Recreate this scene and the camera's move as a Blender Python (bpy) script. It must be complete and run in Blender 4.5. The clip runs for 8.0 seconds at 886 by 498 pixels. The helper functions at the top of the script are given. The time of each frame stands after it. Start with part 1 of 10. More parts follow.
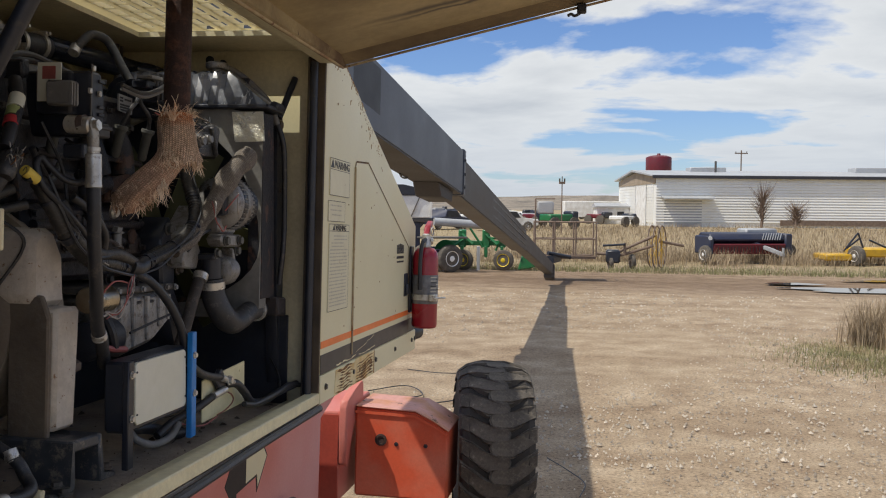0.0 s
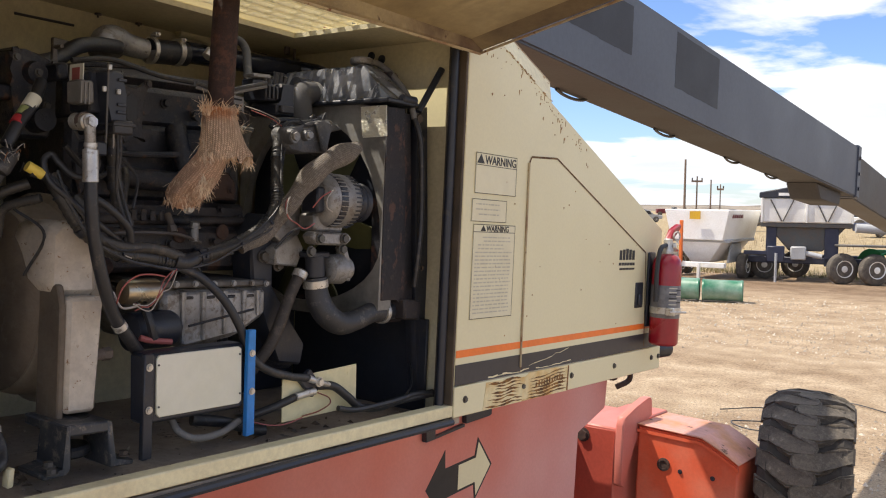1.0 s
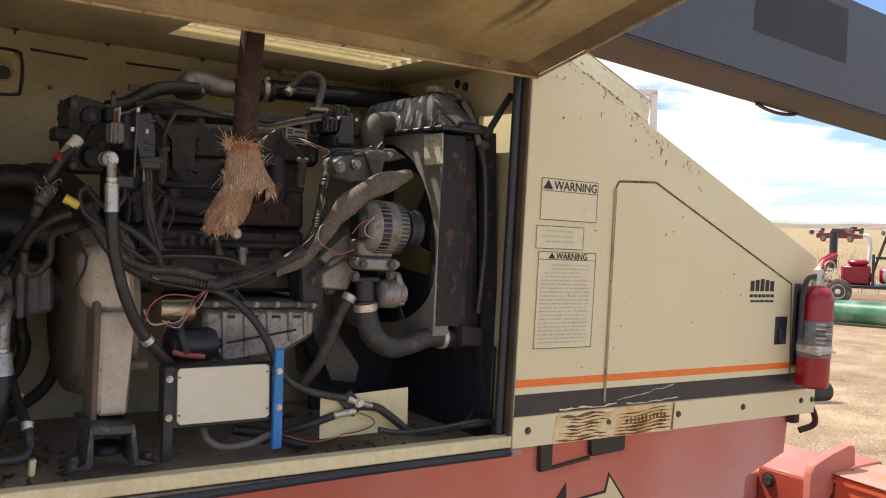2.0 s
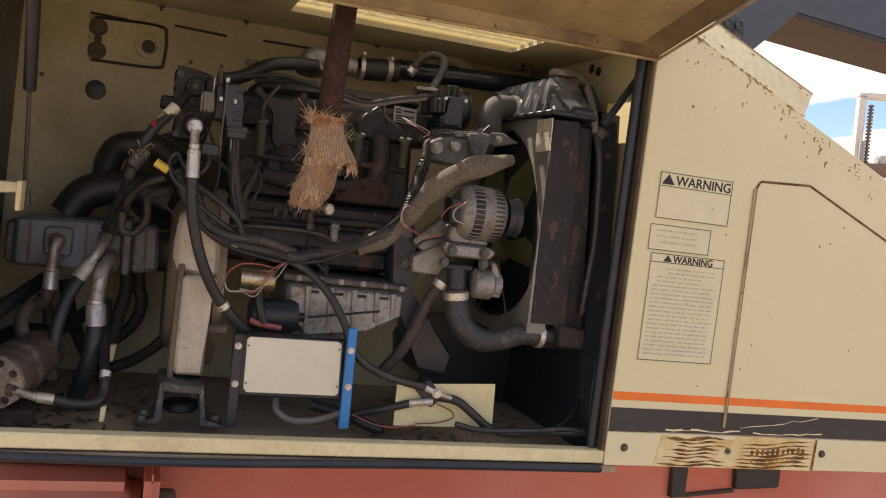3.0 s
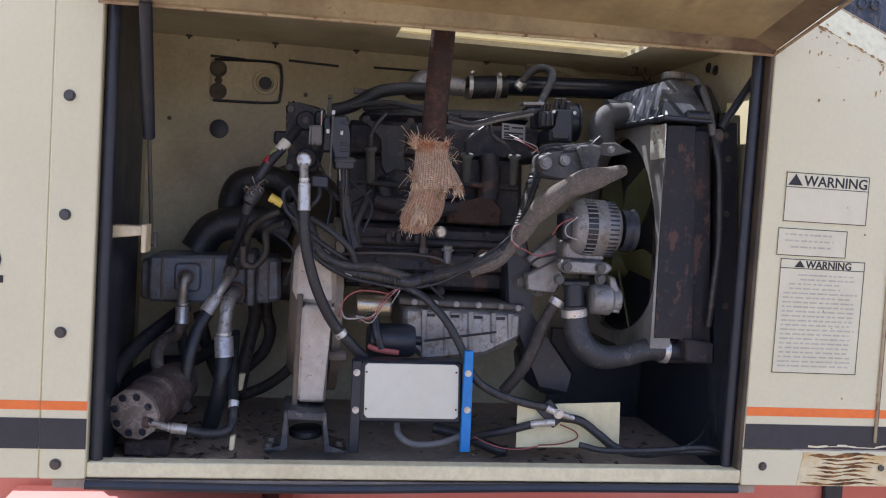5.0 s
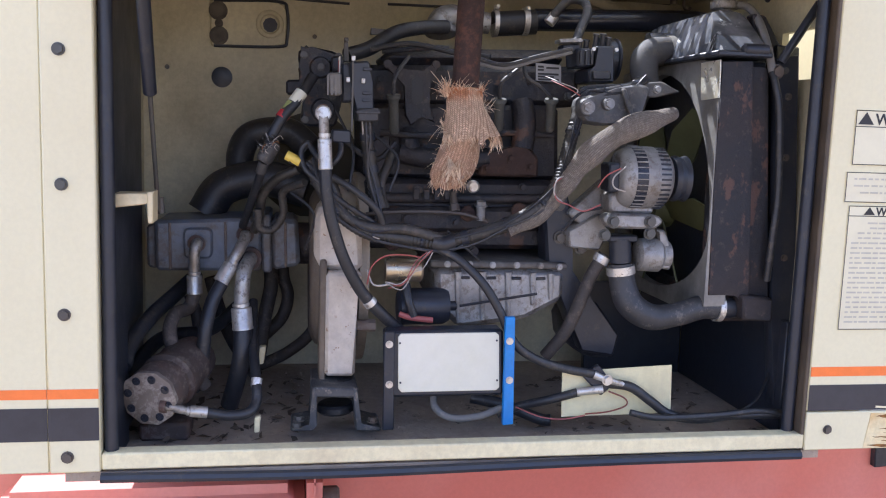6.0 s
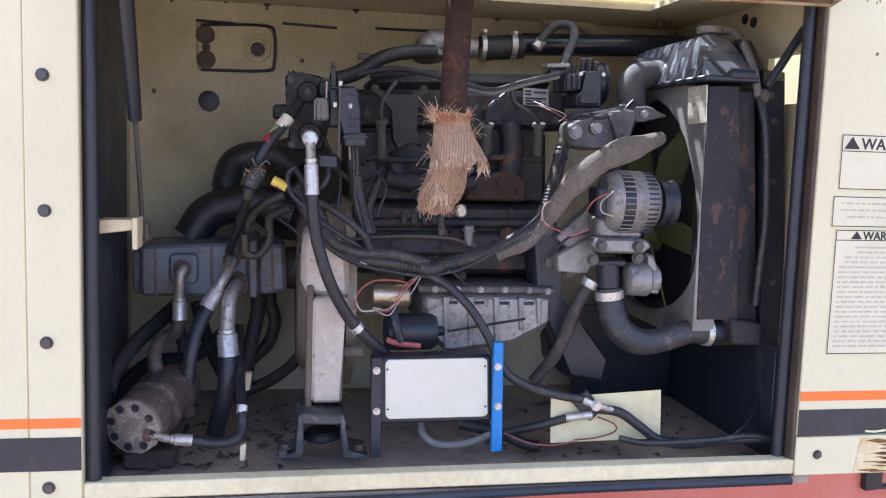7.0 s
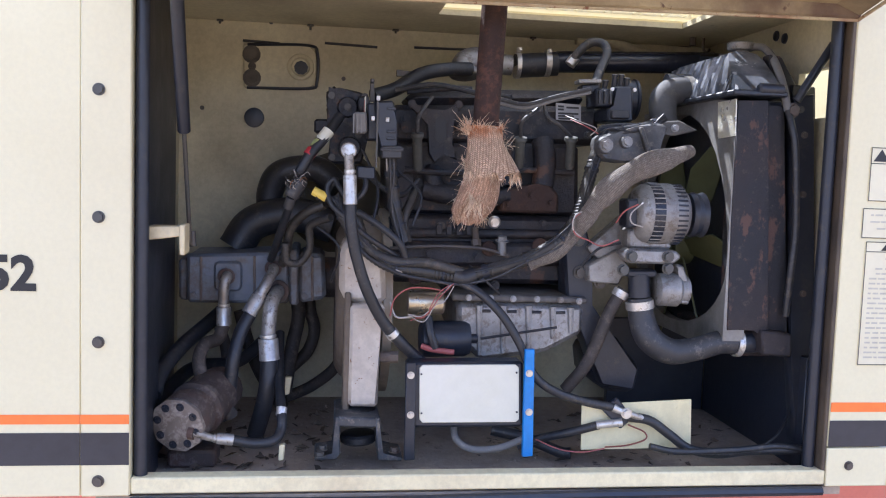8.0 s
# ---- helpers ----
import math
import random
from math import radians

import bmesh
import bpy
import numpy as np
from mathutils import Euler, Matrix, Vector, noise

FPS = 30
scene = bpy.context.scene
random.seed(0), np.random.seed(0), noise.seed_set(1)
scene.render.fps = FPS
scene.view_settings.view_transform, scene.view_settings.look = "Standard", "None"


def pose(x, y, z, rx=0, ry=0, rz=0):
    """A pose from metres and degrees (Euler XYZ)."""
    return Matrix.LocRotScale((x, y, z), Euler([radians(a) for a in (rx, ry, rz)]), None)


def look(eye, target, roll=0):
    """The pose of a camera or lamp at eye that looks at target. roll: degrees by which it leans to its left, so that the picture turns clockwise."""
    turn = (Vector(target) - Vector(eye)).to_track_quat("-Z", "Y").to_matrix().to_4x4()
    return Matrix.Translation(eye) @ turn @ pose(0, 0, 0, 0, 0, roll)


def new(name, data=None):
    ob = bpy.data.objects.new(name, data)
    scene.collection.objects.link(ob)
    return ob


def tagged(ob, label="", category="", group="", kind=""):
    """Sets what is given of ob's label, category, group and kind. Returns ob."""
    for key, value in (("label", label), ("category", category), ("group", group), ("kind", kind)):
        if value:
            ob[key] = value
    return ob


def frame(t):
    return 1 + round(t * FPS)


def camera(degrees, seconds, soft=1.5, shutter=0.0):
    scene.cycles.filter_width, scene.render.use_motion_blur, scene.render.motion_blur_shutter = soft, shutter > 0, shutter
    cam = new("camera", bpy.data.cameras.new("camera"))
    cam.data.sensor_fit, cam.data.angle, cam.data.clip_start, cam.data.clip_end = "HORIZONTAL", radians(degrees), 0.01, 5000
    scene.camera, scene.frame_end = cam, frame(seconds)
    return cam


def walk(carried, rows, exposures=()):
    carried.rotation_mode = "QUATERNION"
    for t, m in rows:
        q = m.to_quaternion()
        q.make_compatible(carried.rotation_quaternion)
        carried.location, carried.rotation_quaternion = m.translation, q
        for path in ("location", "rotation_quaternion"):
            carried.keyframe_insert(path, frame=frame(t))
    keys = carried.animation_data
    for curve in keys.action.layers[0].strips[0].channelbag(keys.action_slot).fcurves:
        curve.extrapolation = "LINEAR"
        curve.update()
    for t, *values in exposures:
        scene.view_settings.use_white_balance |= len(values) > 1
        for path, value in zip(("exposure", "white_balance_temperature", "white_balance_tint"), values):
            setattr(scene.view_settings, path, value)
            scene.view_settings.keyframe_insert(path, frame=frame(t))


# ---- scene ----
cam = camera(53.4, 8.0, soft=1.1)
PATH = [
    (0, (0.768, -2.454, 1.9), (0.43, -0.483, 1.871), 1.5),
    (0.5, (1.144, -2.262, 1.945), (0.256, -0.471, 1.903), 1.1),
    (1, (1.372, -1.924, 1.924), (0.171, -0.325, 1.867), 2.7),
    (1.5, (1.638, -1.712, 1.957), (0.172, -0.353, 1.906), 3.6),
    (1.7, (1.747, -1.634, 1.977), (0.186, -0.384, 1.932), 2.9),
    (2.8, (1.806, -1.173, 1.951), (-0.011, -0.344, 1.857), 7.1),
    (3, (1.841, -1.124, 1.973), (-0.048, -0.476, 1.879), 7.1),
    (3.5, (1.872, -1.05, 1.971), (-0.101, -0.726, 1.949), 6.6),
    (4, (1.873, -1.032, 1.979), (-0.1, -0.702, 1.984), 6.0),
    (4.5, (1.871, -1.035, 1.984), (-0.095, -0.671, 1.965), 5.0),
    (5, (1.836, -1.049, 2.011), (-0.133, -0.718, 1.9), 3.6),
    (5.2, (1.792, -1.057, 2.033), (-0.173, -0.744, 1.831), 2.8),
    (6.3, (1.628, -1.11, 2.052), (-0.324, -0.76, 1.794), 1.8),
    (6.5, (1.631, -1.098, 2.057), (-0.324, -0.746, 1.828), 1.5),
    (7, (1.634, -1.097, 2.058), (-0.32, -0.73, 1.842), 1.9),
    (7.5, (1.637, -1.093, 2.059), (-0.313, -0.701, 1.844), 2.2),
    (8, (1.697, -1.087, 2.034), (-0.277, -0.817, 1.868), 2.0),
]
# the machine stands nose-down on sloping ground
LEAN = pose(0, 0, 0, -2.1, 0.7, 0)
walk(cam, [(t, LEAN @ look(eye, target, roll)) for t, eye, target, roll in PATH],
     exposures=[(0.0, -0.42, 6700, 8), (0.5, -0.12, 6900, 8), (1.0, 0.27, 7050, 11), (1.5, 0.3, 7200, 11), (1.7, 0.32, 7200, 11), (2.8, 0.3, 8200, 15), (3.1, 0.5, 7700, 15), (3.5, 0.8, 5700, 16), (4.0, 0.7, 5700, 16), (5.0, 0.62, 5700, 16), (5.2, 0.67, 5650, 16), (6.5, 1.25, 5630, 16), (8.0, 1.25, 5530, 16)])

# ---- light ----
SUN_TRAVEL = Vector((0.53, 0.30, -1.0))
world = bpy.data.worlds.new("sky")
scene.world = world
world.use_nodes = True


def sky_nodes():
    nt = world.node_tree
    nt.nodes.clear()
    n = nt.nodes.new
    out, bg = n("ShaderNodeOutputWorld"), n("ShaderNodeBackground")
    sky = n("ShaderNodeTexSky")
    sky.sky_type, sky.sun_disc = "NISHITA", False
    sky.sun_elevation, sky.sun_rotation = math.atan2(1.0, 0.609), math.atan2(-0.53, -0.30)
    sky.dust_density, sky.air_density, sky.ozone_density = 0.2, 1.0, 2.0
    co, sep = n("ShaderNodeTexCoord"), n("ShaderNodeSeparateXYZ")
    nt.links.new(co.outputs["Generated"], sep.inputs[0])
    add = n("ShaderNodeMath")
    add.operation, add.inputs[1].default_value = "ADD", 0.09
    nt.links.new(sep.outputs["Z"], add.inputs[0])
    flat = n("ShaderNodeVectorMath")
    flat.operation = "DIVIDE"
    comb = n("ShaderNodeCombineXYZ")
    for k in range(3):
        nt.links.new(add.outputs[0], comb.inputs[k])
    nt.links.new(co.outputs["Generated"], flat.inputs[0])
    nt.links.new(comb.outputs[0], flat.inputs[1])
    stretch = n("ShaderNodeMapping")
    stretch.inputs["Location"].default_value = (1.3, 2.6, 0.0)
    stretch.inputs["Scale"].default_value = (0.62, 0.62, 0.0)
    nt.links.new(flat.outputs[0], stretch.inputs[0])
    puffs = n("ShaderNodeTexNoise")
    puffs.inputs["Scale"].default_value, puffs.inputs["Detail"].default_value = 1.0, 9.0
    puffs.inputs["Roughness"].default_value, puffs.inputs["Distortion"].default_value = 0.55, 0.25
    nt.links.new(stretch.outputs[0], puffs.inputs["Vector"])
    ramp = n("ShaderNodeValToRGB")
    ramp.color_ramp.elements[0].position, ramp.color_ramp.elements[1].position = 0.485, 0.545
    low = n("ShaderNodeMapRange")
    low.inputs["From Min"].default_value, low.inputs["From Max"].default_value = 0.05, 0.30
    low.inputs["To Min"].default_value, low.inputs["To Max"].default_value = 0.075, 0.0
    nt.links.new(sep.outputs["Z"], low.inputs["Value"])
    cover = n("ShaderNodeMath")
    nt.links.new(puffs.outputs["Fac"], cover.inputs[0])
    nt.links.new(low.outputs["Result"], cover.inputs[1])
    nt.links.new(cover.outputs[0], ramp.inputs[0])
    shade = n("ShaderNodeValToRGB")
    shade.color_ramp.elements[0].position, shade.color_ramp.elements[1].position = 0.5, 0.68
    shade.color_ramp.elements[0].color, shade.color_ramp.elements[1].color = (6.7, 7.0, 7.5, 1), (4.7, 5.1, 5.8, 1)
    nt.links.new(puffs.outputs["Fac"], shade.inputs[0])
    far = n("ShaderNodeMapRange")
    far.inputs["From Min"].default_value, far.inputs["From Max"].default_value = 0.02, 0.14
    far.inputs["To Min"].default_value, far.inputs["To Max"].default_value = 0.8, 0.0
    nt.links.new(sep.outputs["Z"], far.inputs["Value"])
    grey = n("ShaderNodeMix")
    grey.data_type = "RGBA"
    grey.inputs["B"].default_value = (5.2, 5.7, 6.5, 1)
    nt.links.new(far.outputs["Result"], grey.inputs["Factor"])
    nt.links.new(shade.outputs[0], grey.inputs["A"])
    mix = n("ShaderNodeMix")
    mix.data_type = "RGBA"
    nt.links.new(ramp.outputs[0], mix.inputs["Factor"])
    deep = n("ShaderNodeMix")
    deep.data_type, deep.blend_type = "RGBA", "MULTIPLY"
    deep.inputs["Factor"].default_value, deep.inputs["B"].default_value = 1.0, (0.66, 0.80, 1.12, 1)
    nt.links.new(sky.outputs[0], deep.inputs["A"])
    nt.links.new(deep.outputs["Result"], mix.inputs["A"])
    nt.links.new(grey.outputs["Result"], mix.inputs["B"])
    bg.inputs["Strength"].default_value = 0.15
    nt.links.new(mix.outputs["Result"], bg.inputs["Color"])
    nt.links.new(bg.outputs[0], out.inputs[0])


sky_nodes()
sun = new("sun", bpy.data.lights.new("sun", "SUN"))
sun.data.energy, sun.data.angle, sun.data.color = 5.0, radians(0.6), (1.0, 0.95, 0.87)
sun.matrix_world = look((0, 0, 40), Vector((0, 0, 40)) + SUN_TRAVEL)


# ---- materials ----
def surface(name, base, rough=0.5, metal=0.0, second=None, amount=0.3, scale=6.0, fine=60.0, bump=0.15, spots=None, spot_cut=0.68, spot_scale=14.0, coat=0.0, grain=0.07, stretch=None, dust=None, dust_cut=0.5, dust_scale=40.0):
    """Base colour with a second, patchy tone, fine grain, relief, and spots of rust or dirt."""
    m = bpy.data.materials.new(name)
    m.use_nodes = True
    nt = m.node_tree
    n, ln = nt.nodes.new, nt.links.new
    b = nt.nodes["Principled BSDF"]
    b.inputs["Roughness"].default_value, b.inputs["Metallic"].default_value = rough, metal
    b.inputs["Coat Weight"].default_value = coat
    co = n("ShaderNodeTexCoord")
    big, small = n("ShaderNodeTexNoise"), n("ShaderNodeTexNoise")
    big.inputs["Scale"].default_value, big.inputs["Detail"].default_value = scale, 6.0
    small.inputs["Scale"].default_value, small.inputs["Detail"].default_value, small.inputs["Roughness"].default_value = fine * 0.6, 7.0, 0.7
    for t in (big, small):
        ln(co.outputs["Object"], t.inputs["Vector"])
    second = second or tuple(c * 0.55 for c in base)
    r = n("ShaderNodeMapRange")
    r.inputs["From Min"].default_value, r.inputs["From Max"].default_value = 0.42, 0.72
    r.inputs["To Max"].default_value = amount
    ln(big.outputs["Fac"], r.inputs["Value"])
    mix = n("ShaderNodeMix")
    mix.data_type = "RGBA"
    mix.inputs["A"].default_value, mix.inputs["B"].default_value = (*base, 1), (*second, 1)
    ln(r.outputs["Result"], mix.inputs["Factor"])
    g = n("ShaderNodeMapRange")
    g.inputs["From Min"].default_value, g.inputs["From Max"].default_value = 0.40, 0.60
    g.inputs["To Min"].default_value, g.inputs["To Max"].default_value = 1.0 - grain, 1.0 + grain
    ln(small.outputs["Fac"], g.inputs["Value"])
    mul = n("ShaderNodeVectorMath")
    mul.operation = "SCALE"
    ln(mix.outputs["Result"], mul.inputs[0])
    ln(g.outputs["Result"], mul.inputs["Scale"])
    colour = mul.outputs[0]
    if spots:
        sp = n("ShaderNodeTexNoise")
        sp.inputs["Scale"].default_value, sp.inputs["Detail"].default_value = spot_scale, 8.0
        sp.inputs["Roughness"].default_value = 0.65
        if stretch:
            mp = n("ShaderNodeMapping")
            mp.inputs["Scale"].default_value = stretch
            ln(co.outputs["Object"], mp.inputs["Vector"])
            ln(mp.outputs[0], sp.inputs["Vector"])
        else:
            ln(co.outputs["Object"], sp.inputs["Vector"])
        cut = n("ShaderNodeMapRange")
        cut.inputs["From Min"].default_value, cut.inputs["From Max"].default_value = spot_cut, spot_cut + 0.05
        ln(sp.outputs["Fac"], cut.inputs["Value"])
        mix2 = n("ShaderNodeMix")
        mix2.data_type = "RGBA"
        mix2.inputs["B"].default_value = (*spots, 1)
        ln(cut.outputs["Result"], mix2.inputs["Factor"])
        ln(colour, mix2.inputs["A"])
        colour = mix2.outputs["Result"]
    if dust:
        dn = n("ShaderNodeTexNoise")
        dn.inputs["Scale"].default_value, dn.inputs["Detail"].default_value, dn.inputs["Roughness"].default_value = dust_scale, 10.0, 0.78
        ln(co.outputs["Object"], dn.inputs["Vector"])
        dr = n("ShaderNodeMapRange")
        dr.inputs["From Min"].default_value, dr.inputs["From Max"].default_value = dust_cut - 0.03, dust_cut + 0.06
        dr.inputs["To Max"].default_value = 0.85
        ln(dn.outputs["Fac"], dr.inputs["Value"])
        mix3 = n("ShaderNodeMix")
        mix3.data_type = "RGBA"
        mix3.inputs["B"].default_value = (*dust, 1)
        ln(dr.outputs["Result"], mix3.inputs["Factor"])
        ln(colour, mix3.inputs["A"])
        colour = mix3.outputs["Result"]
    ln(colour, b.inputs["Base Color"])
    rr = n("ShaderNodeMapRange")
    rr.inputs["To Min"].default_value, rr.inputs["To Max"].default_value = max(0.03, rough - 0.15), min(1.0, rough + 0.15)
    ln(big.outputs["Fac"], rr.inputs["Value"])
    ln(rr.outputs["Result"], b.inputs["Roughness"])
    if bump:
        bu = n("ShaderNodeBump")
        bu.inputs["Strength"].default_value, bu.inputs["Distance"].default_value = min(1.0, bump * 1.6), 0.006
        ln(small.outputs["Fac"], bu.inputs["Height"])
        ln(bu.outputs["Normal"], b.inputs["Normal"])
    return m


CREAM = surface("cream_paint", (0.735, 0.685, 0.465), 0.38, second=(0.67, 0.605, 0.39), amount=0.5, scale=2.5, fine=180, bump=0.015, spots=(0.40, 0.24, 0.09), spot_cut=0.72, spot_scale=22, grain=0.018)
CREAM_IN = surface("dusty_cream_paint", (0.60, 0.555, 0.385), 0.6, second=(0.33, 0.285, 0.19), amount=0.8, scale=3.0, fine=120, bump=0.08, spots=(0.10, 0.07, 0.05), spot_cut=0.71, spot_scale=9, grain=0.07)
CREAM_SILL = surface("worn_cream_sill", (0.75, 0.685, 0.445), 0.5, second=(0.52, 0.42, 0.26), amount=0.7, scale=4, fine=90, bump=0.08, spots=(0.14, 0.08, 0.05), spot_cut=0.70, spot_scale=24, grain=0.07, stretch=(1, 0.3, 1))
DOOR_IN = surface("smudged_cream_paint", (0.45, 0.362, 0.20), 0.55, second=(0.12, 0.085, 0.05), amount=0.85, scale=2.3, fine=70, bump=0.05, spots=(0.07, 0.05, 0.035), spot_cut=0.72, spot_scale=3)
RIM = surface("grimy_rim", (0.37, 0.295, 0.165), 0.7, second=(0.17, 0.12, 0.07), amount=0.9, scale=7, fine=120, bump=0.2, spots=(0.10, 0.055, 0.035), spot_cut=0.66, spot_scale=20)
# Shaded copy of the rim's grimy paint for the door's sides.
SIDE_RIM = surface("shaded_grimy_rim", (0.24, 0.182, 0.105), 0.7, second=(0.12, 0.085, 0.055), amount=0.9, scale=5, fine=120, bump=0.15)


def corner_rust(m, y0, y1, rust):
    """Brown rust that grows along y towards one end, broken up by noise."""
    nt = m.node_tree
    n, ln = nt.nodes.new, nt.links.new
    b = nt.nodes["Principled BSDF"]
    colour = b.inputs["Base Color"].links[0].from_socket
    co, sep, wob = n("ShaderNodeTexCoord"), n("ShaderNodeSeparateXYZ"), n("ShaderNodeTexNoise")
    ln(co.outputs["Object"], sep.inputs[0])
    ln(co.outputs["Object"], wob.inputs["Vector"])
    wob.inputs["Scale"].default_value, wob.inputs["Detail"].default_value = 14.0, 6.0
    add, rng, mix = n("ShaderNodeMath"), n("ShaderNodeMapRange"), n("ShaderNodeMix")
    add.operation = "MULTIPLY_ADD"
    add.inputs[1].default_value = 0.7
    ln(wob.outputs["Fac"], add.inputs[0])
    ln(sep.outputs["Y"], add.inputs[2])
    rng.interpolation_type = "SMOOTHSTEP"
    rng.inputs["From Min"].default_value, rng.inputs["From Max"].default_value = y0 + 0.35, y1 + 0.35
    rng.inputs["To Max"].default_value = 0.9
    ln(add.outputs[0], rng.inputs["Value"])
    mix.data_type = "RGBA"
    mix.inputs["B"].default_value = (*rust, 1)
    ln(rng.outputs["Result"], mix.inputs["Factor"])
    ln(colour, mix.inputs["A"])
    ln(mix.outputs["Result"], b.inputs["Base Color"])


corner_rust(RIM, -0.55, 0.02, (0.085, 0.042, 0.03))


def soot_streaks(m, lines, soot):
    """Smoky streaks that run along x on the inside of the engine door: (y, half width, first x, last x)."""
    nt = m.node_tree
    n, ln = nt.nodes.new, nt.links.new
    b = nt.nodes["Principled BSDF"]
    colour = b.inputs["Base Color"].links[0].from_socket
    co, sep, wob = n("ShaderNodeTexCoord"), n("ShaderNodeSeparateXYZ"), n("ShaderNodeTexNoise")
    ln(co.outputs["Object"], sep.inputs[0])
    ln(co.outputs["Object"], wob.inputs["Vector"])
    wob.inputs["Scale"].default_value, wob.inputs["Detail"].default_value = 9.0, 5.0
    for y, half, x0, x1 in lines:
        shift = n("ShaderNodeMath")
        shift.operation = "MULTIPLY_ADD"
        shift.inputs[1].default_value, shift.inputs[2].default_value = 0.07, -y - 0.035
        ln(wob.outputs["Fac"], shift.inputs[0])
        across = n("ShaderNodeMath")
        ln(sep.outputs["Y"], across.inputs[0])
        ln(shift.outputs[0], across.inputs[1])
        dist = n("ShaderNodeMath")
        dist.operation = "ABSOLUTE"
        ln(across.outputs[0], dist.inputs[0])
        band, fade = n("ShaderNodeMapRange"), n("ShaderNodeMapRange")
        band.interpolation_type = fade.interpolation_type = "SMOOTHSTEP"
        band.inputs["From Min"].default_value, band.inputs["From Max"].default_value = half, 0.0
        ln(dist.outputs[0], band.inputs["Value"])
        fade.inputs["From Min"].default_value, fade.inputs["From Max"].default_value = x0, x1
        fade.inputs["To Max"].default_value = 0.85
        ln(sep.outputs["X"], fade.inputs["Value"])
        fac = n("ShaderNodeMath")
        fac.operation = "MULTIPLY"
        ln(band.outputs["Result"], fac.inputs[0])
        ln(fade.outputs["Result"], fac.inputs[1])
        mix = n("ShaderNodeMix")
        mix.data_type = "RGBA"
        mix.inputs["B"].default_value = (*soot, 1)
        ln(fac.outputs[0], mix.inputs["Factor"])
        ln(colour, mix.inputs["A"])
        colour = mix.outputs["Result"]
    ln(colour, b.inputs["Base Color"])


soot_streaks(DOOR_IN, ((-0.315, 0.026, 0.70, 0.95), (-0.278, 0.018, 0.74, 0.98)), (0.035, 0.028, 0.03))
EDGE = surface("rusty_cream_edge", (0.44, 0.36, 0.225), 0.7, second=(0.26, 0.15, 0.09), amount=0.9, scale=16, fine=140, bump=0.25, spots=(0.20, 0.09, 0.045), spot_cut=0.60, spot_scale=35)
ORANGE = surface("orange_stripe", (0.90, 0.205, 0.038), 0.4, second=(0.75, 0.2, 0.05), amount=0.4, scale=8, bump=0.02, grain=0.04)
STRIPE = surface("charcoal_stripe", (0.030, 0.030, 0.038), 0.45, second=(0.052, 0.052, 0.060), amount=0.6, scale=6, bump=0.03, spots=(0.35, 0.3, 0.22), spot_cut=0.78, spot_scale=40)
PEEL = surface("peeled_rusty_paint", (0.78, 0.67, 0.40), 0.75, second=(0.66, 0.40, 0.13), amount=0.9, scale=14, fine=90, bump=0.3, spots=(0.55, 0.27, 0.06), spot_cut=0.63, spot_scale=5, stretch=(1, 0.7, 12))
PINK = surface("faded_red_paint", (0.58, 0.16, 0.12), 0.5, second=(0.66, 0.33, 0.30), amount=1.0, scale=0.9, fine=120, bump=0.015, grain=0.03, spots=(0.22, 0.08, 0.05), spot_cut=0.73, spot_scale=18)
AXLE = surface("orange_red_paint", (0.66, 0.105, 0.045), 0.5, second=(0.62, 0.24, 0.16), amount=0.6, scale=4, fine=110, bump=0.03, grain=0.04, spots=(0.16, 0.06, 0.04), spot_cut=0.70, spot_scale=12)
BOOM = surface("grey_blue_boom_paint", (0.060, 0.074, 0.103), 0.5, second=(0.076, 0.090, 0.120), amount=0.6, scale=1.5, fine=60, bump=0.03, spots=(0.2, 0.18, 0.15), spot_cut=0.8, spot_scale=12)
BOOM_PATCH = surface("dark_boom_patch", (0.020, 0.024, 0.034), 0.6, second=(0.027, 0.031, 0.041), amount=0.6, scale=3, bump=0.04)
BOOM_UNDER = surface("brown_boom_underside", (0.047, 0.046, 0.047), 0.7, second=(0.058, 0.052, 0.049), amount=0.8, scale=2, fine=50, bump=0.1)
STEEL = surface("worn_grey_steel", (0.085, 0.085, 0.08), 0.5, metal=0.2, second=(0.13, 0.085, 0.06), amount=0.7, scale=5, fine=60, bump=0.15)
RUBBER = surface("tyre_rubber", (0.082, 0.070, 0.058), 0.92, second=(0.17, 0.145, 0.115), amount=0.8, scale=9, fine=120, bump=0.8, spots=(0.24, 0.21, 0.17), spot_cut=0.62, spot_scale=9, dust=(0.15, 0.13, 0.105), dust_cut=0.53, dust_scale=34)
TYRE_DARK = surface("dark_tyre_carcass", (0.036, 0.031, 0.027), 0.92, second=(0.060, 0.052, 0.044), amount=0.8, scale=6, fine=110, bump=0.5)
# BLACK, SEAL and BLOCK lean blue in place of reflected sky.
BLACK = surface("black_rubber_hose", (0.022, 0.024, 0.030), 0.42, second=(0.032, 0.031, 0.031), amount=0.6, scale=9, fine=150, bump=0.12, dust=(0.08, 0.07, 0.06), dust_cut=0.58, dust_scale=30)
SEAL = surface("black_seal", (0.018, 0.022, 0.034), 0.38, second=(0.034, 0.037, 0.046), amount=0.6, scale=12, bump=0.12, dust=(0.045, 0.042, 0.042), dust_cut=0.59, dust_scale=26)
LOOM = surface("dusty_corrugated_loom", (0.03, 0.029, 0.028), 0.45, second=(0.05, 0.046, 0.043), amount=0.8, scale=12, fine=160, bump=0.2, dust=(0.092, 0.081, 0.069), dust_cut=0.55, dust_scale=45)
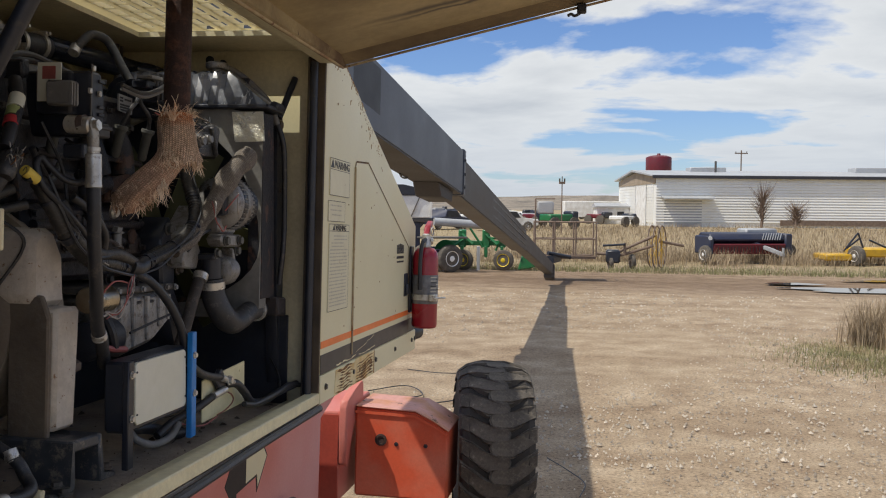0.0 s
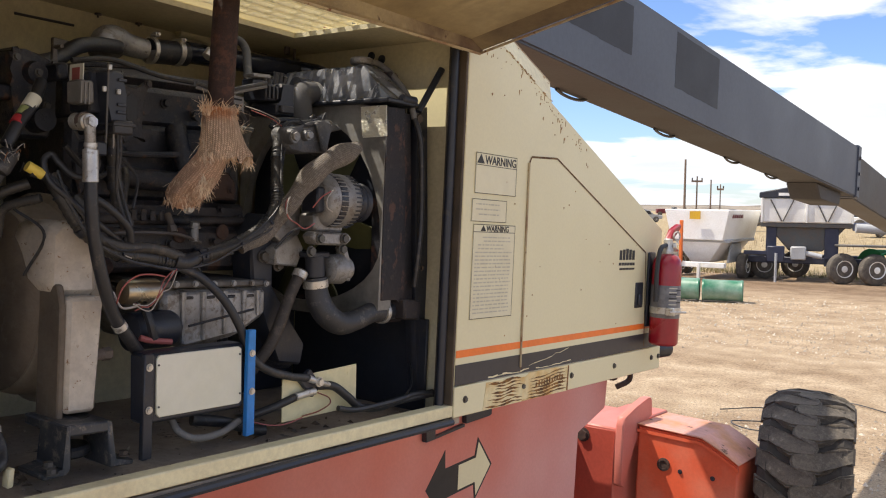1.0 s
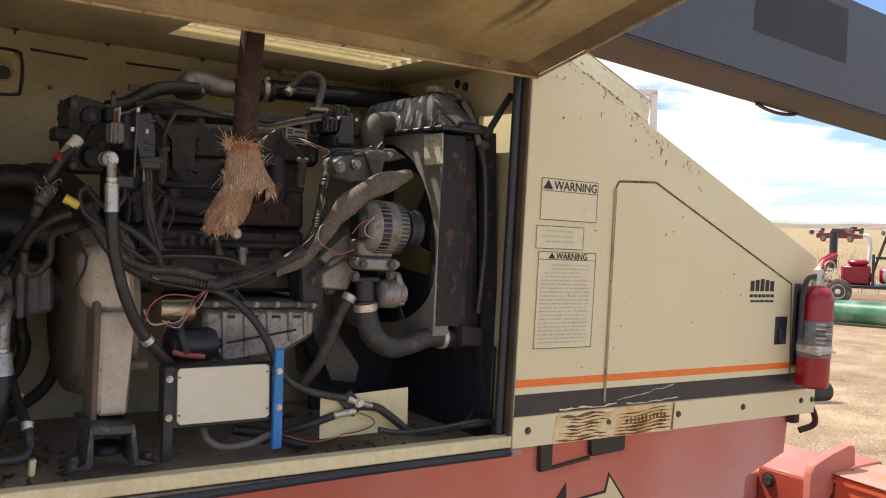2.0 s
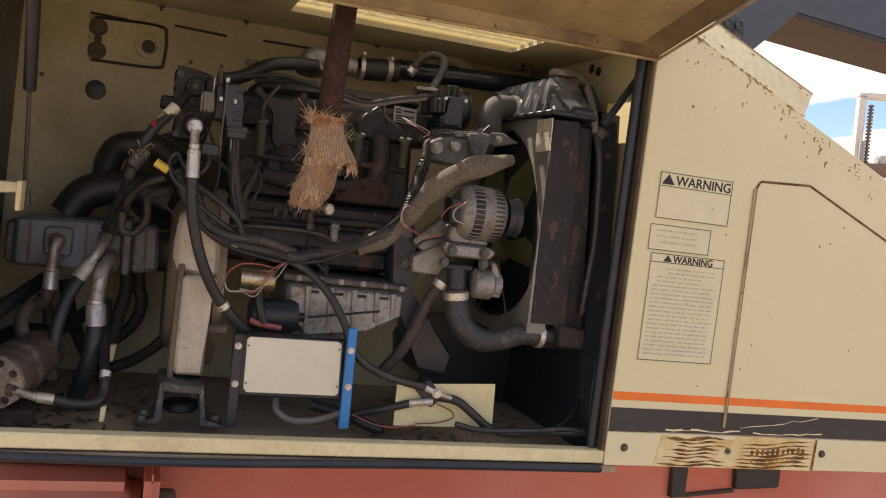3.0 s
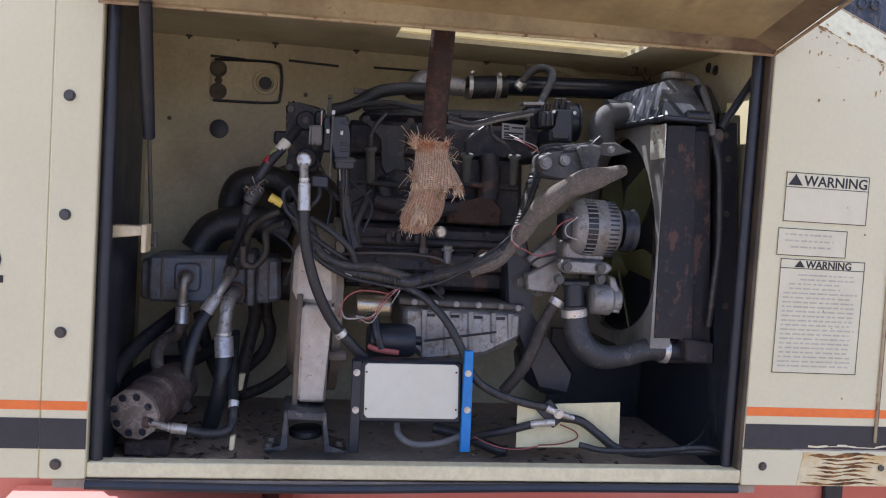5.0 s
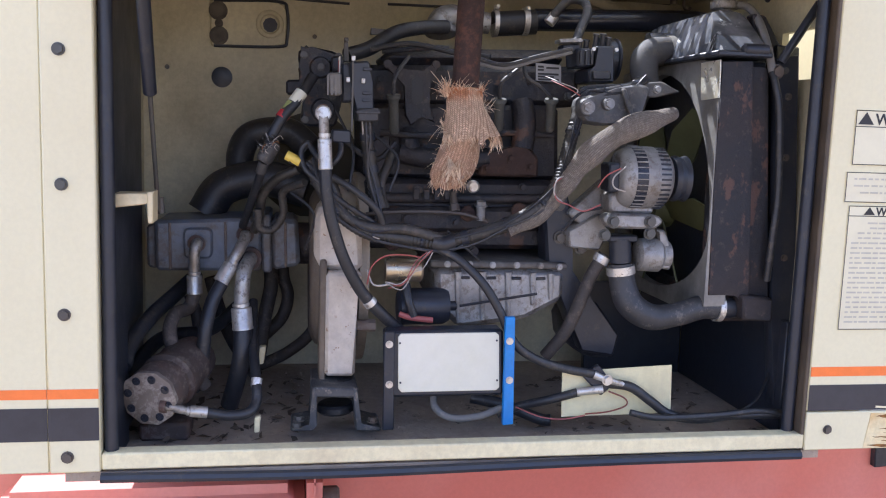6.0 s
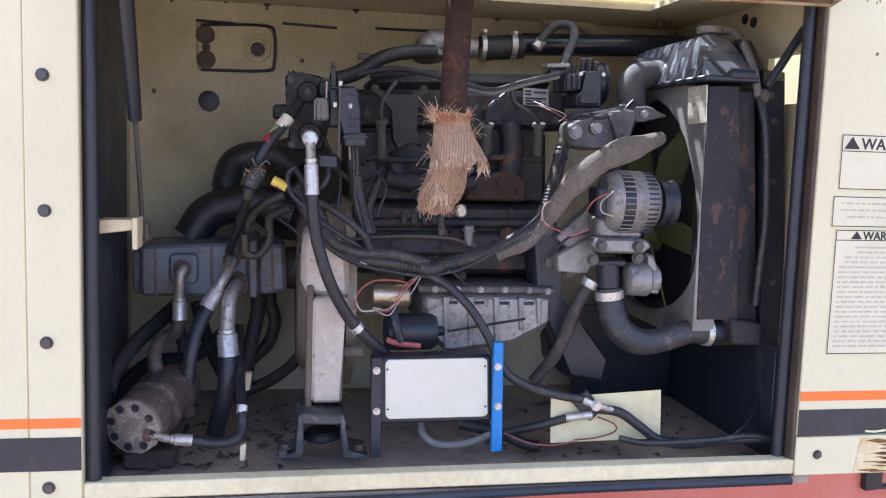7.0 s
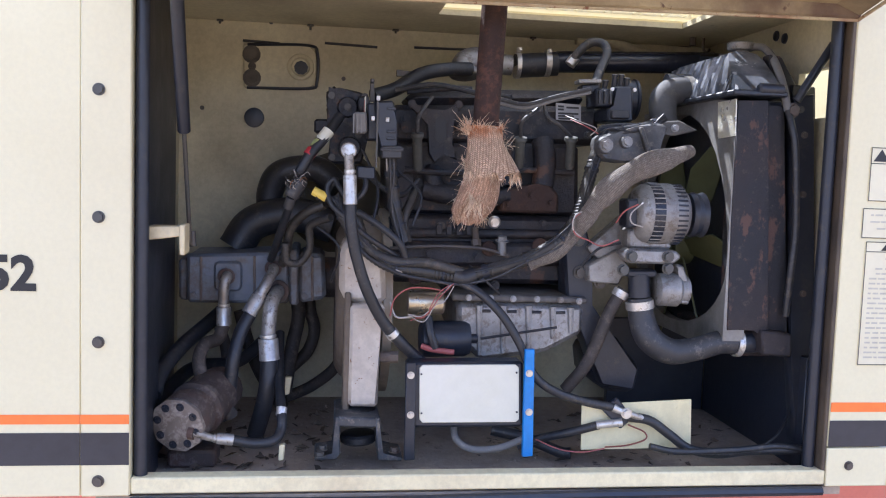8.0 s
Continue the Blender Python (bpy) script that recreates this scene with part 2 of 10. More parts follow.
BLOCK = surface("oily_black_iron", (0.010, 0.013, 0.021), 0.46, second=(0.048, 0.036, 0.032), amount=0.85, scale=7, fine=70, bump=0.5, spots=(0.085, 0.045, 0.03), spot_cut=0.60, spot_scale=16, dust=(0.065, 0.056, 0.050), dust_cut=0.57, dust_scale=34)
MANIFOLD = surface("rusty_manifold", (0.042, 0.026, 0.023), 0.8, second=(0.060, 0.030, 0.022), amount=0.8, scale=10, fine=90, bump=0.5, dust=(0.084, 0.045, 0.03), dust_cut=0.55, dust_scale=30)
ALU = surface("dull_cast_aluminium", (0.34, 0.34, 0.34), 0.5, metal=0.55, second=(0.17, 0.155, 0.14), amount=0.8, scale=9, fine=130, bump=0.25, spots=(0.10, 0.08, 0.06), spot_cut=0.63, spot_scale=20, dust=(0.16, 0.136, 0.116), dust_cut=0.54, dust_scale=32)
BELL = surface("cream_grey_casting", (0.60, 0.54, 0.46), 0.65, second=(0.30, 0.235, 0.18), amount=0.75, scale=6, fine=90, bump=0.3, spots=(0.22, 0.12, 0.06), spot_cut=0.615, spot_scale=70)
ZINC = surface("zinc_fitting", (0.62, 0.61, 0.58), 0.34, metal=0.6, second=(0.34, 0.30, 0.26), amount=0.8, scale=25, bump=0.12, dust=(0.24, 0.20, 0.16), dust_cut=0.56, dust_scale=60)
PUMP = surface("blue_grey_pump_paint", (0.155, 0.185, 0.235), 0.5, second=(0.12, 0.12, 0.13), amount=0.9, scale=8, fine=80, bump=0.25, spots=(0.16, 0.10, 0.07), spot_cut=0.66, spot_scale=18, dust=(0.10, 0.085, 0.07), dust_cut=0.54, dust_scale=11)
PUMP_IRON = surface("dusty_brown_iron", (0.17, 0.14, 0.12), 0.8, second=(0.10, 0.065, 0.05), amount=0.8, scale=10, fine=100, bump=0.35, dust=(0.195, 0.165, 0.143), dust_cut=0.54, dust_scale=34)
# Pale second tone stands for reflected sky; the pale spots are scuffs.
TANK = surface("scuffed_tank_with_sheen", (0.045, 0.052, 0.064), 0.22, second=(0.21, 0.22, 0.245), amount=1.0, scale=9, fine=60, bump=0.06, spots=(0.34, 0.36, 0.38), spot_cut=0.60, spot_scale=26, stretch=(1.7, 1.4, 0.30), grain=0.05)
RAD = surface("dark_radiator_side", (0.012, 0.013, 0.019), 0.62, second=(0.036, 0.027, 0.026), amount=0.8, scale=6, fine=80, bump=0.3, spots=(0.085, 0.045, 0.036), spot_cut=0.555, spot_scale=15, stretch=(1, 1.3, 0.8), dust=(0.072, 0.054, 0.048), dust_cut=0.60, dust_scale=30)
EXHAUST = surface("rusted_exhaust_pipe", (0.031, 0.017, 0.016), 0.8, second=(0.058, 0.029, 0.024), amount=0.7, scale=14, fine=130, bump=0.4, dust=(0.095, 0.042, 0.030), dust_cut=0.52, dust_scale=22)
BRAID = surface("woven_heat_sleeve", (0.62, 0.44, 0.33), 0.9, second=(0.30, 0.12, 0.06), amount=0.9, scale=16, fine=220, bump=0.3, grain=0.12)
WHITE = surface("white_plate", (0.70, 0.695, 0.60), 0.35, second=(0.62, 0.615, 0.48), amount=0.9, scale=5, bump=0.02, grain=0.02)
BLUE = surface("bright_blue_bar", (0.015, 0.22, 0.62), 0.4, second=(0.05, 0.15, 0.42), amount=0.5, scale=20, bump=0.05)
CARD = surface("pale_yellow_board", (0.74, 0.68, 0.42), 0.6, second=(0.52, 0.46, 0.30), amount=0.5, scale=9, bump=0.04)
RED = surface("red_extinguisher_paint", (0.30, 0.006, 0.018), 0.3, second=(0.24, 0.006, 0.018), amount=0.5, scale=8, bump=0.02, coat=0.3)
WIRE_RED = surface("pink_red_wire", (0.36, 0.10, 0.09), 0.5, bump=0)
WIRE_WHITE = surface("pale_wire", (0.42, 0.39, 0.36), 0.5, bump=0)
GREY_CABLE = surface("grey_cable", (0.17, 0.165, 0.16), 0.55, bump=0.1, dust=(0.24, 0.224, 0.2), dust_cut=0.57)
DARK_CABLE = surface("dark_grey_rubber", (0.034, 0.035, 0.040), 0.5, second=(0.060, 0.057, 0.055), amount=0.6, scale=9, bump=0.1, dust=(0.12, 0.111, 0.102), dust_cut=0.57)
COPPER = surface("copper_brown", (0.32, 0.15, 0.07), 0.45, metal=0.6, bump=0.1)
YELLOW = surface("yellow_tag", (0.75, 0.56, 0.10), 0.5, bump=0)
INK = surface("black_ink", (0.02, 0.02, 0.022), 0.5, bump=0)
GREY_INK = surface("faded_grey_ink", (0.53, 0.50, 0.41), 0.6, bump=0)
DECAL = surface("aged_decal", (0.735, 0.69, 0.50), 0.45, second=(0.67, 0.615, 0.44), amount=0.5, scale=12, bump=0, grain=0.02)
FAN = surface("yellow_green_fan", (0.10, 0.105, 0.045), 0.5, second=(0.06, 0.065, 0.03), amount=0.6, scale=7, bump=0.05)
FLOOR_DIRT = surface("grimy_deck", (0.43, 0.35, 0.27), 0.85, second=(0.22, 0.175, 0.14), amount=0.9, scale=5, fine=70, bump=0.6, spots=(0.06, 0.05, 0.045), spot_cut=0.62, spot_scale=13, dust=(0.36, 0.30, 0.24), dust_cut=0.53, dust_scale=60)
CHROME = surface("bright_foil", (0.90, 0.88, 0.76), 0.30, metal=0.55, second=(0.72, 0.66, 0.45), amount=0.6, scale=40, bump=0.9)


def glowing_cover():
    """Thin cream sheet made translucent, so that the sun behind makes it glow."""
    m = surface("thin_translucent_cream", (0.74, 0.66, 0.42), 0.5, second=(0.6, 0.5, 0.28), amount=0.6, scale=8, bump=0.02)
    nt = m.node_tree
    tr, mix = nt.nodes.new("ShaderNodeBsdfTranslucent"), nt.nodes.new("ShaderNodeMixShader")
    tr.inputs["Color"].default_value = (0.82, 0.76, 0.58, 1)
    mix.inputs[0].default_value = 0.5
    nt.links.new(nt.nodes["Principled BSDF"].outputs[0], mix.inputs[1])
    nt.links.new(tr.outputs[0], mix.inputs[2])
    nt.links.new(mix.outputs[0], nt.nodes["Material Output"].inputs[0])
    return m


COVER = glowing_cover()


def woven(name, base, gap, columns, per_metre, stain=None, slant=1.0, relief=0.0025):
    """Herringbone cloth laid out by the mesh's own unwrapping: columns round it, picks along it."""
    m = surface(name, base, 0.88, second=tuple(c * 0.6 for c in base), amount=0.8, scale=22, fine=260, bump=0, grain=0.3)
    nt = m.node_tree
    n, ln = nt.nodes.new, nt.links.new
    b = nt.nodes["Principled BSDF"]
    old = b.inputs["Base Color"].links[0].from_socket
    uv, sep = n("ShaderNodeUVMap"), n("ShaderNodeSeparateXYZ")
    uv.uv_map = "cloth"
    ln(uv.outputs[0], sep.inputs[0])

    def calc(op, a, c, clamp=False):
        k = n("ShaderNodeMath")
        k.operation, k.use_clamp = op, clamp
        for i, q in enumerate((a, c)):
            if isinstance(q, (int, float)):
                k.inputs[i].default_value = q
            elif q is not None:
                ln(q, k.inputs[i])
        return k.outputs[0]

    zig = calc("PINGPONG", calc("MULTIPLY", sep.outputs["X"], columns), 1.0)
    wob = n("ShaderNodeTexNoise")
    wob.inputs["Scale"].default_value = 60.0
    ln(uv.outputs[0], wob.inputs["Vector"])
    run = calc("ADD", calc("MULTIPLY", sep.outputs["Y"], per_metre), calc("ADD", calc("MULTIPLY", zig, slant), calc("MULTIPLY", wob.outputs["Fac"], 0.5)))
    pick = calc("PINGPONG", run, 0.5)
    groove = calc("MULTIPLY", calc("SUBTRACT", 0.5, calc("ABSOLUTE", calc("SUBTRACT", zig, 0.5), None)), 5.0, True)
    height = calc("MULTIPLY", calc("MULTIPLY", pick, 3.2, True), groove)
    mix = n("ShaderNodeMix")
    mix.data_type = "RGBA"
    mix.inputs["A"].default_value = (*gap, 1)
    ln(height, mix.inputs["Factor"])
    ln(old, mix.inputs["B"])
    colour = mix.outputs["Result"]
    if stain:
        edge = calc("ADD", calc("MULTIPLY", sep.outputs["Y"], -26.0), calc("MULTIPLY", nt.nodes["Noise Texture"].outputs["Fac"], 2.4))
        mix2 = n("ShaderNodeMix")
        mix2.data_type, mix2.blend_type = "RGBA", "MULTIPLY"
        mix2.inputs["B"].default_value = (*stain, 1)
        ln(calc("ADD", edge, -0.35, True), mix2.inputs["Factor"])
        ln(colour, mix2.inputs["A"])
        colour = mix2.outputs["Result"]
    ln(colour, b.inputs["Base Color"])
    bu = n("ShaderNodeBump")
    bu.inputs["Strength"].default_value, bu.inputs["Distance"].default_value = 1.0, relief
    ln(height, bu.inputs["Height"])
    ln(bu.outputs["Normal"], b.inputs["Normal"])
    return m


WRAP = woven("woven_heat_wrap", (0.80, 0.60, 0.45), (0.27, 0.165, 0.105), 42, 240, stain=(1.0, 0.52, 0.28), slant=1.0)
SLEEVE = woven("braided_cable_sleeve", (0.30, 0.265, 0.225), (0.12, 0.10, 0.085), 36, 330, slant=0.8, relief=0.0015)


# ---- mesh helpers ----
ORIGIN = {}


def thing(name, at, label, category, group="", kind="", m=None):
    """An Empty at a thing's base; its parts are given in the frame that m (the leaning machine's, if none) places."""
    ob = new(name)
    ob.empty_display_size = 0.1
    ob.matrix_world = (LEAN if m is None else m) @ Matrix.Translation(at)
    ORIGIN[ob] = Vector(at)
    return tagged(ob, label, category, group, kind)


def to_mesh(name, bm, material, sharp=38):
    me = bpy.data.meshes.new(name)
    bmesh.ops.recalc_face_normals(bm, faces=bm.faces[:])
    for f in bm.faces:
        f.smooth = True
    bm.to_mesh(me)
    bm.free()
    me.set_sharp_from_angle(angle=radians(sharp))
    me.materials.append(material)
    return me


def part(name, bm, material, parent, label="", sharp=38):
    o = ORIGIN[parent]
    bm.transform(Matrix.Translation(-o))
    ob = new(name, to_mesh(name, bm, material, sharp))
    ob.parent = parent
    ORIGIN[ob] = o
    return tagged(ob, label)


def solid(name, bm, material, at, label, category, group="", kind="", m=None, sharp=38):
    """A thing that is one mesh."""
    bm.transform(Matrix.Translation(-Vector(at)))
    ob = new(name, to_mesh(name, bm, material, sharp))
    ob.matrix_world = (LEAN if m is None else m) @ Matrix.Translation(at)
    ORIGIN[ob] = Vector(at)
    return tagged(ob, label, category, group, kind)


def join(*bms):
    out = bms[0]
    for b in bms[1:]:
        me = bpy.data.meshes.new("tmp")
        b.to_mesh(me)
        b.free()
        out.from_mesh(me)
        bpy.data.meshes.remove(me)
    return out


def box(x0, y0, z0, x1, y1, z1, bev=0.003, seg=1):
    bm = bmesh.new()
    bmesh.ops.create_cube(bm, size=1.0)
    for v in bm.verts:
        v.co = Vector((x0 if v.co.x < 0 else x1, y0 if v.co.y < 0 else y1, z0 if v.co.z < 0 else z1))
    if bev:
        bmesh.ops.bevel(bm, geom=bm.edges[:], offset=min(bev, 0.45 * min(abs(x1 - x0), abs(y1 - y0), abs(z1 - z0))), segments=seg, affect="EDGES")
    return bm


def prism(points, axis, a, b, bev=0.002):
    """A polygon of (u, v) pushed along an axis from a to b: x takes (y, z), y takes (x, z), z takes (x, y)."""
    bm = bmesh.new()
    place = {"x": lambda u, v, w: (w, u, v), "y": lambda u, v, w: (u, w, v), "z": lambda u, v, w: (u, v, w)}[axis]
    lo = [bm.verts.new(place(u, v, a)) for u, v in points]
    hi = [bm.verts.new(place(u, v, b)) for u, v in points]
    k = len(points)
    bm.faces.new(lo)
    bm.faces.new(hi[::-1])
    for i in range(k):
        bm.faces.new((lo[i], hi[i], hi[(i + 1) % k], lo[(i + 1) % k]))
    if bev:
        bmesh.ops.bevel(bm, geom=bm.edges[:], offset=bev, segments=1, affect="EDGES")
    return bm


def rod(p0, p1, r, r1=None, seg=16, bev=0.0):
    p0, p1 = Vector(p0), Vector(p1)
    bm = bmesh.new()
    d = p1 - p0
    bmesh.ops.create_cone(bm, cap_ends=True, segments=seg, radius1=r, radius2=r if r1 is None else r1, depth=d.length)
    if bev:
        rim = [e for e in bm.edges if abs(e.verts[0].co.z - e.verts[1].co.z) < 1e-6]
        bmesh.ops.bevel(bm, geom=rim, offset=bev, segments=1, affect="EDGES")
    bm.transform(Matrix.Translation((p0 + p1) / 2) @ d.to_track_quat("Z", "Y").to_matrix().to_4x4())
    return bm


def lathe(profile, base, way, seg=24):
    """Turns (radius, height) pairs round the line from base along way."""
    bm = bmesh.new()
    rings = []
    for r, h in profile:
        rings.append([bm.verts.new((r * math.cos(2 * math.pi * i / seg), r * math.sin(2 * math.pi * i / seg), h)) for i in range(seg)])
    for a, b in zip(rings, rings[1:]):
        for i in range(seg):
            bm.faces.new((a[i], a[(i + 1) % seg], b[(i + 1) % seg], b[i]))
    bm.faces.new(rings[0][::-1])
    bm.faces.new(rings[-1])
    bm.transform(Matrix.Translation(base) @ Vector(way).to_track_quat("Z", "Y").to_matrix().to_4x4())
    return bm


def spline(points, n):
    """Catmull-Rom through the points, n steps to a span."""
    p = [Vector(q) for q in points]
    p = [2 * p[0] - p[1]] + p + [2 * p[-1] - p[-2]]
    out = []
    for i in range(1, len(p) - 2):
        for k in range(n):
            t = k / n
            a, b, c, d = p[i - 1:i + 3]
            out.append(0.5 * (2 * b + (c - a) * t + (2 * a - 5 * b + 4 * c - d) * t * t + (3 * b - a - 3 * c + d) * t ** 3))
    out.append(p[-2])
    return out


def tube(points, r, seg=10, n=7, wave=0.0, pitch=0.008, ends=True):
    """A hose along a spline; wave makes ribs of that depth. r may be a function of 0..1."""
    line = spline(points, n)
    if wave:
        fine = [line[0]]
        for a, b in zip(line, line[1:]):
            k = max(1, int((b - a).length / (pitch / 2)))
            fine += [a.lerp(b, (i + 1) / k) for i in range(k)]
        line = fine
    bm = bmesh.new()
    uv = bm.loops.layers.uv.new("cloth")
    far = [0.0]
    for a, b in zip(line, line[1:]):
        far.append(far[-1] + (b - a).length)
    rings = []
    side = None
    for i, p in enumerate(line):
        d = (line[min(i + 1, len(line) - 1)] - line[max(i - 1, 0)]).normalized()
        if side is None:
            side = d.orthogonal().normalized()
        side = (side - d * side.dot(d)).normalized()
        up = d.cross(side)
        rad = (r(i / (len(line) - 1)) if callable(r) else r) + (wave if i % 2 else 0.0)
        rings.append([bm.verts.new(p + (side * math.cos(2 * math.pi * k / seg) + up * math.sin(2 * math.pi * k / seg)) * rad) for k in range(seg)])
    for a, b, v0, v1 in zip(rings, rings[1:], far, far[1:]):
        for i in range(seg):
            f = bm.faces.new((a[i], a[(i + 1) % seg], b[(i + 1) % seg], b[i]))
            for lo, c in zip(f.loops, ((i, v0), (i + 1, v0), (i + 1, v1), (i, v1))):
                lo[uv].uv = (c[0] / seg, c[1])
    if ends:
        bm.faces.new(rings[0][::-1])
        bm.faces.new(rings[-1])
    return bm


def bolt(p, way, r=0.008, h=0.006):
    """A hexagon head on a washer."""
    p, w = Vector(p), Vector(way).normalized()
    return join(rod(p, p + w * h * 0.25, r * 1.35, seg=14), rod(p + w * h * 0.25, p + w * h, r, seg=6))


def writing(name, text, size, m, material, parent, depth=0.0006, bold=0.0):
    cu = bpy.data.curves.new(name, "FONT")
    cu.body, cu.size, cu.extrude, cu.resolution_u, cu.offset = text, size, depth, 3, bold
    tmp = new(name, cu)
    me = bpy.data.meshes.new_from_object(tmp.evaluated_get(bpy.context.evaluated_depsgraph_get()))
    bpy.data.objects.remove(tmp)
    bpy.data.curves.remove(cu)
    me.transform(Matrix.Translation(-ORIGIN[parent]) @ m)
    me.materials.append(material)
    ob = new(name, me)
    ob.parent = parent
    ORIGIN[ob] = ORIGIN[parent]
    return ob


# letters that stand upright on a side facing +x, reading along +y
def on_side(x, y, z):
    return Matrix.Translation((x, y, z)) @ Matrix(((0, 0, 1, 0), (1, 0, 0, 0), (0, 1, 0, 0), (0, 0, 0, 1)))


def circle(cx, cy, r, n=20, a0=0.0, a1=2 * math.pi):
    return [(cx + r * math.cos(a0 + (a1 - a0) * i / n), cy + r * math.sin(a0 + (a1 - a0) * i / n)) for i in range(n)]


# ---- the boom lift: body, chassis, wheel, boom ----
lift = thing("boom_lift", (-0.6, 0.0, 0.0), "cream and red telescopic boom lift, engine door propped open", "boom lift")

PANEL = [(-0.02, 1.49), (1.32, 1.49), (1.307, 1.941), (-0.02, 2.494)]
side_panel = part("side_panel", prism(PANEL, "x", -0.012, 0.0, 0.0025), CREAM, lift, "cream painted steel side panel with a sloping top")
part("skirt", prism([(-0.02, 1.405), (1.34, 1.402), (1.34, 1.488), (-0.02, 1.488)], "x", -0.010, 0.003, 0.002), CREAM, side_panel, "cream lower strip with rust and bolts")
BURN = surface("brown_scorch", (0.11, 0.045, 0.014), 0.8, second=(0.42, 0.20, 0.05), amount=0.9, scale=40, bump=0.2)


def stroke(y0, z0, y1, z1, w, seed):
    """One wavy brown line left by peeling paint."""
    rn = random.Random(seed)
    bm = bmesh.new()
    top, low, ph = [], [], rn.uniform(0, 6)
    n_ = 22
    for i in range(n_ + 1):
        t = i / n_
        y, z = y0 + (y1 - y0) * t, z0 + (z1 - z0) * t + 0.0022 * math.sin(1.3 + 9 * t) + rn.uniform(-0.0008, 0.0008)
        k = w * (0.25 + 0.75 * abs(math.sin(ph * 2 + 7 * t))) * min(1.0, 6 * t, 6 * (1 - t)) + 0.0002
        top.append(bm.verts.new((0.0049, y, min(z + k, 1.4865))))
        low.append(bm.verts.new((0.0049, y, max(z - k, 1.406))))
    for i in range(n_):
        bm.faces.new((low[i], low[i + 1], top[i + 1], top[i]))
    return bm


part("peeled_patch", prism([(0.118, 1.408), (0.60, 1.404), (0.602, 1.487), (0.36, 1.488), (0.34, 1.478), (0.13, 1.484)], "x", 0.0, 0.0045, 0), PEEL, side_panel, "patch of peeling paint and rust")
pl = random.Random(31)
for k in range(8):
    part("scorch_line", stroke(0.125 + pl.uniform(0, 0.05), 1.411 + 0.0092 * k, 0.332 - pl.uniform(0, 0.05), 1.412 + 0.0098 * k, pl.uniform(0.0022, 0.0052), k), BURN, side_panel)
for k in range(7):
    part("scorch_line", stroke(0.342 + pl.uniform(0, 0.03), 1.408 + 0.0095 * k, 0.600 - pl.uniform(0, 0.02), 1.416 + 0.0108 * k, pl.uniform(0.0018, 0.0045), 20 + k), BURN, side_panel)
for k in range(11):
    part("scorch_tick", box(0.0046, 0.400 + 0.016 * k + pl.uniform(-0.002, 0.002), 1.440 + 0.0010 * k, 0.0054, 0.408 + 0.016 * k, 1.454 + 0.0010 * k + pl.uniform(-0.003, 0.003), 0), BURN, side_panel)
    part("scorch_tick", box(0.0046, 0.403 + 0.016 * k, 1.423 + 0.0012 * k, 0.0054, 0.408 + 0.016 * k, 1.429 + 0.0012 * k + pl.uniform(-0.002, 0.002), 0), BURN, side_panel)
part("scorch_edge", prism([(0.594, 1.406), (0.603, 1.405), (0.606, 1.486), (0.600, 1.487), (0.597, 1.45)], "x", 0.0044, 0.0052, 0), BURN, side_panel, "dark burnt edge of the peeled patch")
for y in (0.03, 0.328, 0.627, 0.94, 1.258, 1.322):
    part("bolt", bolt((0.003, y, 1.45), (1, 0, 0), 0.0075, 0.006), STEEL, side_panel)
part("top_flange", prism([(1.305, 1.940), (0.44, 2.301), (0.44, 2.293), (1.303, 1.932)], "x", -0.05, -0.0125, 0), EDGE, side_panel, "rusty folded edge")


RUST_STAIN = surface("orange_rust_stain", (0.42, 0.255, 0.105), 0.8, second=(0.22, 0.11, 0.048), amount=0.9, scale=60, bump=0.2)


def lumpy(q, r, rn):
    """A small ragged flake of rust lying on the shoulder."""
    bm = bmesh.new()
    side, down = Vector((0, 0.923, -0.384)), Vector((0.55, -0.35, -0.76))
    ring = [bm.verts.new(q + side * (r * 1.8 * math.cos(a) * rn.uniform(0.5, 1.2)) + down * (r * math.sin(a) * rn.uniform(0.4, 1.2))) for a in [math.tau * k / 7 for k in range(7)]]
    top = bm.verts.new(q + Vector((0.0015, 0, 0.0008)))
    for k in range(7):
        bm.faces.new((ring[k], ring[(k + 1) % 7], top))
    return bm


def bent_plate(a, b, c, d, thick):
    """A four-cornered plate of some thickness below its corners."""
    bm = bmesh.new()
    up = [bm.verts.new(q) for q in (a, b, c, d)]
    lo = [bm.verts.new(Vector(q) + Vector((-0.3, 0, -1)).normalized() * thick) for q in (a, b, c, d)]
    bm.faces.new(up)
    bm.faces.new(lo[::-1])
    for i in range(4):
        bm.faces.new((up[i], lo[i], lo[(i + 1) % 4], up[(i + 1) % 4]))
    return bm


# Set steeper, in the stained sill cream, so that it looks shaded.
part("sloping_shoulder", bent_plate((-0.001, -0.02, 2.4955), (-0.001, 0.42, 2.3125), (-0.042, 0.472, 2.381), (-0.042, -0.02, 2.575), 0.008), CREAM_SILL, side_panel, "rust-chipped shoulder bent back over the panel")
part("shoulder_rim", rod((-0.044, -0.02, 2.574), (-0.044, 0.472, 2.380), 0.004, seg=8), EDGE, side_panel, "rusty edge")
rs = random.Random(57)
for i in range(26):
    y = rs.choice((rs.uniform(-0.02, 0.12), rs.uniform(0.0, 0.45)))
    t = 1.0 - abs(rs.gauss(0, 0.16)) if i % 3 else rs.uniform(0.1, 0.9)
    r = rs.uniform(0.0015, 0.005)
    q = Vector((-0.001 - 0.041 * t + 0.0014, y + 0.02 * t, 2.4872 - 0.416 * y + 0.079 * t))
    part("rust_patch", lumpy(q, r, rs), RUST_STAIN, side_panel)
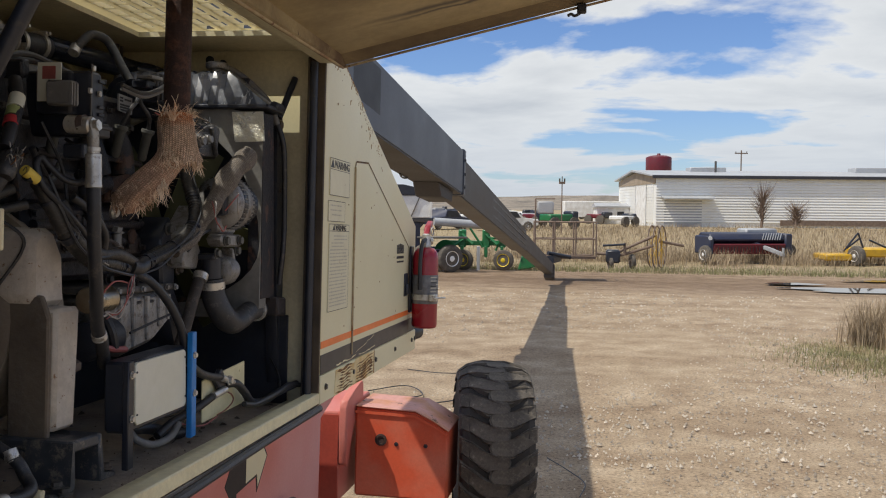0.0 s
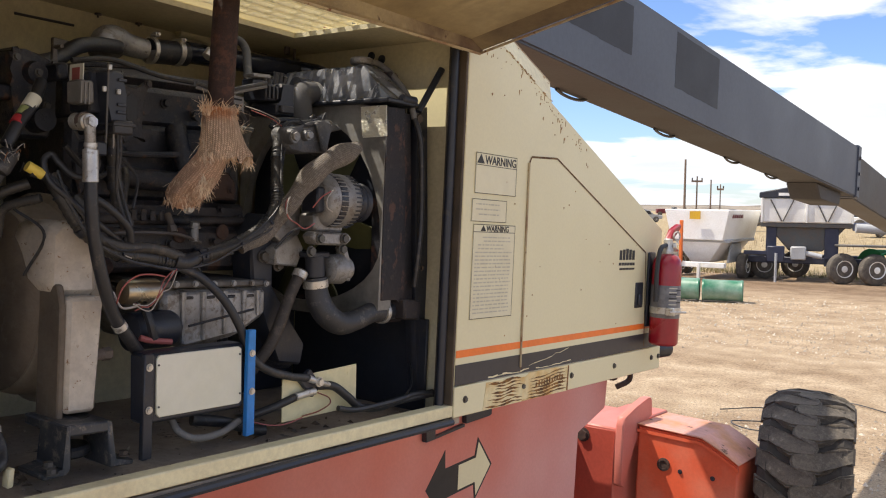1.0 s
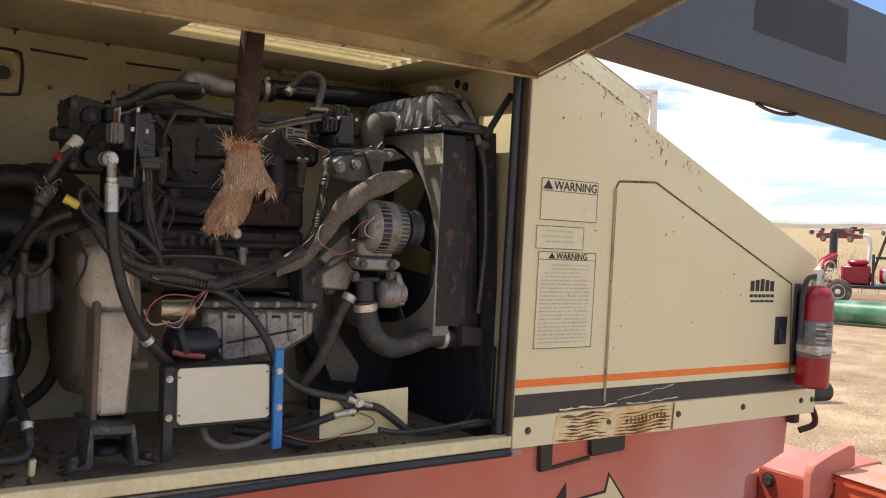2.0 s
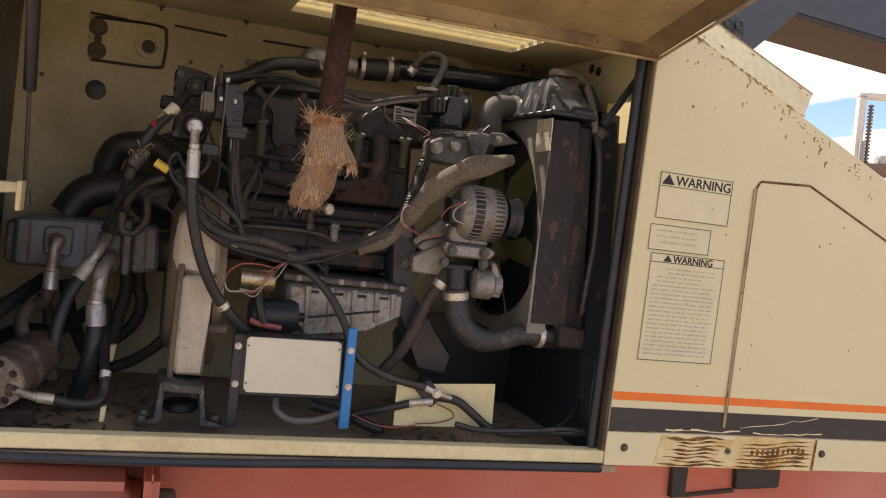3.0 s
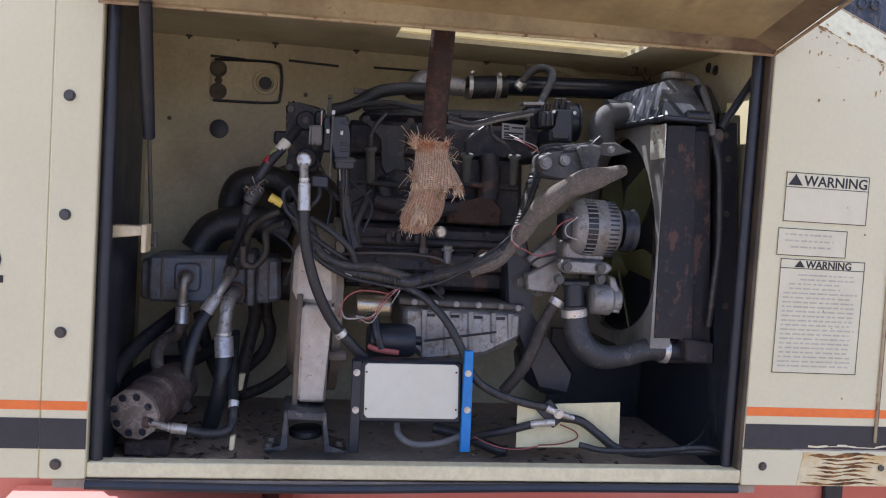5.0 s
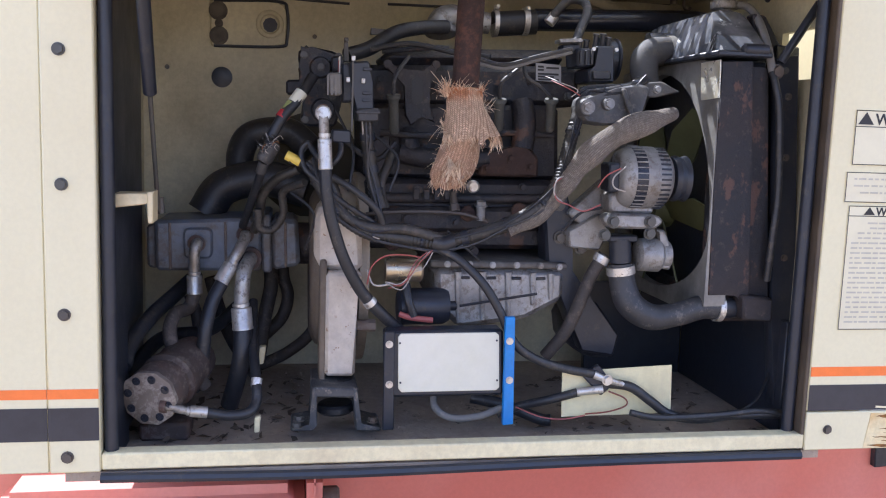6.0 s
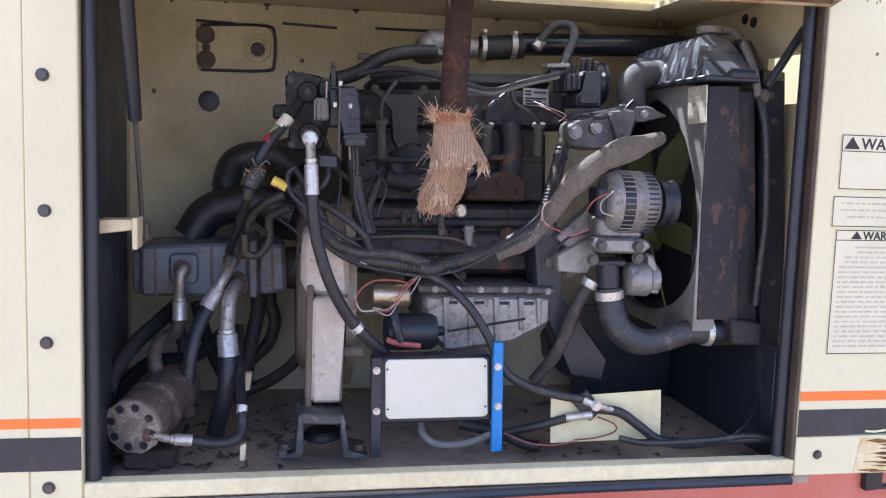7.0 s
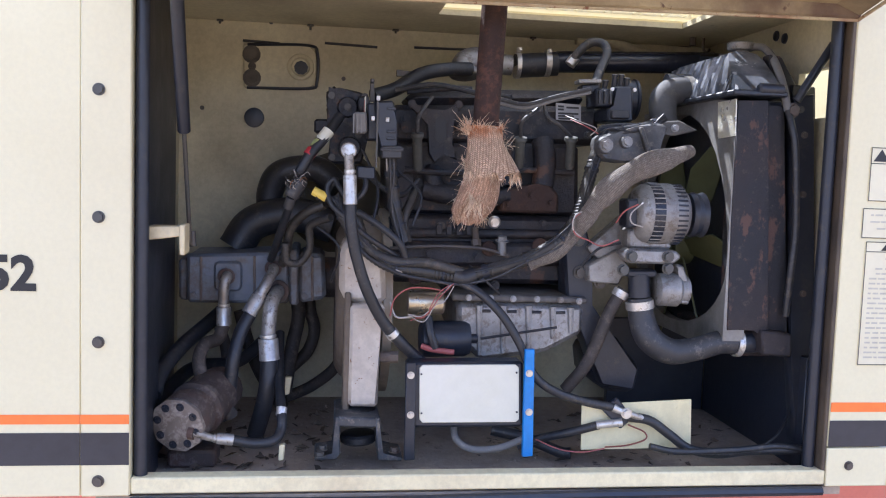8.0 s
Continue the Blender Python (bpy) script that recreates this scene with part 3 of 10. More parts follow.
part("front_return", box(-0.30, 1.30, 1.405, -0.012, 1.315, 1.95, 0.003), CREAM, side_panel)
part("orange_stripe", box(0.0, -0.018, 1.566, 0.0014, 1.315, 1.586, 0), ORANGE, side_panel, "thin orange stripe")
part("black_stripe", box(0.0, -0.018, 1.491, 0.0014, 1.317, 1.547, 0), STRIPE, side_panel, "scratched charcoal stripe")


def scratch(y0, z0, y1, z1, w, parent):
    rnd = random.Random(int((y0 + z0) * 1000))
    bm = bmesh.new()
    pts = [(y0 + (y1 - y0) * i / 9, z0 + (z1 - z0) * i / 9 + rnd.uniform(-0.003, 0.003)) for i in range(10)]
    for (a, b), (c, d) in zip(pts, pts[1:]):
        k = w * rnd.uniform(0.3, 1.0)
        bm.faces.new([bm.verts.new((0.0022, *q)) for q in ((a, b), (c, d), (c, d + k), (a, b + k))])
    part("scratch", bm, CREAM, parent)


scratch(0.36, 1.508, 0.60, 1.542, 0.0025, side_panel)
scratch(0.14, 1.494, 0.36, 1.498, 0.006, side_panel)
scratch(0.40, 1.494, 0.62, 1.500, 0.004, side_panel)

# orange stains that run down from the fold
st = random.Random(83)
for i in range(26):
    y = st.choice((0.10, 0.24, 0.36, 0.50, 0.62)) + st.gauss(0, 0.018)
    z = 2.486 - 0.417 * y - st.uniform(0.006, 0.075)
    w, h = st.uniform(0.0012, 0.0032), st.uniform(0.003, 0.012)
    part("rust_run", prism([(y - w, z), (y - w * 0.4, z - h), (y + w * 0.5, z - h * st.uniform(0.6, 1.1)), (y + w, z + w), (y + w * st.uniform(0.4, 1.8), z + h * 0.4), (y - w * 0.3, z + h * 0.5)], "x", 0.0, 0.0009, 0), RUST_STAIN, side_panel)

# access door with its rusty gap and hinge
DOOR = [(0.312, 1.505), (0.308, 2.118), (0.318, 2.134), (0.468, 2.142), (1.162, 1.852), (1.188, 1.50)]


def gap_line(points, w, parent, name, material):
    bm = bmesh.new()
    for (a, b), (c, d) in zip(points, points[1:]):
        n = Vector((-(d - b), c - a)).normalized() * w / 2
        bm.faces.new([bm.verts.new((0.0019, y, z)) for y, z in ((a + n.x, b + n.y), (c + n.x, d + n.y), (c - n.x, d - n.y), (a - n.x, b - n.y))])
    return part(name, bm, material, parent)


access = part("access_door", prism(DOOR, "x", -0.004, 0.0012, 0.001), CREAM, side_panel, "flush cream access door")
gap_line(DOOR, 0.006, access, "door_gap", surface("rusty_gap", (0.10, 0.05, 0.025), 0.9, second=(0.30, 0.19, 0.09), amount=0.9, scale=30, bump=0.2))
part("hinge", rod((0.003, 0.308, 1.51), (0.003, 0.303, 2.115), 0.0035, seg=8), EDGE, access, "thin rusty piano hinge")
part("latch", join(box(0.0, 1.085, 1.648, 0.006, 1.148, 1.742, 0.003), box(0.006, 1.10, 1.655, 0.014, 1.132, 1.70, 0.004)), SEAL, access, "black recessed latch")

# rust chips
rnd = random.Random(11)
for i in range(30):
    y, z = rnd.uniform(0.05, 1.1), rnd.uniform(1.6, 2.3)
    if z > 2.40 - 0.42 * y:
        continue
    r = rnd.uniform(0.0015, 0.0032)
    part("paint_chip", prism([(y - r, z + r * 0.4), (y - r * 0.3, z - r * rnd.uniform(0.6, 1.8)), (y + r * 0.6, z - r * 0.7), (y + r * rnd.uniform(0.6, 1.2), z + r * 0.2), (y, z + r)], "x", 0.001, 0.0024, 0), RUST_STAIN, side_panel)
for i in range(40):
    y = rnd.uniform(0.0, 0.42)
    z = 2.4885 - 0.416 * y - abs(rnd.gauss(0, 0.003))
    r = rnd.uniform(0.0008, 0.0022)
    part("fold_rust", prism([(y - r * 3.2, z + r * 1.3), (y - r * 1.2, z - r * rnd.uniform(0.2, 1.6)), (y + r * 0.6, z - r * rnd.uniform(0.5, 1.6)), (y + r * 3.4, z - r * 1.5), (y + r * 1.0, z + r * rnd.uniform(0.0, 0.8))], "x", 0.0, 0.0014, 0), RUST_STAIN, side_panel)
for i in range(46):
    y = rnd.uniform(0.0, 0.62)
    z = 2.487 - 0.417 * y - 0.004 - abs(rnd.gauss(0, 0.03))
    r = rnd.uniform(0.0005, 0.0019)
    part("rust_streak", prism([(y - r * 1.6, z + r * 0.6), (y - r * 0.5, z - r * rnd.uniform(0.4, 2.5)), (y + r, z - r), (y + r * 2.2, z - r * 0.9), (y + r, z + r * rnd.uniform(0.2, 1.0))], "x", 0.0, 0.0012, 0), RUST_STAIN, side_panel)


# decals
def frame_line(y0, z0, y1, z1, w, parent, slant=0.0):
    bm = bmesh.new()
    for a, b, c, d in ((y0, z0, y1, z0 + w), (y0, z1 - w, y1, z1), (y0, z0, y0 + w, z1), (y1 - w, z0, y1, z1)):
        bm.faces.new([bm.verts.new((0.0027, y, z)) for y, z in ((a, b), (c, b), (c, d), (a, d))])
    return part("printed_border", bm, INK, parent)


def warning_label(y0, y1, z0, z1, head, rows, size):
    lab = part("warning_label", box(0.0, y0, z0, 0.002, y1, z1, 0), DECAL, side_panel, "faded warning decal")
    frame_line(y0, z0, y1, z1, 0.0016, lab)
    if head:
        frame_line(y0, z1 - head, y1, z1, 0.0016, lab)
        w = size * 4.6
        yc = (y0 + y1) / 2
        writing("lettering", "WARNING", size, on_side(0.0022, yc - w / 2 + size * 0.50, z1 - head + (head - 0.72 * size) / 2), INK, lab, bold=0.0005)
        t = size * 1.08
        yt = yc - w / 2 - size * 0.15
        part("warning_triangle", prism([(yt - t / 2, z1 - head + 0.15 * head), (yt + t / 2, z1 - head + 0.15 * head), (yt, z1 - head * 0.12)], "x", 0.002, 0.003, 0), INK, lab)
    rn = random.Random(int(1000 * z0))
    bm = bmesh.new()
    for k in range(rows):
        z = z1 - head - 0.012 - k * (z1 - z0 - head - 0.02) / max(rows, 1)
        y = y0 + 0.012 + (rn.uniform(0.0, 0.04) if k < 4 else 0)
        end = y1 - 0.012 - (rn.uniform(0.0, 0.05) if k < 4 else rn.uniform(0, 0.02))
        while y < end:
            w = rn.uniform(0.006, 0.024)
            bm.faces.new([bm.verts.new((0.0026, a, b)) for a, b in ((y, z), (min(y + w, end), z), (min(y + w, end), z - 0.0036), (y, z - 0.0036))])
            y += w + rn.uniform(0.002, 0.006)
    if rows:
        part("small_print", bm, GREY_INK, lab)
    return lab


warning_label(0.030, 0.236, 2.012, 2.123, 0.034, 0, 0.0325)
warning_label(0.021, 0.192, 1.935, 1.997, 0.0, 3, 0.02)
warning_label(0.033, 0.243, 1.667, 1.928, 0.022, 21, 0.0235)
# a dealer's mark, as plain bars
part("dealer_mark", join(*[box(0.0012, 0.942 + i * 0.026, 1.826, 0.0022, 0.962 + i * 0.026, 1.866 - 0.003 * abs(i - 2), 0) for i in range(5)], *[box(0.0012, 0.940 + i * 0.022, 1.806, 0.0022, 0.958 + i * 0.022, 1.816, 0) for i in range(6)], *[box(0.0012, 0.946 + i * 0.025, 1.790, 0.0022, 0.968 + i * 0.025, 1.797, 0) for i in range(5)]), INK, access, "black dealer lettering")

# rear panel, post and number
rear = part("rear_panel", box(-0.012, -2.9, 1.405, 0.0, -1.531, 2.80, 0.002), CREAM, lift, "cream rear side panel")
part("orange_stripe", box(0.0, -2.9, 1.545, 0.0014, -1.532, 1.563, 0), ORANGE, rear)
part("black_stripe", box(0.0, -2.9, 1.466, 0.0014, -1.532, 1.528, 0), STRIPE, rear)
writing("number", "52", 0.089, on_side(0.0012, -1.698, 1.7985), INK, rear, bold=0.003)
post = part("door_post", box(-0.03, -1.530, 1.405, 0.004, -1.44, 2.375, 0.003), CREAM, lift, "cream bolted door post")
part("orange_stripe", box(0.004, -1.530, 1.546, 0.0052, -1.442, 1.564, 0), ORANGE, post)
part("black_stripe", box(0.004, -1.530, 1.467, 0.0052, -1.442, 1.529, 0), STRIPE, post)
part("post_cap", box(-0.03, -1.530, 2.378, 0.004, -1.44, 2.80, 0.003), CREAM, post)
for z in (2.169, 1.936, 1.702, 1.436):
    part("bolt", bolt((0.004, -1.498, z), (1, 0, 0), 0.0085, 0.007), STEEL, post)

# the open compartment
part("deck", box(-0.76, -1.505, 1.385, -0.006, 0.02, 1.402, 0), FLOOR_DIRT, lift, "grimy steel deck with oil and dust")
part("sill", join(box(-0.035, -1.44, 1.408, 0.002, -0.021, 1.440, 0.003), box(-0.10, -1.44, 1.4025, -0.035, -0.021, 1.412, 0.002)), CREAM_SILL, lift, "worn cream sill")
part("sill_seal", tube([(0.006, -1.44, 1.395), (0.008, -1.0, 1.390), (0.006, -0.5, 1.396), (0.006, -0.03, 1.397)], 0.010, 8, 8), SEAL, lift, "black rubber seal")
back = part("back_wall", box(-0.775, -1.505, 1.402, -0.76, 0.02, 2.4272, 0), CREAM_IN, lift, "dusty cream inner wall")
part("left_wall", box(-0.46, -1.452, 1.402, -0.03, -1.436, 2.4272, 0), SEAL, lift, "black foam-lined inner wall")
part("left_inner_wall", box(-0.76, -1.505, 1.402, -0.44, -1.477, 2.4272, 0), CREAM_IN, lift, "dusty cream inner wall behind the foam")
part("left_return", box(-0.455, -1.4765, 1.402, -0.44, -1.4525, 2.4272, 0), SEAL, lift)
# The opening and the sheet behind it are added for a sunlit patch.
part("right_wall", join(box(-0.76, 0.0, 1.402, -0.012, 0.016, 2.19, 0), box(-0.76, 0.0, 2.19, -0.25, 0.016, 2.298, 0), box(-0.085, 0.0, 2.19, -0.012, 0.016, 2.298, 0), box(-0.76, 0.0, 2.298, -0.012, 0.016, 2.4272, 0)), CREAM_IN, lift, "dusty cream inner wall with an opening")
part("sun_catch_sheet", box(-0.40, 0.10, 1.42, -0.016, 0.112, 2.405, 0), CREAM, lift, "cream sheet added to catch sun behind the opening")
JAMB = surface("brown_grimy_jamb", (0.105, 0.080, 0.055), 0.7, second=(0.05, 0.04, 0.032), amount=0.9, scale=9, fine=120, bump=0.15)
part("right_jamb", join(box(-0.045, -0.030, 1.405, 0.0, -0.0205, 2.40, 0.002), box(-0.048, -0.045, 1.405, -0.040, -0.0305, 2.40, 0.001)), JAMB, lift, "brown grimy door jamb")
part("right_seal", rod((-0.030, -0.0435, 1.415), (-0.030, -0.0435, 2.385), 0.0125, seg=12), SEAL, lift, "black rubber seal")
part("left_seal", rod((-0.02, -1.425, 1.415), (-0.02, -1.425, 2.385), 0.013, seg=10), SEAL, lift, "black rubber seal")
part("left_channel", box(-0.16, -1.435, 1.405, -0.04, -1.418, 2.40, 0.002), SEAL, lift, "black channel")

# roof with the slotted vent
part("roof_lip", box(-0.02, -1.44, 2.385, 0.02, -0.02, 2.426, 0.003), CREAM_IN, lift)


def open_roof(x0, x1, y0, y1):
    """A flat slab with a square opening."""
    bm = bmesh.new()
    xs, ys = [-0.775, x0, x1, 0.03], [-1.505, y0, y1, 0.016]
    tops = []
    for z in (2.4275, 2.4405):
        g = [[bm.verts.new((x, y, z)) for x in xs] for y in ys]
        for a in range(3):
            for b in range(3):
                if (a, b) != (1, 1):
                    bm.faces.new((g[a][b], g[a][b + 1], g[a + 1][b + 1], g[a + 1][b]))
        tops.append(g)
    lo, hi = tops
    for loop in ([(0, 0), (0, 3), (3, 3), (3, 0)], [(1, 1), (1, 2), (2, 2), (2, 1)]):
        for (a, b), (c, d) in zip(loop, loop[1:] + loop[:1]):
            pts = [(a, b), (c, d)]
            if abs(a - c) == 3 or abs(b - d) == 3:
                da, db = (c > a) - (c < a), (d > b) - (d < b)
                pts = [(a + da * k, b + db * k) for k in range(4)]
            for p, q in zip(pts, pts[1:]):
                bm.faces.new((lo[p[0]][p[1]], lo[q[0]][q[1]], hi[q[0]][q[1]], hi[p[0]][p[1]]))
    return bm


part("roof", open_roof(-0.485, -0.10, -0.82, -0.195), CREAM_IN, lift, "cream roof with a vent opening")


def vent():
    """A slotted cover over the opening in the roof, a small lip added along each row of slots to glow and hide the sky.
    """
    bits = []
    x0, x1, y0, y1 = -0.53, -0.05, -0.87, -0.15
    rows, cols = 7, 9
    pitch, step = (x1 - x0 - 0.10) / rows, (y1 - y0 - 0.06) / cols
    for k in range(rows + 1):
        lo = x0 if k == 0 else x0 + 0.05 + k * pitch - pitch * 0.19
        hi = x1 if k == rows else x0 + 0.05 + k * pitch + pitch * 0.19
        bits.append(box(lo, y0, 2.452, hi, y1, 2.455, 0))
    for k in range(rows):
        lo, hi = x0 + 0.05 + k * pitch + pitch * 0.18, x0 + 0.05 + (k + 1) * pitch - pitch * 0.18
        off = 0.5 if k % 2 else 0.0
        edges = [y0] + [y0 + 0.03 + (c + off) * step for c in range(cols)]
        for c in range(cols):
            a = edges[c] if c == 0 else y0 + 0.03 + (c + off) * step - 0.007
            b = y0 + 0.03 + (c + off) * step + 0.007
            bits.append(box(lo, a, 2.452, hi, b, 2.455, 0))
        bits.append(box(lo - 0.003, y0, 2.4552, lo - 0.001, y1, 2.468, 0))
        bits.append(box(lo, y0 + 0.03 + (cols - 1 + off + 0.75) * step, 2.452, hi, y1, 2.455, 0))
    bits += [box(x0, y0, 2.441, x0 + 0.012, y1, 2.4515, 0), box(x1 - 0.012, y0, 2.441, x1, y1, 2.4515, 0)]
    return join(*bits)


part("slotted_vent", vent(), COVER, lift, "thin cream vent cover with rows of slots")

# raised engine door
def bent_rim(x0, x1, top, rear, front):
    """A folded lip along y whose lower edge goes from (y, z) to (y, z), dented a little on the way."""
    bm = bmesh.new()
    rings = []
    for i in range(25):
        t = i / 24
        y, z = rear[0] + (front[0] - rear[0]) * t, rear[1] + (front[1] - rear[1]) * t + 0.0022 * noise.noise(Vector((t * 9, 3.1, 0)))
        rings.append([bm.verts.new(q) for q in ((x0, y, top - 0.004), (x0, y, z), (x0 + 0.004, y, z - 0.0025), (x1 - 0.004, y, z + 0.001), (x1, y, z + 0.004), (x1, y, top))])
    for a, b in zip(rings, rings[1:]):
        for k in range(6):
            bm.faces.new((a[k], a[(k + 1) % 6], b[(k + 1) % 6], b[k]))
    bm.faces.new(rings[0][::-1])
    bm.faces.new(rings[-1])
    return bm


HINGE, OUT, RISE = 0.045, 0.955, 0.225
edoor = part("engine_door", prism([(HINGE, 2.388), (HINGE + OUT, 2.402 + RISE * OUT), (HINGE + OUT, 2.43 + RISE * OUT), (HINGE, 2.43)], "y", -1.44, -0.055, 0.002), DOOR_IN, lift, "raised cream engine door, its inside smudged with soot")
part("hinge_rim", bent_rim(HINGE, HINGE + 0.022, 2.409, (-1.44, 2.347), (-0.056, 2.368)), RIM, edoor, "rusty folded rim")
part("rim_lip", rod((HINGE + 0.012, -1.44, 2.346), (HINGE + 0.012, -0.054, 2.367), 0.0042, seg=8), EDGE, edoor, "pale worn lip")



def fold(y_in, y_out, low):
    """A lip folded at a slant along one end of the door, from the skin down to its thin edge."""
    bm = bmesh.new()
    ends = [[bm.verts.new((x, y, z + RISE * (x - HINGE) + 0.014 * (x - HINGE) / OUT)) for y, z in ((y_in, 2.389), (y_out, low), (y_out + (0.004 if y_out > y_in else -0.004), low), (y_out + (0.004 if y_out > y_in else -0.004), 2.395))] for x in (HINGE + 0.0225, HINGE + OUT)]
    for k in range(4):
        bm.faces.new((ends[0][k], ends[0][(k + 1) % 4], ends[1][(k + 1) % 4], ends[1][k]))
    bm.faces.new(ends[0][::-1])
    bm.faces.new(ends[1])
    return bm


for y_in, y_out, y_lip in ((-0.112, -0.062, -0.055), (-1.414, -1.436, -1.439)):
    part("side_rim", fold(y_in, y_out, 2.369), SIDE_RIM, edoor, "folded rim, grimy and darkened for shade")
    part("side_lip", rod((HINGE + 0.012, y_lip, 2.367), (HINGE + OUT, y_lip, 2.367 + RISE * (OUT - 0.012) + 0.014), 0.0036, seg=8), EDGE, edoor, "pale worn lip")
part("outer_rim", box(HINGE + OUT - 0.02, -1.419, 2.36 + RISE * OUT, HINGE + OUT - 0.001, -0.076, 2.402 + RISE * OUT, 0.002), EDGE, edoor)
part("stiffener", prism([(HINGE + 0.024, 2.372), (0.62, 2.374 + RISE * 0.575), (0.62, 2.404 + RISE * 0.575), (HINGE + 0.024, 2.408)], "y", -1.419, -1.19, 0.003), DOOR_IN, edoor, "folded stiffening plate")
part("door_latch", join(box(0.705, -0.075, 2.505, 0.73, -0.055, 2.53, 0.003), tube([(0.72, -0.065, 2.51), (0.70, -0.06, 2.50), (0.69, -0.06, 2.505), (0.68, -0.06, 2.50)], 0.004, 6, 4)), SEAL, edoor, "black latch hook")

# gas strut with its bracket
STRUT_LOW, STRUT_TOP = Vector((-0.190, -1.362, 1.876)), Vector((0.075, -1.352, 2.352))
strut = part("gas_strut", rod(STRUT_LOW.lerp(STRUT_TOP, 0.47), STRUT_TOP, 0.0125, seg=14, bev=0.003), SEAL, lift, "black gas strut")
part("strut_neck", rod(STRUT_TOP, STRUT_TOP.lerp(STRUT_LOW, -0.085), 0.0085, seg=12), STEEL, strut, "steel end of the strut")
part("strut_eye", join(rod((0.104, -1.372, 2.402), (0.104, -1.335, 2.402), 0.011, seg=12), prism([(0.090, 2.396), (0.135, 2.398), (0.140, 2.412), (0.088, 2.410)], "y", -1.330, -1.300, 0.002)), ZINC, strut, "grey ball joint")
part("strut_rod", rod(STRUT_LOW, STRUT_LOW.lerp(STRUT_TOP, 0.48), 0.0045, seg=8), STEEL, strut, "thin steel rod")
part("strut_end", rod((-0.197, -1.360, 1.900), (-0.197, -1.357, 1.868), 0.008, seg=10), STEEL, strut)
part("strut_bracket", join(prism([(-1.422, 1.918), (-1.356, 1.919), (-1.355, 1.900), (-1.422, 1.891)], "x", -0.10, -0.045, 0.002), prism([(-1.361, 1.922), (-1.350, 1.923), (-1.350, 1.864), (-1.360, 1.864)], "x", -0.10, -0.040, 0.002)), CREAM_SILL, lift, "cream angle bracket")

# red turntable side below the deck
red = part("turntable_side", prism([(-2.3, 0.55), (1.735, 0.55), (1.738, 0.985), (2.010, 1.060), (2.016, 1.215), (2.050, 1.240), (2.055, 1.383), (-2.3, 1.383)], "x", -0.60, -0.545, 0.004), PINK, lift, "faded red steel side plate")
part("deck_beam", box(-0.545, -1.5, 1.30, -0.49, 1.30, 1.384, 0.004), PINK, lift)
for ring in ([(0.547, 1.299), (0.606, 1.299), (0.609, 1.150), (0.600, 1.143), (0.553, 1.141)], [(0.785, 1.299), (0.969, 1.299), (0.971, 1.184), (0.960, 1.179), (0.798, 1.172)]):
    part("underdeck_bracket", prism(ring, "x", -0.5446, -0.522, 0.003), SEAL, lift, "dark bracket under the deck")
part("bracket_link", prism([(0.6095, 1.151), (0.798, 1.171), (0.799, 1.160), (0.610, 1.142)], "x", -0.5446, -0.530, 0), SEAL, lift, "dark link between the brackets")
# Mass added behind the side plate to keep sun off the chassis end.
part("turntable_body", box(-1.6, -1.5, 1.07, -0.601, 2.00, 1.38, 0.004), PINK, lift, "faded red turntable body")
part("sagging_strip", prism([(-1.5, 1.235), (-1.05, 1.228), (-0.5, 1.262), (-0.1, 1.30), (-0.1, 1.325), (-0.6, 1.31), (-1.5, 1.30)], "x", -0.488, -0.465, 0.002), TYRE_DARK, lift, "loose black rubber strip sagging under the deck")
part("round_beam", join(box(-0.54, -1.75, 1.02, -0.32, -1.06, 1.222, 0.04, 3), box(-0.54, -1.056, 1.00, -0.30, -1.02, 1.255, 0.02, 2)), PINK, lift, "rounded red beam with an end plate")
part("beam_pin", rod((-0.42, -1.02, 1.15), (-0.42, -0.975, 1.15), 0.035, seg=16, bev=0.006), PUMP_IRON, lift)
part("underdeck", box(-0.76, -1.45, 1.375, -0.60, 0.0, 1.384, 0), SEAL, lift)
# two-headed arrow decal
arrow = part("arrow_decal", prism([(0.59, 0.955), (0.70, 1.085), (0.705, 1.015), (0.895, 1.030), (0.912, 1.100), (1.018, 0.975), (0.905, 0.850), (0.895, 0.915), (0.70, 0.900), (0.695, 0.83)], "x", -0.545, -0.5435, 0), INK, red, "black and cream two-headed arrow decal")
part("arrow_half", prism([(0.79, 1.012), (0.903, 1.020), (0.918, 1.080), (1.005, 0.975), (0.912, 0.872), (0.903, 0.925), (0.79, 0.917)], "x", -0.5445, -0.5425, 0), CREAM, arrow)
part("cable_hook", tube([(-0.52, 1.02, 0.70), (-0.50, 1.12, 0.745), (-0.50, 1.24, 0.73), (-0.52, 1.33, 0.66)], 0.008, 8, 6), BLACK, lift, "black cable loop")
part("lifting_eye", join(tube([(-0.50, 2.02, 1.36), (-0.46, 2.06, 1.28), (-0.47, 2.11, 1.20), (-0.52, 2.07, 1.16)], 0.014, 8, 5), box(-0.544, 2.00, 1.20, -0.50, 2.045, 1.38, 0.006)), MANIFOLD, lift, "rusty hook")

# chassis and front axle
chassis = part("chassis", join(box(-1.5, -1.6, 0.42, -0.62, 1.74, 0.88, 0.01), box(-0.845, 2.27, 0.40, -0.602, 2.95, 0.908, 0.008), box(-1.5, 1.70, 0.42, -0.85, 2.95, 0.87, 0.008)), PINK, lift, "faded red chassis")
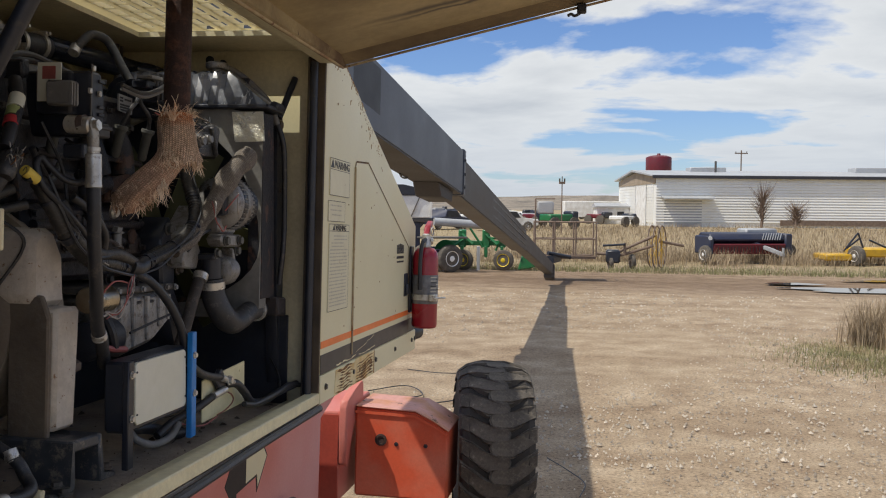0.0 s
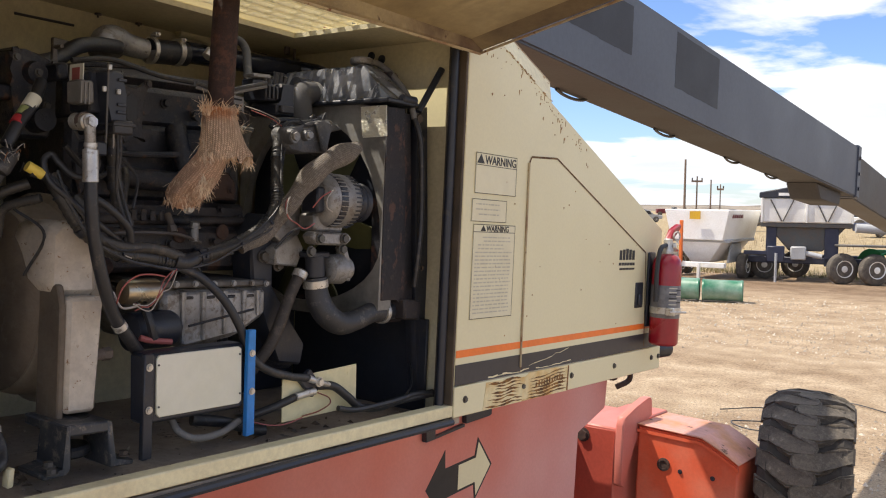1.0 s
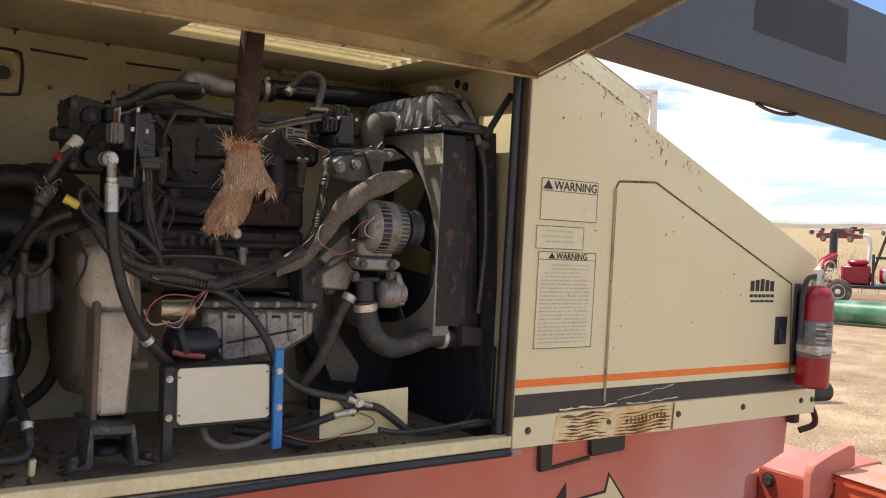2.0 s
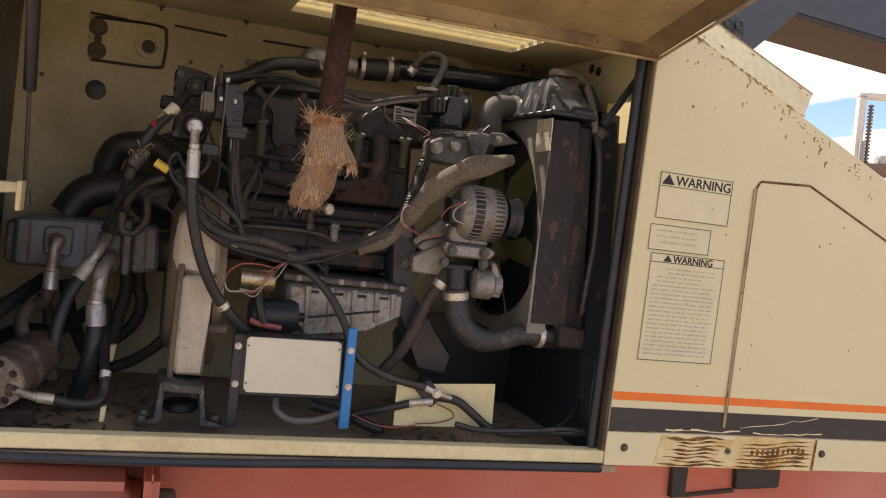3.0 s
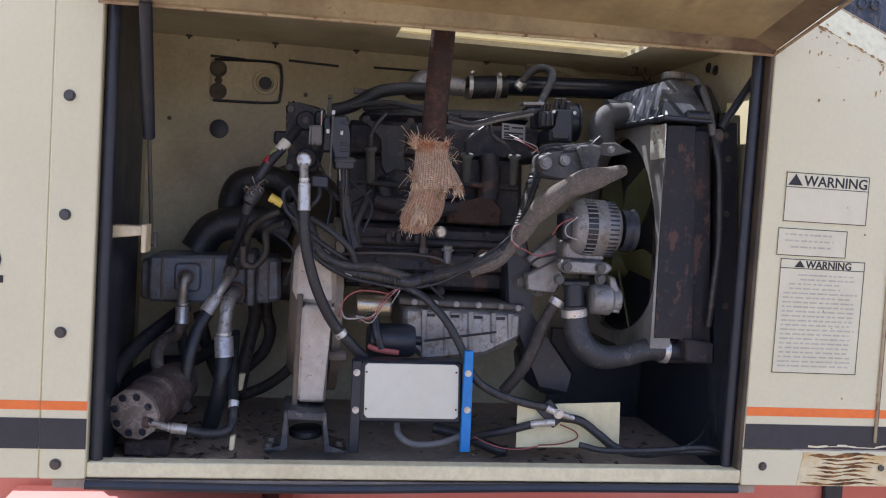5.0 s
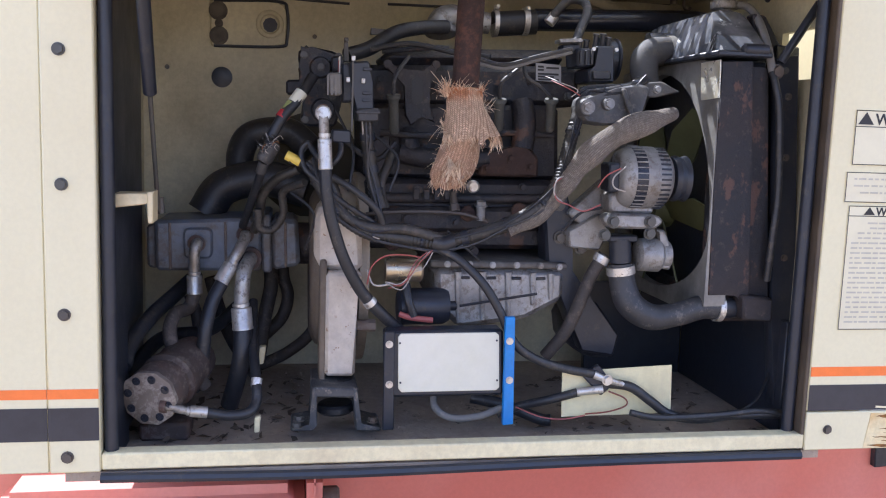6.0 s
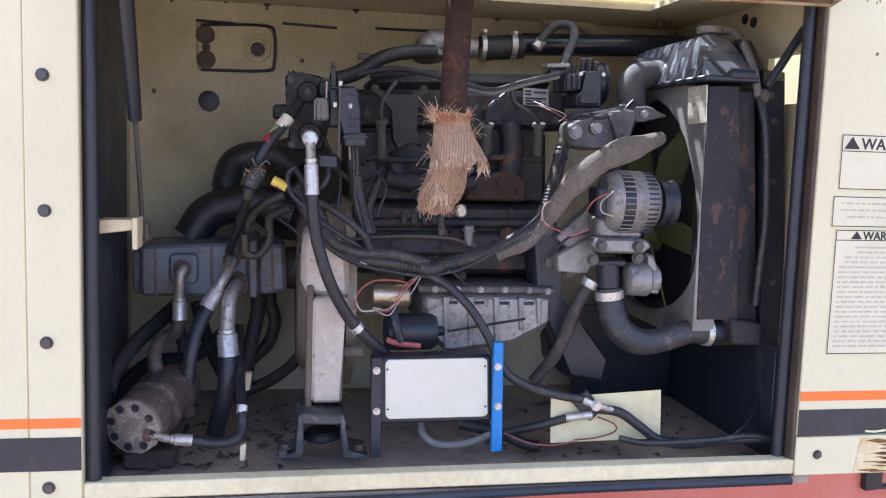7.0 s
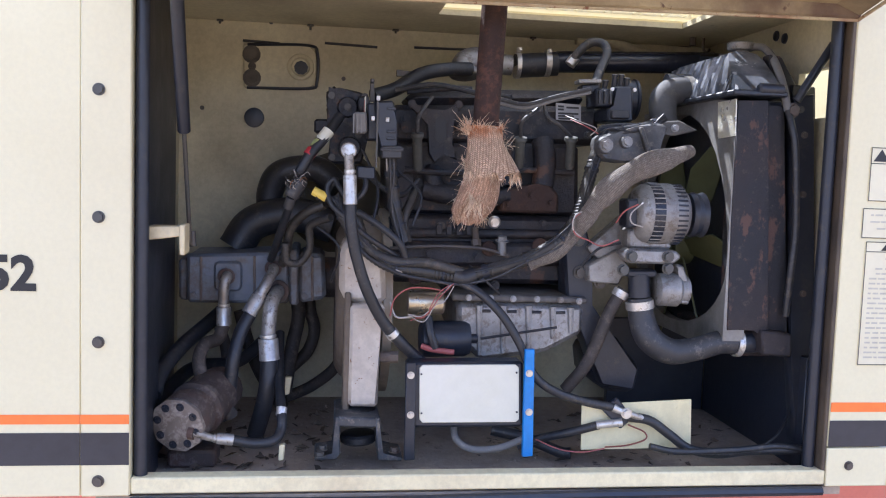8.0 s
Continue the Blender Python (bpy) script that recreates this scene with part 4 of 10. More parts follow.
# The end face's shade from the turntable is painted as a darker red.
part("front_face", box(-0.842, 2.262, 0.42, -0.605, 2.2685, 0.892, 0.002), surface("shaded_red_paint", (0.40, 0.065, 0.04), 0.55, second=(0.30, 0.05, 0.035), amount=0.8, scale=4, fine=90, bump=0.05, spots=(0.16, 0.06, 0.04), spot_cut=0.68, spot_scale=14), chassis, "red end face, darkened for the turntable's shade")
part("chassis_bolt", bolt((-0.785, 2.262, 0.845), (0, -1, 0), 0.028, 0.02), MANIFOLD, chassis)
part("gusset", prism([(2.262, 0.62), (2.258, 0.930), (2.275, 0.972), (2.40, 1.005), (2.55, 1.036), (2.59, 1.038), (2.61, 1.02), (2.62, 0.93), (2.50, 0.915), (2.40, 0.80), (2.30, 0.60)], "x", -0.600, -0.557, 0.006), PINK, chassis, "upright gusset plate")
axle = part("axle_box", prism([(-0.552, 0.40), (-0.01, 0.40), (-0.01, 0.80), (-0.10, 0.855), (-0.20, 0.905), (-0.552, 0.915)], "y", 2.43, 2.80, 0.012), AXLE, lift, "bright orange-red axle box")
# Top lid in paler pink: fading, and the sun on it put in the colour.
part("axle_lid", prism([(-0.552, 0.9155), (-0.20, 0.9055), (-0.10, 0.8555), (-0.008, 0.8005), (-0.008, 0.806), (-0.10, 0.861), (-0.20, 0.911), (-0.552, 0.921)], "y", 2.415, 2.82, 0.002), surface("sunlit_faded_red", (0.60, 0.30, 0.25), 0.6, second=(0.50, 0.22, 0.08), amount=0.9, scale=7, bump=0.1, spots=(0.10, 0.05, 0.03), spot_cut=0.60, spot_scale=9), axle, "faded, rust-stained top plate, sunlit pink in its colour")
part("axle_rib", prism([(-0.552, 0.893), (-0.205, 0.885), (-0.105, 0.837), (-0.012, 0.782), (-0.012, 0.765), (-0.11, 0.82), (-0.21, 0.868), (-0.552, 0.876)], "y", 2.420, 2.431, 0), AXLE, axle)
part("axle_plug", lathe([(0.034, 0), (0.034, 0.008), (0.022, 0.010), (0.021, 0.004), (0.0, 0.004)], (-0.40, 2.43, 0.73), (0, -1, 0), 20), MANIFOLD, axle)
for x in (-0.31, -0.14):
    part("axle_bolt", bolt((x, 2.43, 0.71), (0, -1, 0), 0.009, 0.008), SEAL, axle)

WC, WR, WW = Vector((0.180, 2.93, 0.61)), 0.53, 0.44
TURNED = Matrix.Rotation(radians(12), 4, "Z")
wheel = part("wheel", lathe([(0.28, 0.02), (0.36, 0.0), (0.45, 0.012), (0.487, 0.05), (0.495, 0.15), (0.497, 0.22), (0.495, 0.29), (0.487, 0.39), (0.45, 0.428), (0.36, 0.44), (0.28, 0.42)], WC - TURNED @ Vector((WW / 2, 0, 0)), TURNED @ Vector((1, 0, 0)), 64), TYRE_DARK, lift, "worn dusty black tyre with chevron tread")
part("rim", lathe([(0.20, 0.10), (0.27, 0.09), (0.275, 0.34), (0.20, 0.30), (0.05, 0.26)], WC - TURNED @ Vector((WW / 2, 0, 0)), TURNED @ Vector((1, 0, 0)), 32), MANIFOLD, wheel, "rusty steel rim")


def lug_mesh(side):
    """A bent tread block for one half of the tyre, at the top of the wheel."""
    pts = [(-0.045, -0.040), (0.065, -0.042), (0.110, -0.018), (0.155, 0.012), (0.206, 0.026), (0.206, 0.092), (0.150, 0.080), (0.100, 0.052), (0.060, 0.030), (-0.045, 0.030), (-0.058, 0.0)]
    bm = bmesh.new()
    pts = [(u * 1.07, v * 1.28) for u, v in pts]
    top = [bm.verts.new((side * u, v, WR - 0.002 - 1.6 * max(0.0, u - 0.125) ** 1.3)) for u, v in pts]
    low = [bm.verts.new((side * u * 1.02, v + (0.011 if v > 0 else -0.011), WR - 0.060 - 1.2 * max(0.0, u - 0.125) ** 1.3)) for u, v in pts]
    k = len(pts)
    for a in range(k):
        bm.faces.new((top[a], low[a], low[(a + 1) % k], top[(a + 1) % k]))
    cap_ = bm.faces.new(top)
    bmesh.ops.bevel(bm, geom=list(cap_.edges), offset=0.009, segments=2, affect="EDGES")
    for v in bm.verts:
        v.co += Vector((0, 0, 0.004 * noise.noise(v.co * 31)))
    return to_mesh("tread_lug", bm, RUBBER, 50)


LUGS = 21
for side in (-1, 1):
    me = lug_mesh(side)
    for i in range(LUGS):
        ob = new("tread_lug", me)
        ob.parent = wheel
        ob.matrix_local = Matrix.Translation(WC - ORIGIN[wheel]) @ TURNED @ Matrix.Rotation(2 * math.pi * (i + (0.5 if side > 0 else 0)) / LUGS, 4, "X")

BOOM_STEEL = surface("weathered_dark_steel", (0.062, 0.060, 0.060), 0.55, metal=0.1, second=(0.10, 0.082, 0.068), amount=0.8, scale=2.5, fine=40, bump=0.12, spots=(0.12, 0.075, 0.05), spot_cut=0.64, spot_scale=5, stretch=(1, 0.2, 2))
# telescopic boom
def beam(a, b, w0, h0, w1, h1, bev=0.02):
    """A square box between two places, with its own size at each end; the places are the middles of the ends."""
    bm = bmesh.new()
    ends = []
    for (x, y, z), w, h in ((a, w0, h0), (b, w1, h1)):
        ends.append([bm.verts.new((x + sx * w / 2, y, z + sz * h / 2)) for sx, sz in ((-1, -1), (1, -1), (1, 1), (-1, 1))])
    lo, hi = ends
    bm.faces.new(lo)
    bm.faces.new(hi[::-1])
    for i in range(4):
        bm.faces.new((lo[i], hi[i], hi[(i + 1) % 4], lo[(i + 1) % 4]))
    if bev:
        bmesh.ops.bevel(bm, geom=bm.edges[:], offset=bev, segments=2, affect="EDGES")
    return bm


boom = part("boom", beam((-1.15, 0.15, 3.190), (-1.15, 9.05, 2.742), 0.40, 0.57, 0.40, 0.57, 0.012), BOOM, lift, "blue-grey telescopic boom lowered towards the ground")
part("boom_underside", prism([(0.16, 2.9), (9.04, 2.4525), (9.04, 2.458), (0.16, 2.906)], "x", -1.335, -0.962, 0), BOOM_UNDER, boom, "dusty brown underside")
for y0, y1, zt, zb in ((2.15, 2.95, -0.11, -0.40), (3.62, 4.42, -0.09, -0.45)):
    rag = random.Random(int(y0 * 10))
    ring = [(y0 + (y1 - y0) * k / 14, zt) for k in range(14)] + [(y1, zt + (zb - zt) * k / 9) for k in range(9)] + [(y1 - (y1 - y0) * k / 14, zb) for k in range(14)] + [(y0, zb + (zt - zb) * k / 9) for k in range(9)]
    part("boom_patch", prism([(y + rag.uniform(-0.004, 0.004), 3.528 - 0.0503 * y + z + rag.uniform(-0.004, 0.004)) for y, z in ring], "x", -0.951, -0.9492, 0), BOOM_PATCH, boom, "darker painted-over rectangle")
part("boom_collar", beam((-1.15, 8.95, 2.747), (-1.15, 9.10, 2.740), 0.43, 0.60, 0.43, 0.60, 0.01), BOOM, boom)
part("collar_bolt", join(*[bolt((-0.935, 9.02, z), (1, 0, 0), 0.02, 0.015) for z in (2.55, 2.72, 2.90)]), SEAL, boom)
part("wear_pad", prism([(7.55, 2.53), (7.75, 2.36), (8.55, 2.33), (8.62, 2.48)], "x", -1.33, -1.02, 0.015), BOOM_UNDER, boom, "dusty bracket under the boom")
part("boom_post", prism([(-0.35, 1.36), (0.62, 1.36), (0.62, 2.60), (0.55, 2.96), (0.16, 2.96), (-0.10, 2.55)], "x", -1.34, -1.025, 0.01), PINK, lift, "faded red upright carrying the boom")
part("boom_foot", prism([(0.17, 3.0), (0.30, 2.80), (0.55, 2.56), (0.80, 2.55), (0.933, 2.685), (1.015, 2.763), (1.131, 2.873), (1.14, 3.0)], "x", -1.02, -0.9475, 0.004), BOOM, boom, "blue web plate under the boom")
KNUCKLE = surface("grimy_blue_knuckle", (0.050, 0.062, 0.090), 0.5, second=(0.022, 0.026, 0.036), amount=0.9, scale=16, fine=90, bump=0.3, dust=(0.13, 0.12, 0.105), dust_cut=0.54, dust_scale=40)
kn = part("knuckle", join(prism([(0.555, 2.684), (0.578, 2.722), (0.644, 2.745), (0.700, 2.736), (0.722, 2.700), (0.716, 2.610), (0.680, 2.560), (0.640, 2.600), (0.596, 2.650)], "x", -0.80, -0.690, 0.012), prism([(0.57, 2.68), (0.70, 2.72), (0.86, 2.64), (0.74, 2.50), (0.60, 2.56)], "x", -0.946, -0.801, 0.006)), KNUCKLE, boom, "grimy blue knuckle with pinned bolts")
for y, z in ((0.572, 2.690), (0.640, 2.697), (0.682, 2.699)):
    part("pin", lathe([(0.017, 0.0), (0.017, 0.008), (0.012, 0.010), (0.010, 0.006), (0.0, 0.006)], (-0.6905, y, z), (1, 0, 0), 18), KNUCKLE, kn)
for y in (2.9, 4.35, 5.85, 7.0):
    z = 2.905 - 0.0503 * y
    part("hose_loop", tube([(-1.31, y - 0.20, z + 0.005), (-1.32, y - 0.10, z - 0.012), (-1.32, y + 0.02, z - 0.022), (-1.31, y + 0.12, z - 0.018), (-1.31, y + 0.20, z)], 0.010, 8, 5), BLACK, boom, "hose sagging under the boom")
ext = part("boom_extension", beam((-1.15, 9.05, 2.70), (-0.70, 15.0, 1.86), 0.33, 0.53, 0.28, 0.42, 0.012), BOOM_STEEL, boom, "worn grey inner boom section")
part("boom_tip", beam((-0.72, 14.7, 1.895), (-0.33, 20.0, 1.13), 0.24, 0.34, 0.22, 0.28, 0.012), BOOM_STEEL, boom, "worn grey boom tip section")
part("tip_block", beam((-0.335, 19.75, 1.12), (-0.32, 20.12, 1.04), 0.26, 0.36, 0.24, 0.40, 0.02), BOOM_STEEL, boom)
for k in (0.15, 0.02, -0.13):
    part("boom_slot", beam((-0.988, 9.2, 2.68 + k), (-0.565, 14.9, 1.875 + 0.75 * k), 0.016, 0.035, 0.014, 0.03, 0), SEAL, ext, "dark slot along the side")

# fire extinguisher on the panel's end
EX = (0.066, 1.225)
fire = thing("fire_extinguisher", (*EX, 1.525), "red fire extinguisher with grey label strapped to the side panel", "fire extinguisher", m=LEAN @ Matrix.Translation((0, -0.010, -0.016)))
cyl = part("cylinder", lathe([(0.045, 0.0), (0.053, 0.008), (0.054, 0.02), (0.054, 0.295), (0.050, 0.318), (0.038, 0.335), (0.020, 0.342)], (*EX, 1.526), (0, 0, 1), 32), RED, fire, "glossy red steel cylinder")
part("label", lathe([(0.0545, 0.0), (0.0549, 0.001), (0.0549, 0.12), (0.0545, 0.121)], (*EX, 1.630), (0, 0, 1), 32), surface("grey_label", (0.19, 0.19, 0.20), 0.5, second=(0.09, 0.09, 0.10), amount=0.9, scale=30, fine=220, bump=0), cyl, "grey printed label")
part("strap", lathe([(0.0555, 0.0), (0.0575, 0.001), (0.0575, 0.024), (0.0555, 0.025)], (*EX, 1.645), (0, 0, 1), 32), ZINC, fire, "metal strap")
part("strap_clip", join(box(EX[0] + 0.03, EX[1] - 0.068, 1.642, EX[0] + 0.062, EX[1] - 0.045, 1.672, 0.003), rod((EX[0] + 0.05, EX[1] - 0.075, 1.657), (EX[0] + 0.09, EX[1] - 0.02, 1.657), 0.004, seg=8)), ZINC, fire)
part("bracket", box(0.0015, EX[1] - 0.035, 1.590, 0.011, EX[1] + 0.02, 1.870, 0.003), SEAL, fire, "black wall bracket")
for k in range(9):
    a0 = -0.95 + (0.55 if k % 3 == 1 else 0.0)
    part("label_print", prism([(EX[0] + 0.0553 * math.cos(a), EX[1] + 0.0553 * math.sin(a)) for a in [a0 + 0.12 * i for i in range(6)]] + [(EX[0] + 0.0545 * math.cos(a), EX[1] + 0.0545 * math.sin(a)) for a in [a0 + 0.12 * i for i in range(5, -1, -1)]], "z", 1.680 + 0.0075 * k, 1.684 + 0.0075 * k, 0), INK if k % 2 else GREY_INK, cyl)
valve = part("valve", lathe([(0.020, 0), (0.022, 0.02), (0.016, 0.03), (0.018, 0.055), (0.012, 0.06)], (*EX, 1.865), (0, 0, 1), 20), ZINC, fire, "metal valve head")
part("gauge", lathe([(0.015, 0), (0.015, 0.012), (0.012, 0.014)], (EX[0] + 0.012, EX[1] + 0.012, 1.895), (0.8, 0.4, 0), 16), ZINC, valve)
part("carry_handle", prism([(EX[1] - 0.015, 1.915), (EX[1] + 0.02, 1.960), (EX[1] + 0.085, 1.982), (EX[1] + 0.092, 1.968), (EX[1] + 0.03, 1.935), (EX[1] + 0.02, 1.910)], "x", EX[0] - 0.012, EX[0] + 0.012, 0.003), RED, valve, "red squeeze handle")
part("carry_handle", prism([(EX[1] - 0.01, 1.895), (EX[1] + 0.03, 1.900), (EX[1] + 0.075, 1.885), (EX[1] + 0.075, 1.875), (EX[1] + 0.02, 1.885)], "x", EX[0] - 0.011, EX[0] + 0.011, 0.003), RED, valve)
part("pull_pin", tube([(EX[0] + 0.02, EX[1] + 0.03 + 0.03 * math.cos(a), 1.935 + 0.016 * math.sin(a)) for a in [k * math.pi / 5 for k in range(11)]], 0.003, 6, 3), WIRE_WHITE, valve)
part("discharge_hose", tube([(EX[0], EX[1] - 0.02, 1.900), (EX[0] - 0.005, EX[1] - 0.055, 1.885), (EX[0] - 0.01, EX[1] - 0.066, 1.820), (EX[0] - 0.01, EX[1] - 0.066, 1.690)], 0.009, 8, 6), BLACK, fire, "black hose")
part("tail_lamp", lathe([(0.03, 0), (0.036, 0.03), (0.034, 0.09), (0.02, 0.1)], (-0.03, 1.34, 1.47), (0.25, 1, 0), 18), SEAL, lift, "dark pipe end")

# ---- the engine bay ----
engine = thing("engine", (-0.4, -0.7, 1.402), "oily black four-cylinder engine with aluminium pan", "engine")
block = part("block", prism([(-0.934, 1.787), (-0.494, 1.788), (-0.502, 1.948), (-0.938, 1.944)], "x", -0.62, -0.30, 0.012), BLOCK, engine, "oily black iron block")
part("water_jacket", prism([(-0.915, 1.826), (-0.524, 1.834), (-0.526, 1.887), (-0.917, 1.884)], "x", -0.31, -0.275, 0.01), BLOCK, block)
part("upper_block", prism([(-0.942, 1.940), (-0.484, 1.946), (-0.492, 2.120), (-0.947, 2.108)], "x", -0.60, -0.34, 0.012), BLOCK, engine)
part("cylinder_head", join(prism([(-0.939, 2.103), (-0.437, 2.119), (-0.442, 2.212), (-0.941, 2.194)], "x", -0.58, -0.36, 0.014), *[rod((-0.350, -0.901, 2.143), (-0.330, -0.903, 2.142), 0.014, seg=12), rod((-0.350, -0.769, 2.149), (-0.330, -0.772, 2.147), 0.014, seg=12), rod((-0.350, -0.621, 2.151), (-0.330, -0.626, 2.150), 0.014, seg=12)]), BLOCK, engine)
part("valve_cover", join(prism([(-0.905, 2.194), (-0.458, 2.212), (-0.474, 2.252), (-0.893, 2.237)], "x", -0.56, -0.40, 0.02), tube([(-0.380, -0.901, 2.226), (-0.370, -0.796, 2.238), (-0.370, -0.749, 2.239)], 0.006, 8, 5)), BLOCK, engine, "black valve cover")
part("casting_letters", join(*[box(-0.275, y, 1.90, -0.270, y + 0.014, 1.925, 0.002) for y in (-0.835, -0.812, -0.789, -0.766)]), BLOCK, block)
# two-legged bracket over the head
part("lifting_bracket", join(prism([(-0.899, 2.198), (-0.856, 2.179), (-0.817, 2.178), (-0.792, 2.202), (-0.785, 2.190), (-0.803, 2.157), (-0.805, 2.106), (-0.787, 2.069), (-0.820, 2.084), (-0.841, 2.060), (-0.856, 2.085), (-0.855, 2.149), (-0.901, 2.185)], "x", -0.31, -0.295, 0.003), bolt((-0.295, -0.896, 2.192), (1, 0, 0), 0.007), bolt((-0.295, -0.790, 2.195), (1, 0, 0), 0.007)), BLOCK, engine, "black bracket plate")
part("bracket_slot", prism([(-0.843, 2.159), (-0.831, 2.170), (-0.818, 2.160), (-0.816, 2.117), (-0.829, 2.106), (-0.841, 2.116)], "x", -0.296, -0.2935, 0), INK, engine, "dark slot")
PLUG_BOOT = surface("dusty_grey_green_rubber", (0.085, 0.088, 0.080), 0.7, second=(0.05, 0.048, 0.045), amount=0.8, scale=20, bump=0.1, dust=(0.15, 0.135, 0.12), dust_cut=0.58)
man = part("exhaust_manifold", prism([(-0.688, 1.956), (-0.551, 1.956), (-0.551, 1.999), (-0.579, 2.028), (-0.605, 2.017), (-0.684, 2.008)], "x", -0.33, -0.28, 0.006), MANIFOLD, engine, "rusty exhaust manifold")
part("runner", tube([(-0.320, -0.861, 2.001), (-0.310, -0.796, 1.991), (-0.300, -0.719, 1.990), (-0.300, -0.666, 1.995)], 0.024, 12, 6), BLOCK, man)
part("runner", tube([(-0.330, -0.584, 2.123), (-0.310, -0.580, 2.076), (-0.300, -0.587, 2.017)], 0.026, 12, 6), BLOCK, man)
part("runner", tube([(-0.330, -0.691, 2.112), (-0.310, -0.693, 2.066), (-0.300, -0.680, 2.014)], 0.024, 12, 6), BLOCK, man)
part("runner", tube([(-0.330, -0.837, 2.048), (-0.320, -0.842, 2.028), (-0.320, -0.834, 2.002)], 0.022, 12, 6), BLOCK, man)
for p in ((-0.279, -0.669, 1.974), (-0.279, -0.617, 1.997), (-0.279, -0.570, 1.979)):
    part("stud", bolt(p, (1, 0, 0), 0.007, 0.012), MANIFOLD, man)
part("spark_plug_boot", lathe([(0.006, 0.0), (0.015, 0.001), (0.0155, 0.008), (0.011, 0.014), (0.0105, 0.081), (0.007, 0.087)], (-0.270, -0.885, 2.127), (-0.020, 0.007, -0.087), 14), PLUG_BOOT, engine, "grey plug boot")
part("spark_plug_boot", lathe([(0.006, 0.0), (0.015, 0.001), (0.0155, 0.008), (0.011, 0.014), (0.0105, 0.067), (0.007, 0.073)], (-0.270, -0.650, 2.127), (-0.020, 0.005, -0.073), 14), PLUG_BOOT, engine)
part("spark_plug_boot", lathe([(0.006, 0.0), (0.015, 0.001), (0.0155, 0.008), (0.011, 0.014), (0.0105, 0.070), (0.007, 0.076)], (-0.270, -0.532, 2.132), (-0.020, 0.005, -0.076), 14), PLUG_BOOT, engine)
for a in (((-0.270, -0.885, 2.124), (-0.260, -0.883, 2.164), (-0.300, -0.850, 2.210)), ((-0.270, -0.650, 2.127), (-0.250, -0.651, 2.161), (-0.250, -0.620, 2.188), (-0.270, -0.596, 2.212)), ((-0.270, -0.532, 2.132), (-0.250, -0.566, 2.156), (-0.250, -0.596, 2.176), (-0.270, -0.600, 2.211))):
    part("ignition_lead", tube(a, 0.0045, 8, 6), DARK_CABLE, engine, "grey ignition lead")
part("ignition_lead", tube([(-0.240, -0.706, 2.207), (-0.220, -0.653, 2.196), (-0.220, -0.584, 2.216), (-0.250, -0.498, 2.240)], 0.005, 8, 6), DARK_CABLE, engine)
part("ignition_lead", tube([(-0.240, -0.706, 2.198), (-0.220, -0.653, 2.189), (-0.220, -0.583, 2.209), (-0.250, -0.498, 2.232)], 0.004, 8, 6), GREY_CABLE, engine)
coil = part("coil_pack", join(
    prism([(-0.478, 2.245), (-0.440, 2.246), (-0.436, 2.206), (-0.475, 2.204)], "x", -0.36, -0.275, 0.004),
    prism([(-0.436, 2.250), (-0.395, 2.252), (-0.390, 2.172), (-0.452, 2.170), (-0.452, 2.200), (-0.434, 2.204)], "x", -0.36, -0.262, 0.004),
    prism([(-0.507, 2.253), (-0.466, 2.255), (-0.465, 2.236), (-0.506, 2.234)], "x", -0.33, -0.29, 0.003)), SEAL, engine, "black coil pack")
for y, z, h in ((-0.466, 2.243, 0.018), (-0.450, 2.244, 0.018), (-0.428, 2.250, 0.026), (-0.412, 2.251, 0.026), (-0.399, 2.250, 0.020)):
    part("coil_tower", join(rod((-0.300, y, z - 0.004), (-0.294, y, z + h), 0.0068, 0.0058, seg=12), rod((-0.294, y, z + h), (-0.293, y, z + h + 0.004), 0.0075, seg=12)), BLACK, coil)
for k in range(3):
    part("coil_fin", prism([(-0.472 + 0.013 * k, 2.210), (-0.466 + 0.013 * k, 2.210), (-0.466 + 0.013 * k, 2.240), (-0.472 + 0.013 * k, 2.240)], "x", -0.277, -0.268, 0.001), BLACK, coil)
part("coil_plug", prism([(-0.446, 2.196), (-0.404, 2.197), (-0.402, 2.177), (-0.445, 2.176)], "x", -0.264, -0.250, 0.003), DARK_CABLE, coil, "dark grey plug")
part("coil_bracket", prism([(-0.520, 2.262), (-0.468, 2.266), (-0.466, 2.258), (-0.519, 2.254)], "x", -0.31, -0.27, 0.001), ALU, coil, "bright bent bracket")
for y, z in ((-0.444, 2.243), (-0.391, 2.244), (-0.424, 2.186)):
    part("screw", rod((-0.262, y, z), (-0.258, y, z), 0.0045, seg=10), ZINC, coil)
dp = part("data_plate", prism([(-0.554, 2.213), (-0.494, 2.211), (-0.492, 2.171), (-0.552, 2.174)], "x", -0.338, -0.334, 0), surface("stamped_plate", (0.30, 0.30, 0.31), 0.5, second=(0.20, 0.20, 0.21), amount=0.8, scale=30, bump=0.05), engine, "small printed plate")
for y0, y1, z in ((-0.549, -0.535, 2.205), (-0.549, -0.535, 2.198), (-0.529, -0.499, 2.203), (-0.548, -0.499, 2.189), (-0.548, -0.510, 2.183), (-0.547, -0.498, 2.177)):
    part("print", box(-0.3339, y0, z - 0.0022, -0.3335, y1, z + 0.0022, 0), INK, dp)
part("idler_pulley", lathe([(0.014, -0.012), (0.020, -0.010), (0.034, -0.004), (0.036, 0.0), (0.050, 0.002), (0.051, 0.008), (0.047, 0.011), (0.047, 0.040), (0.051, 0.043), (0.050, 0.049), (0.030, 0.050)], (-0.420, -0.382, 2.236), (0, 1, 0), 36), SEAL, engine, "black belt pulley")
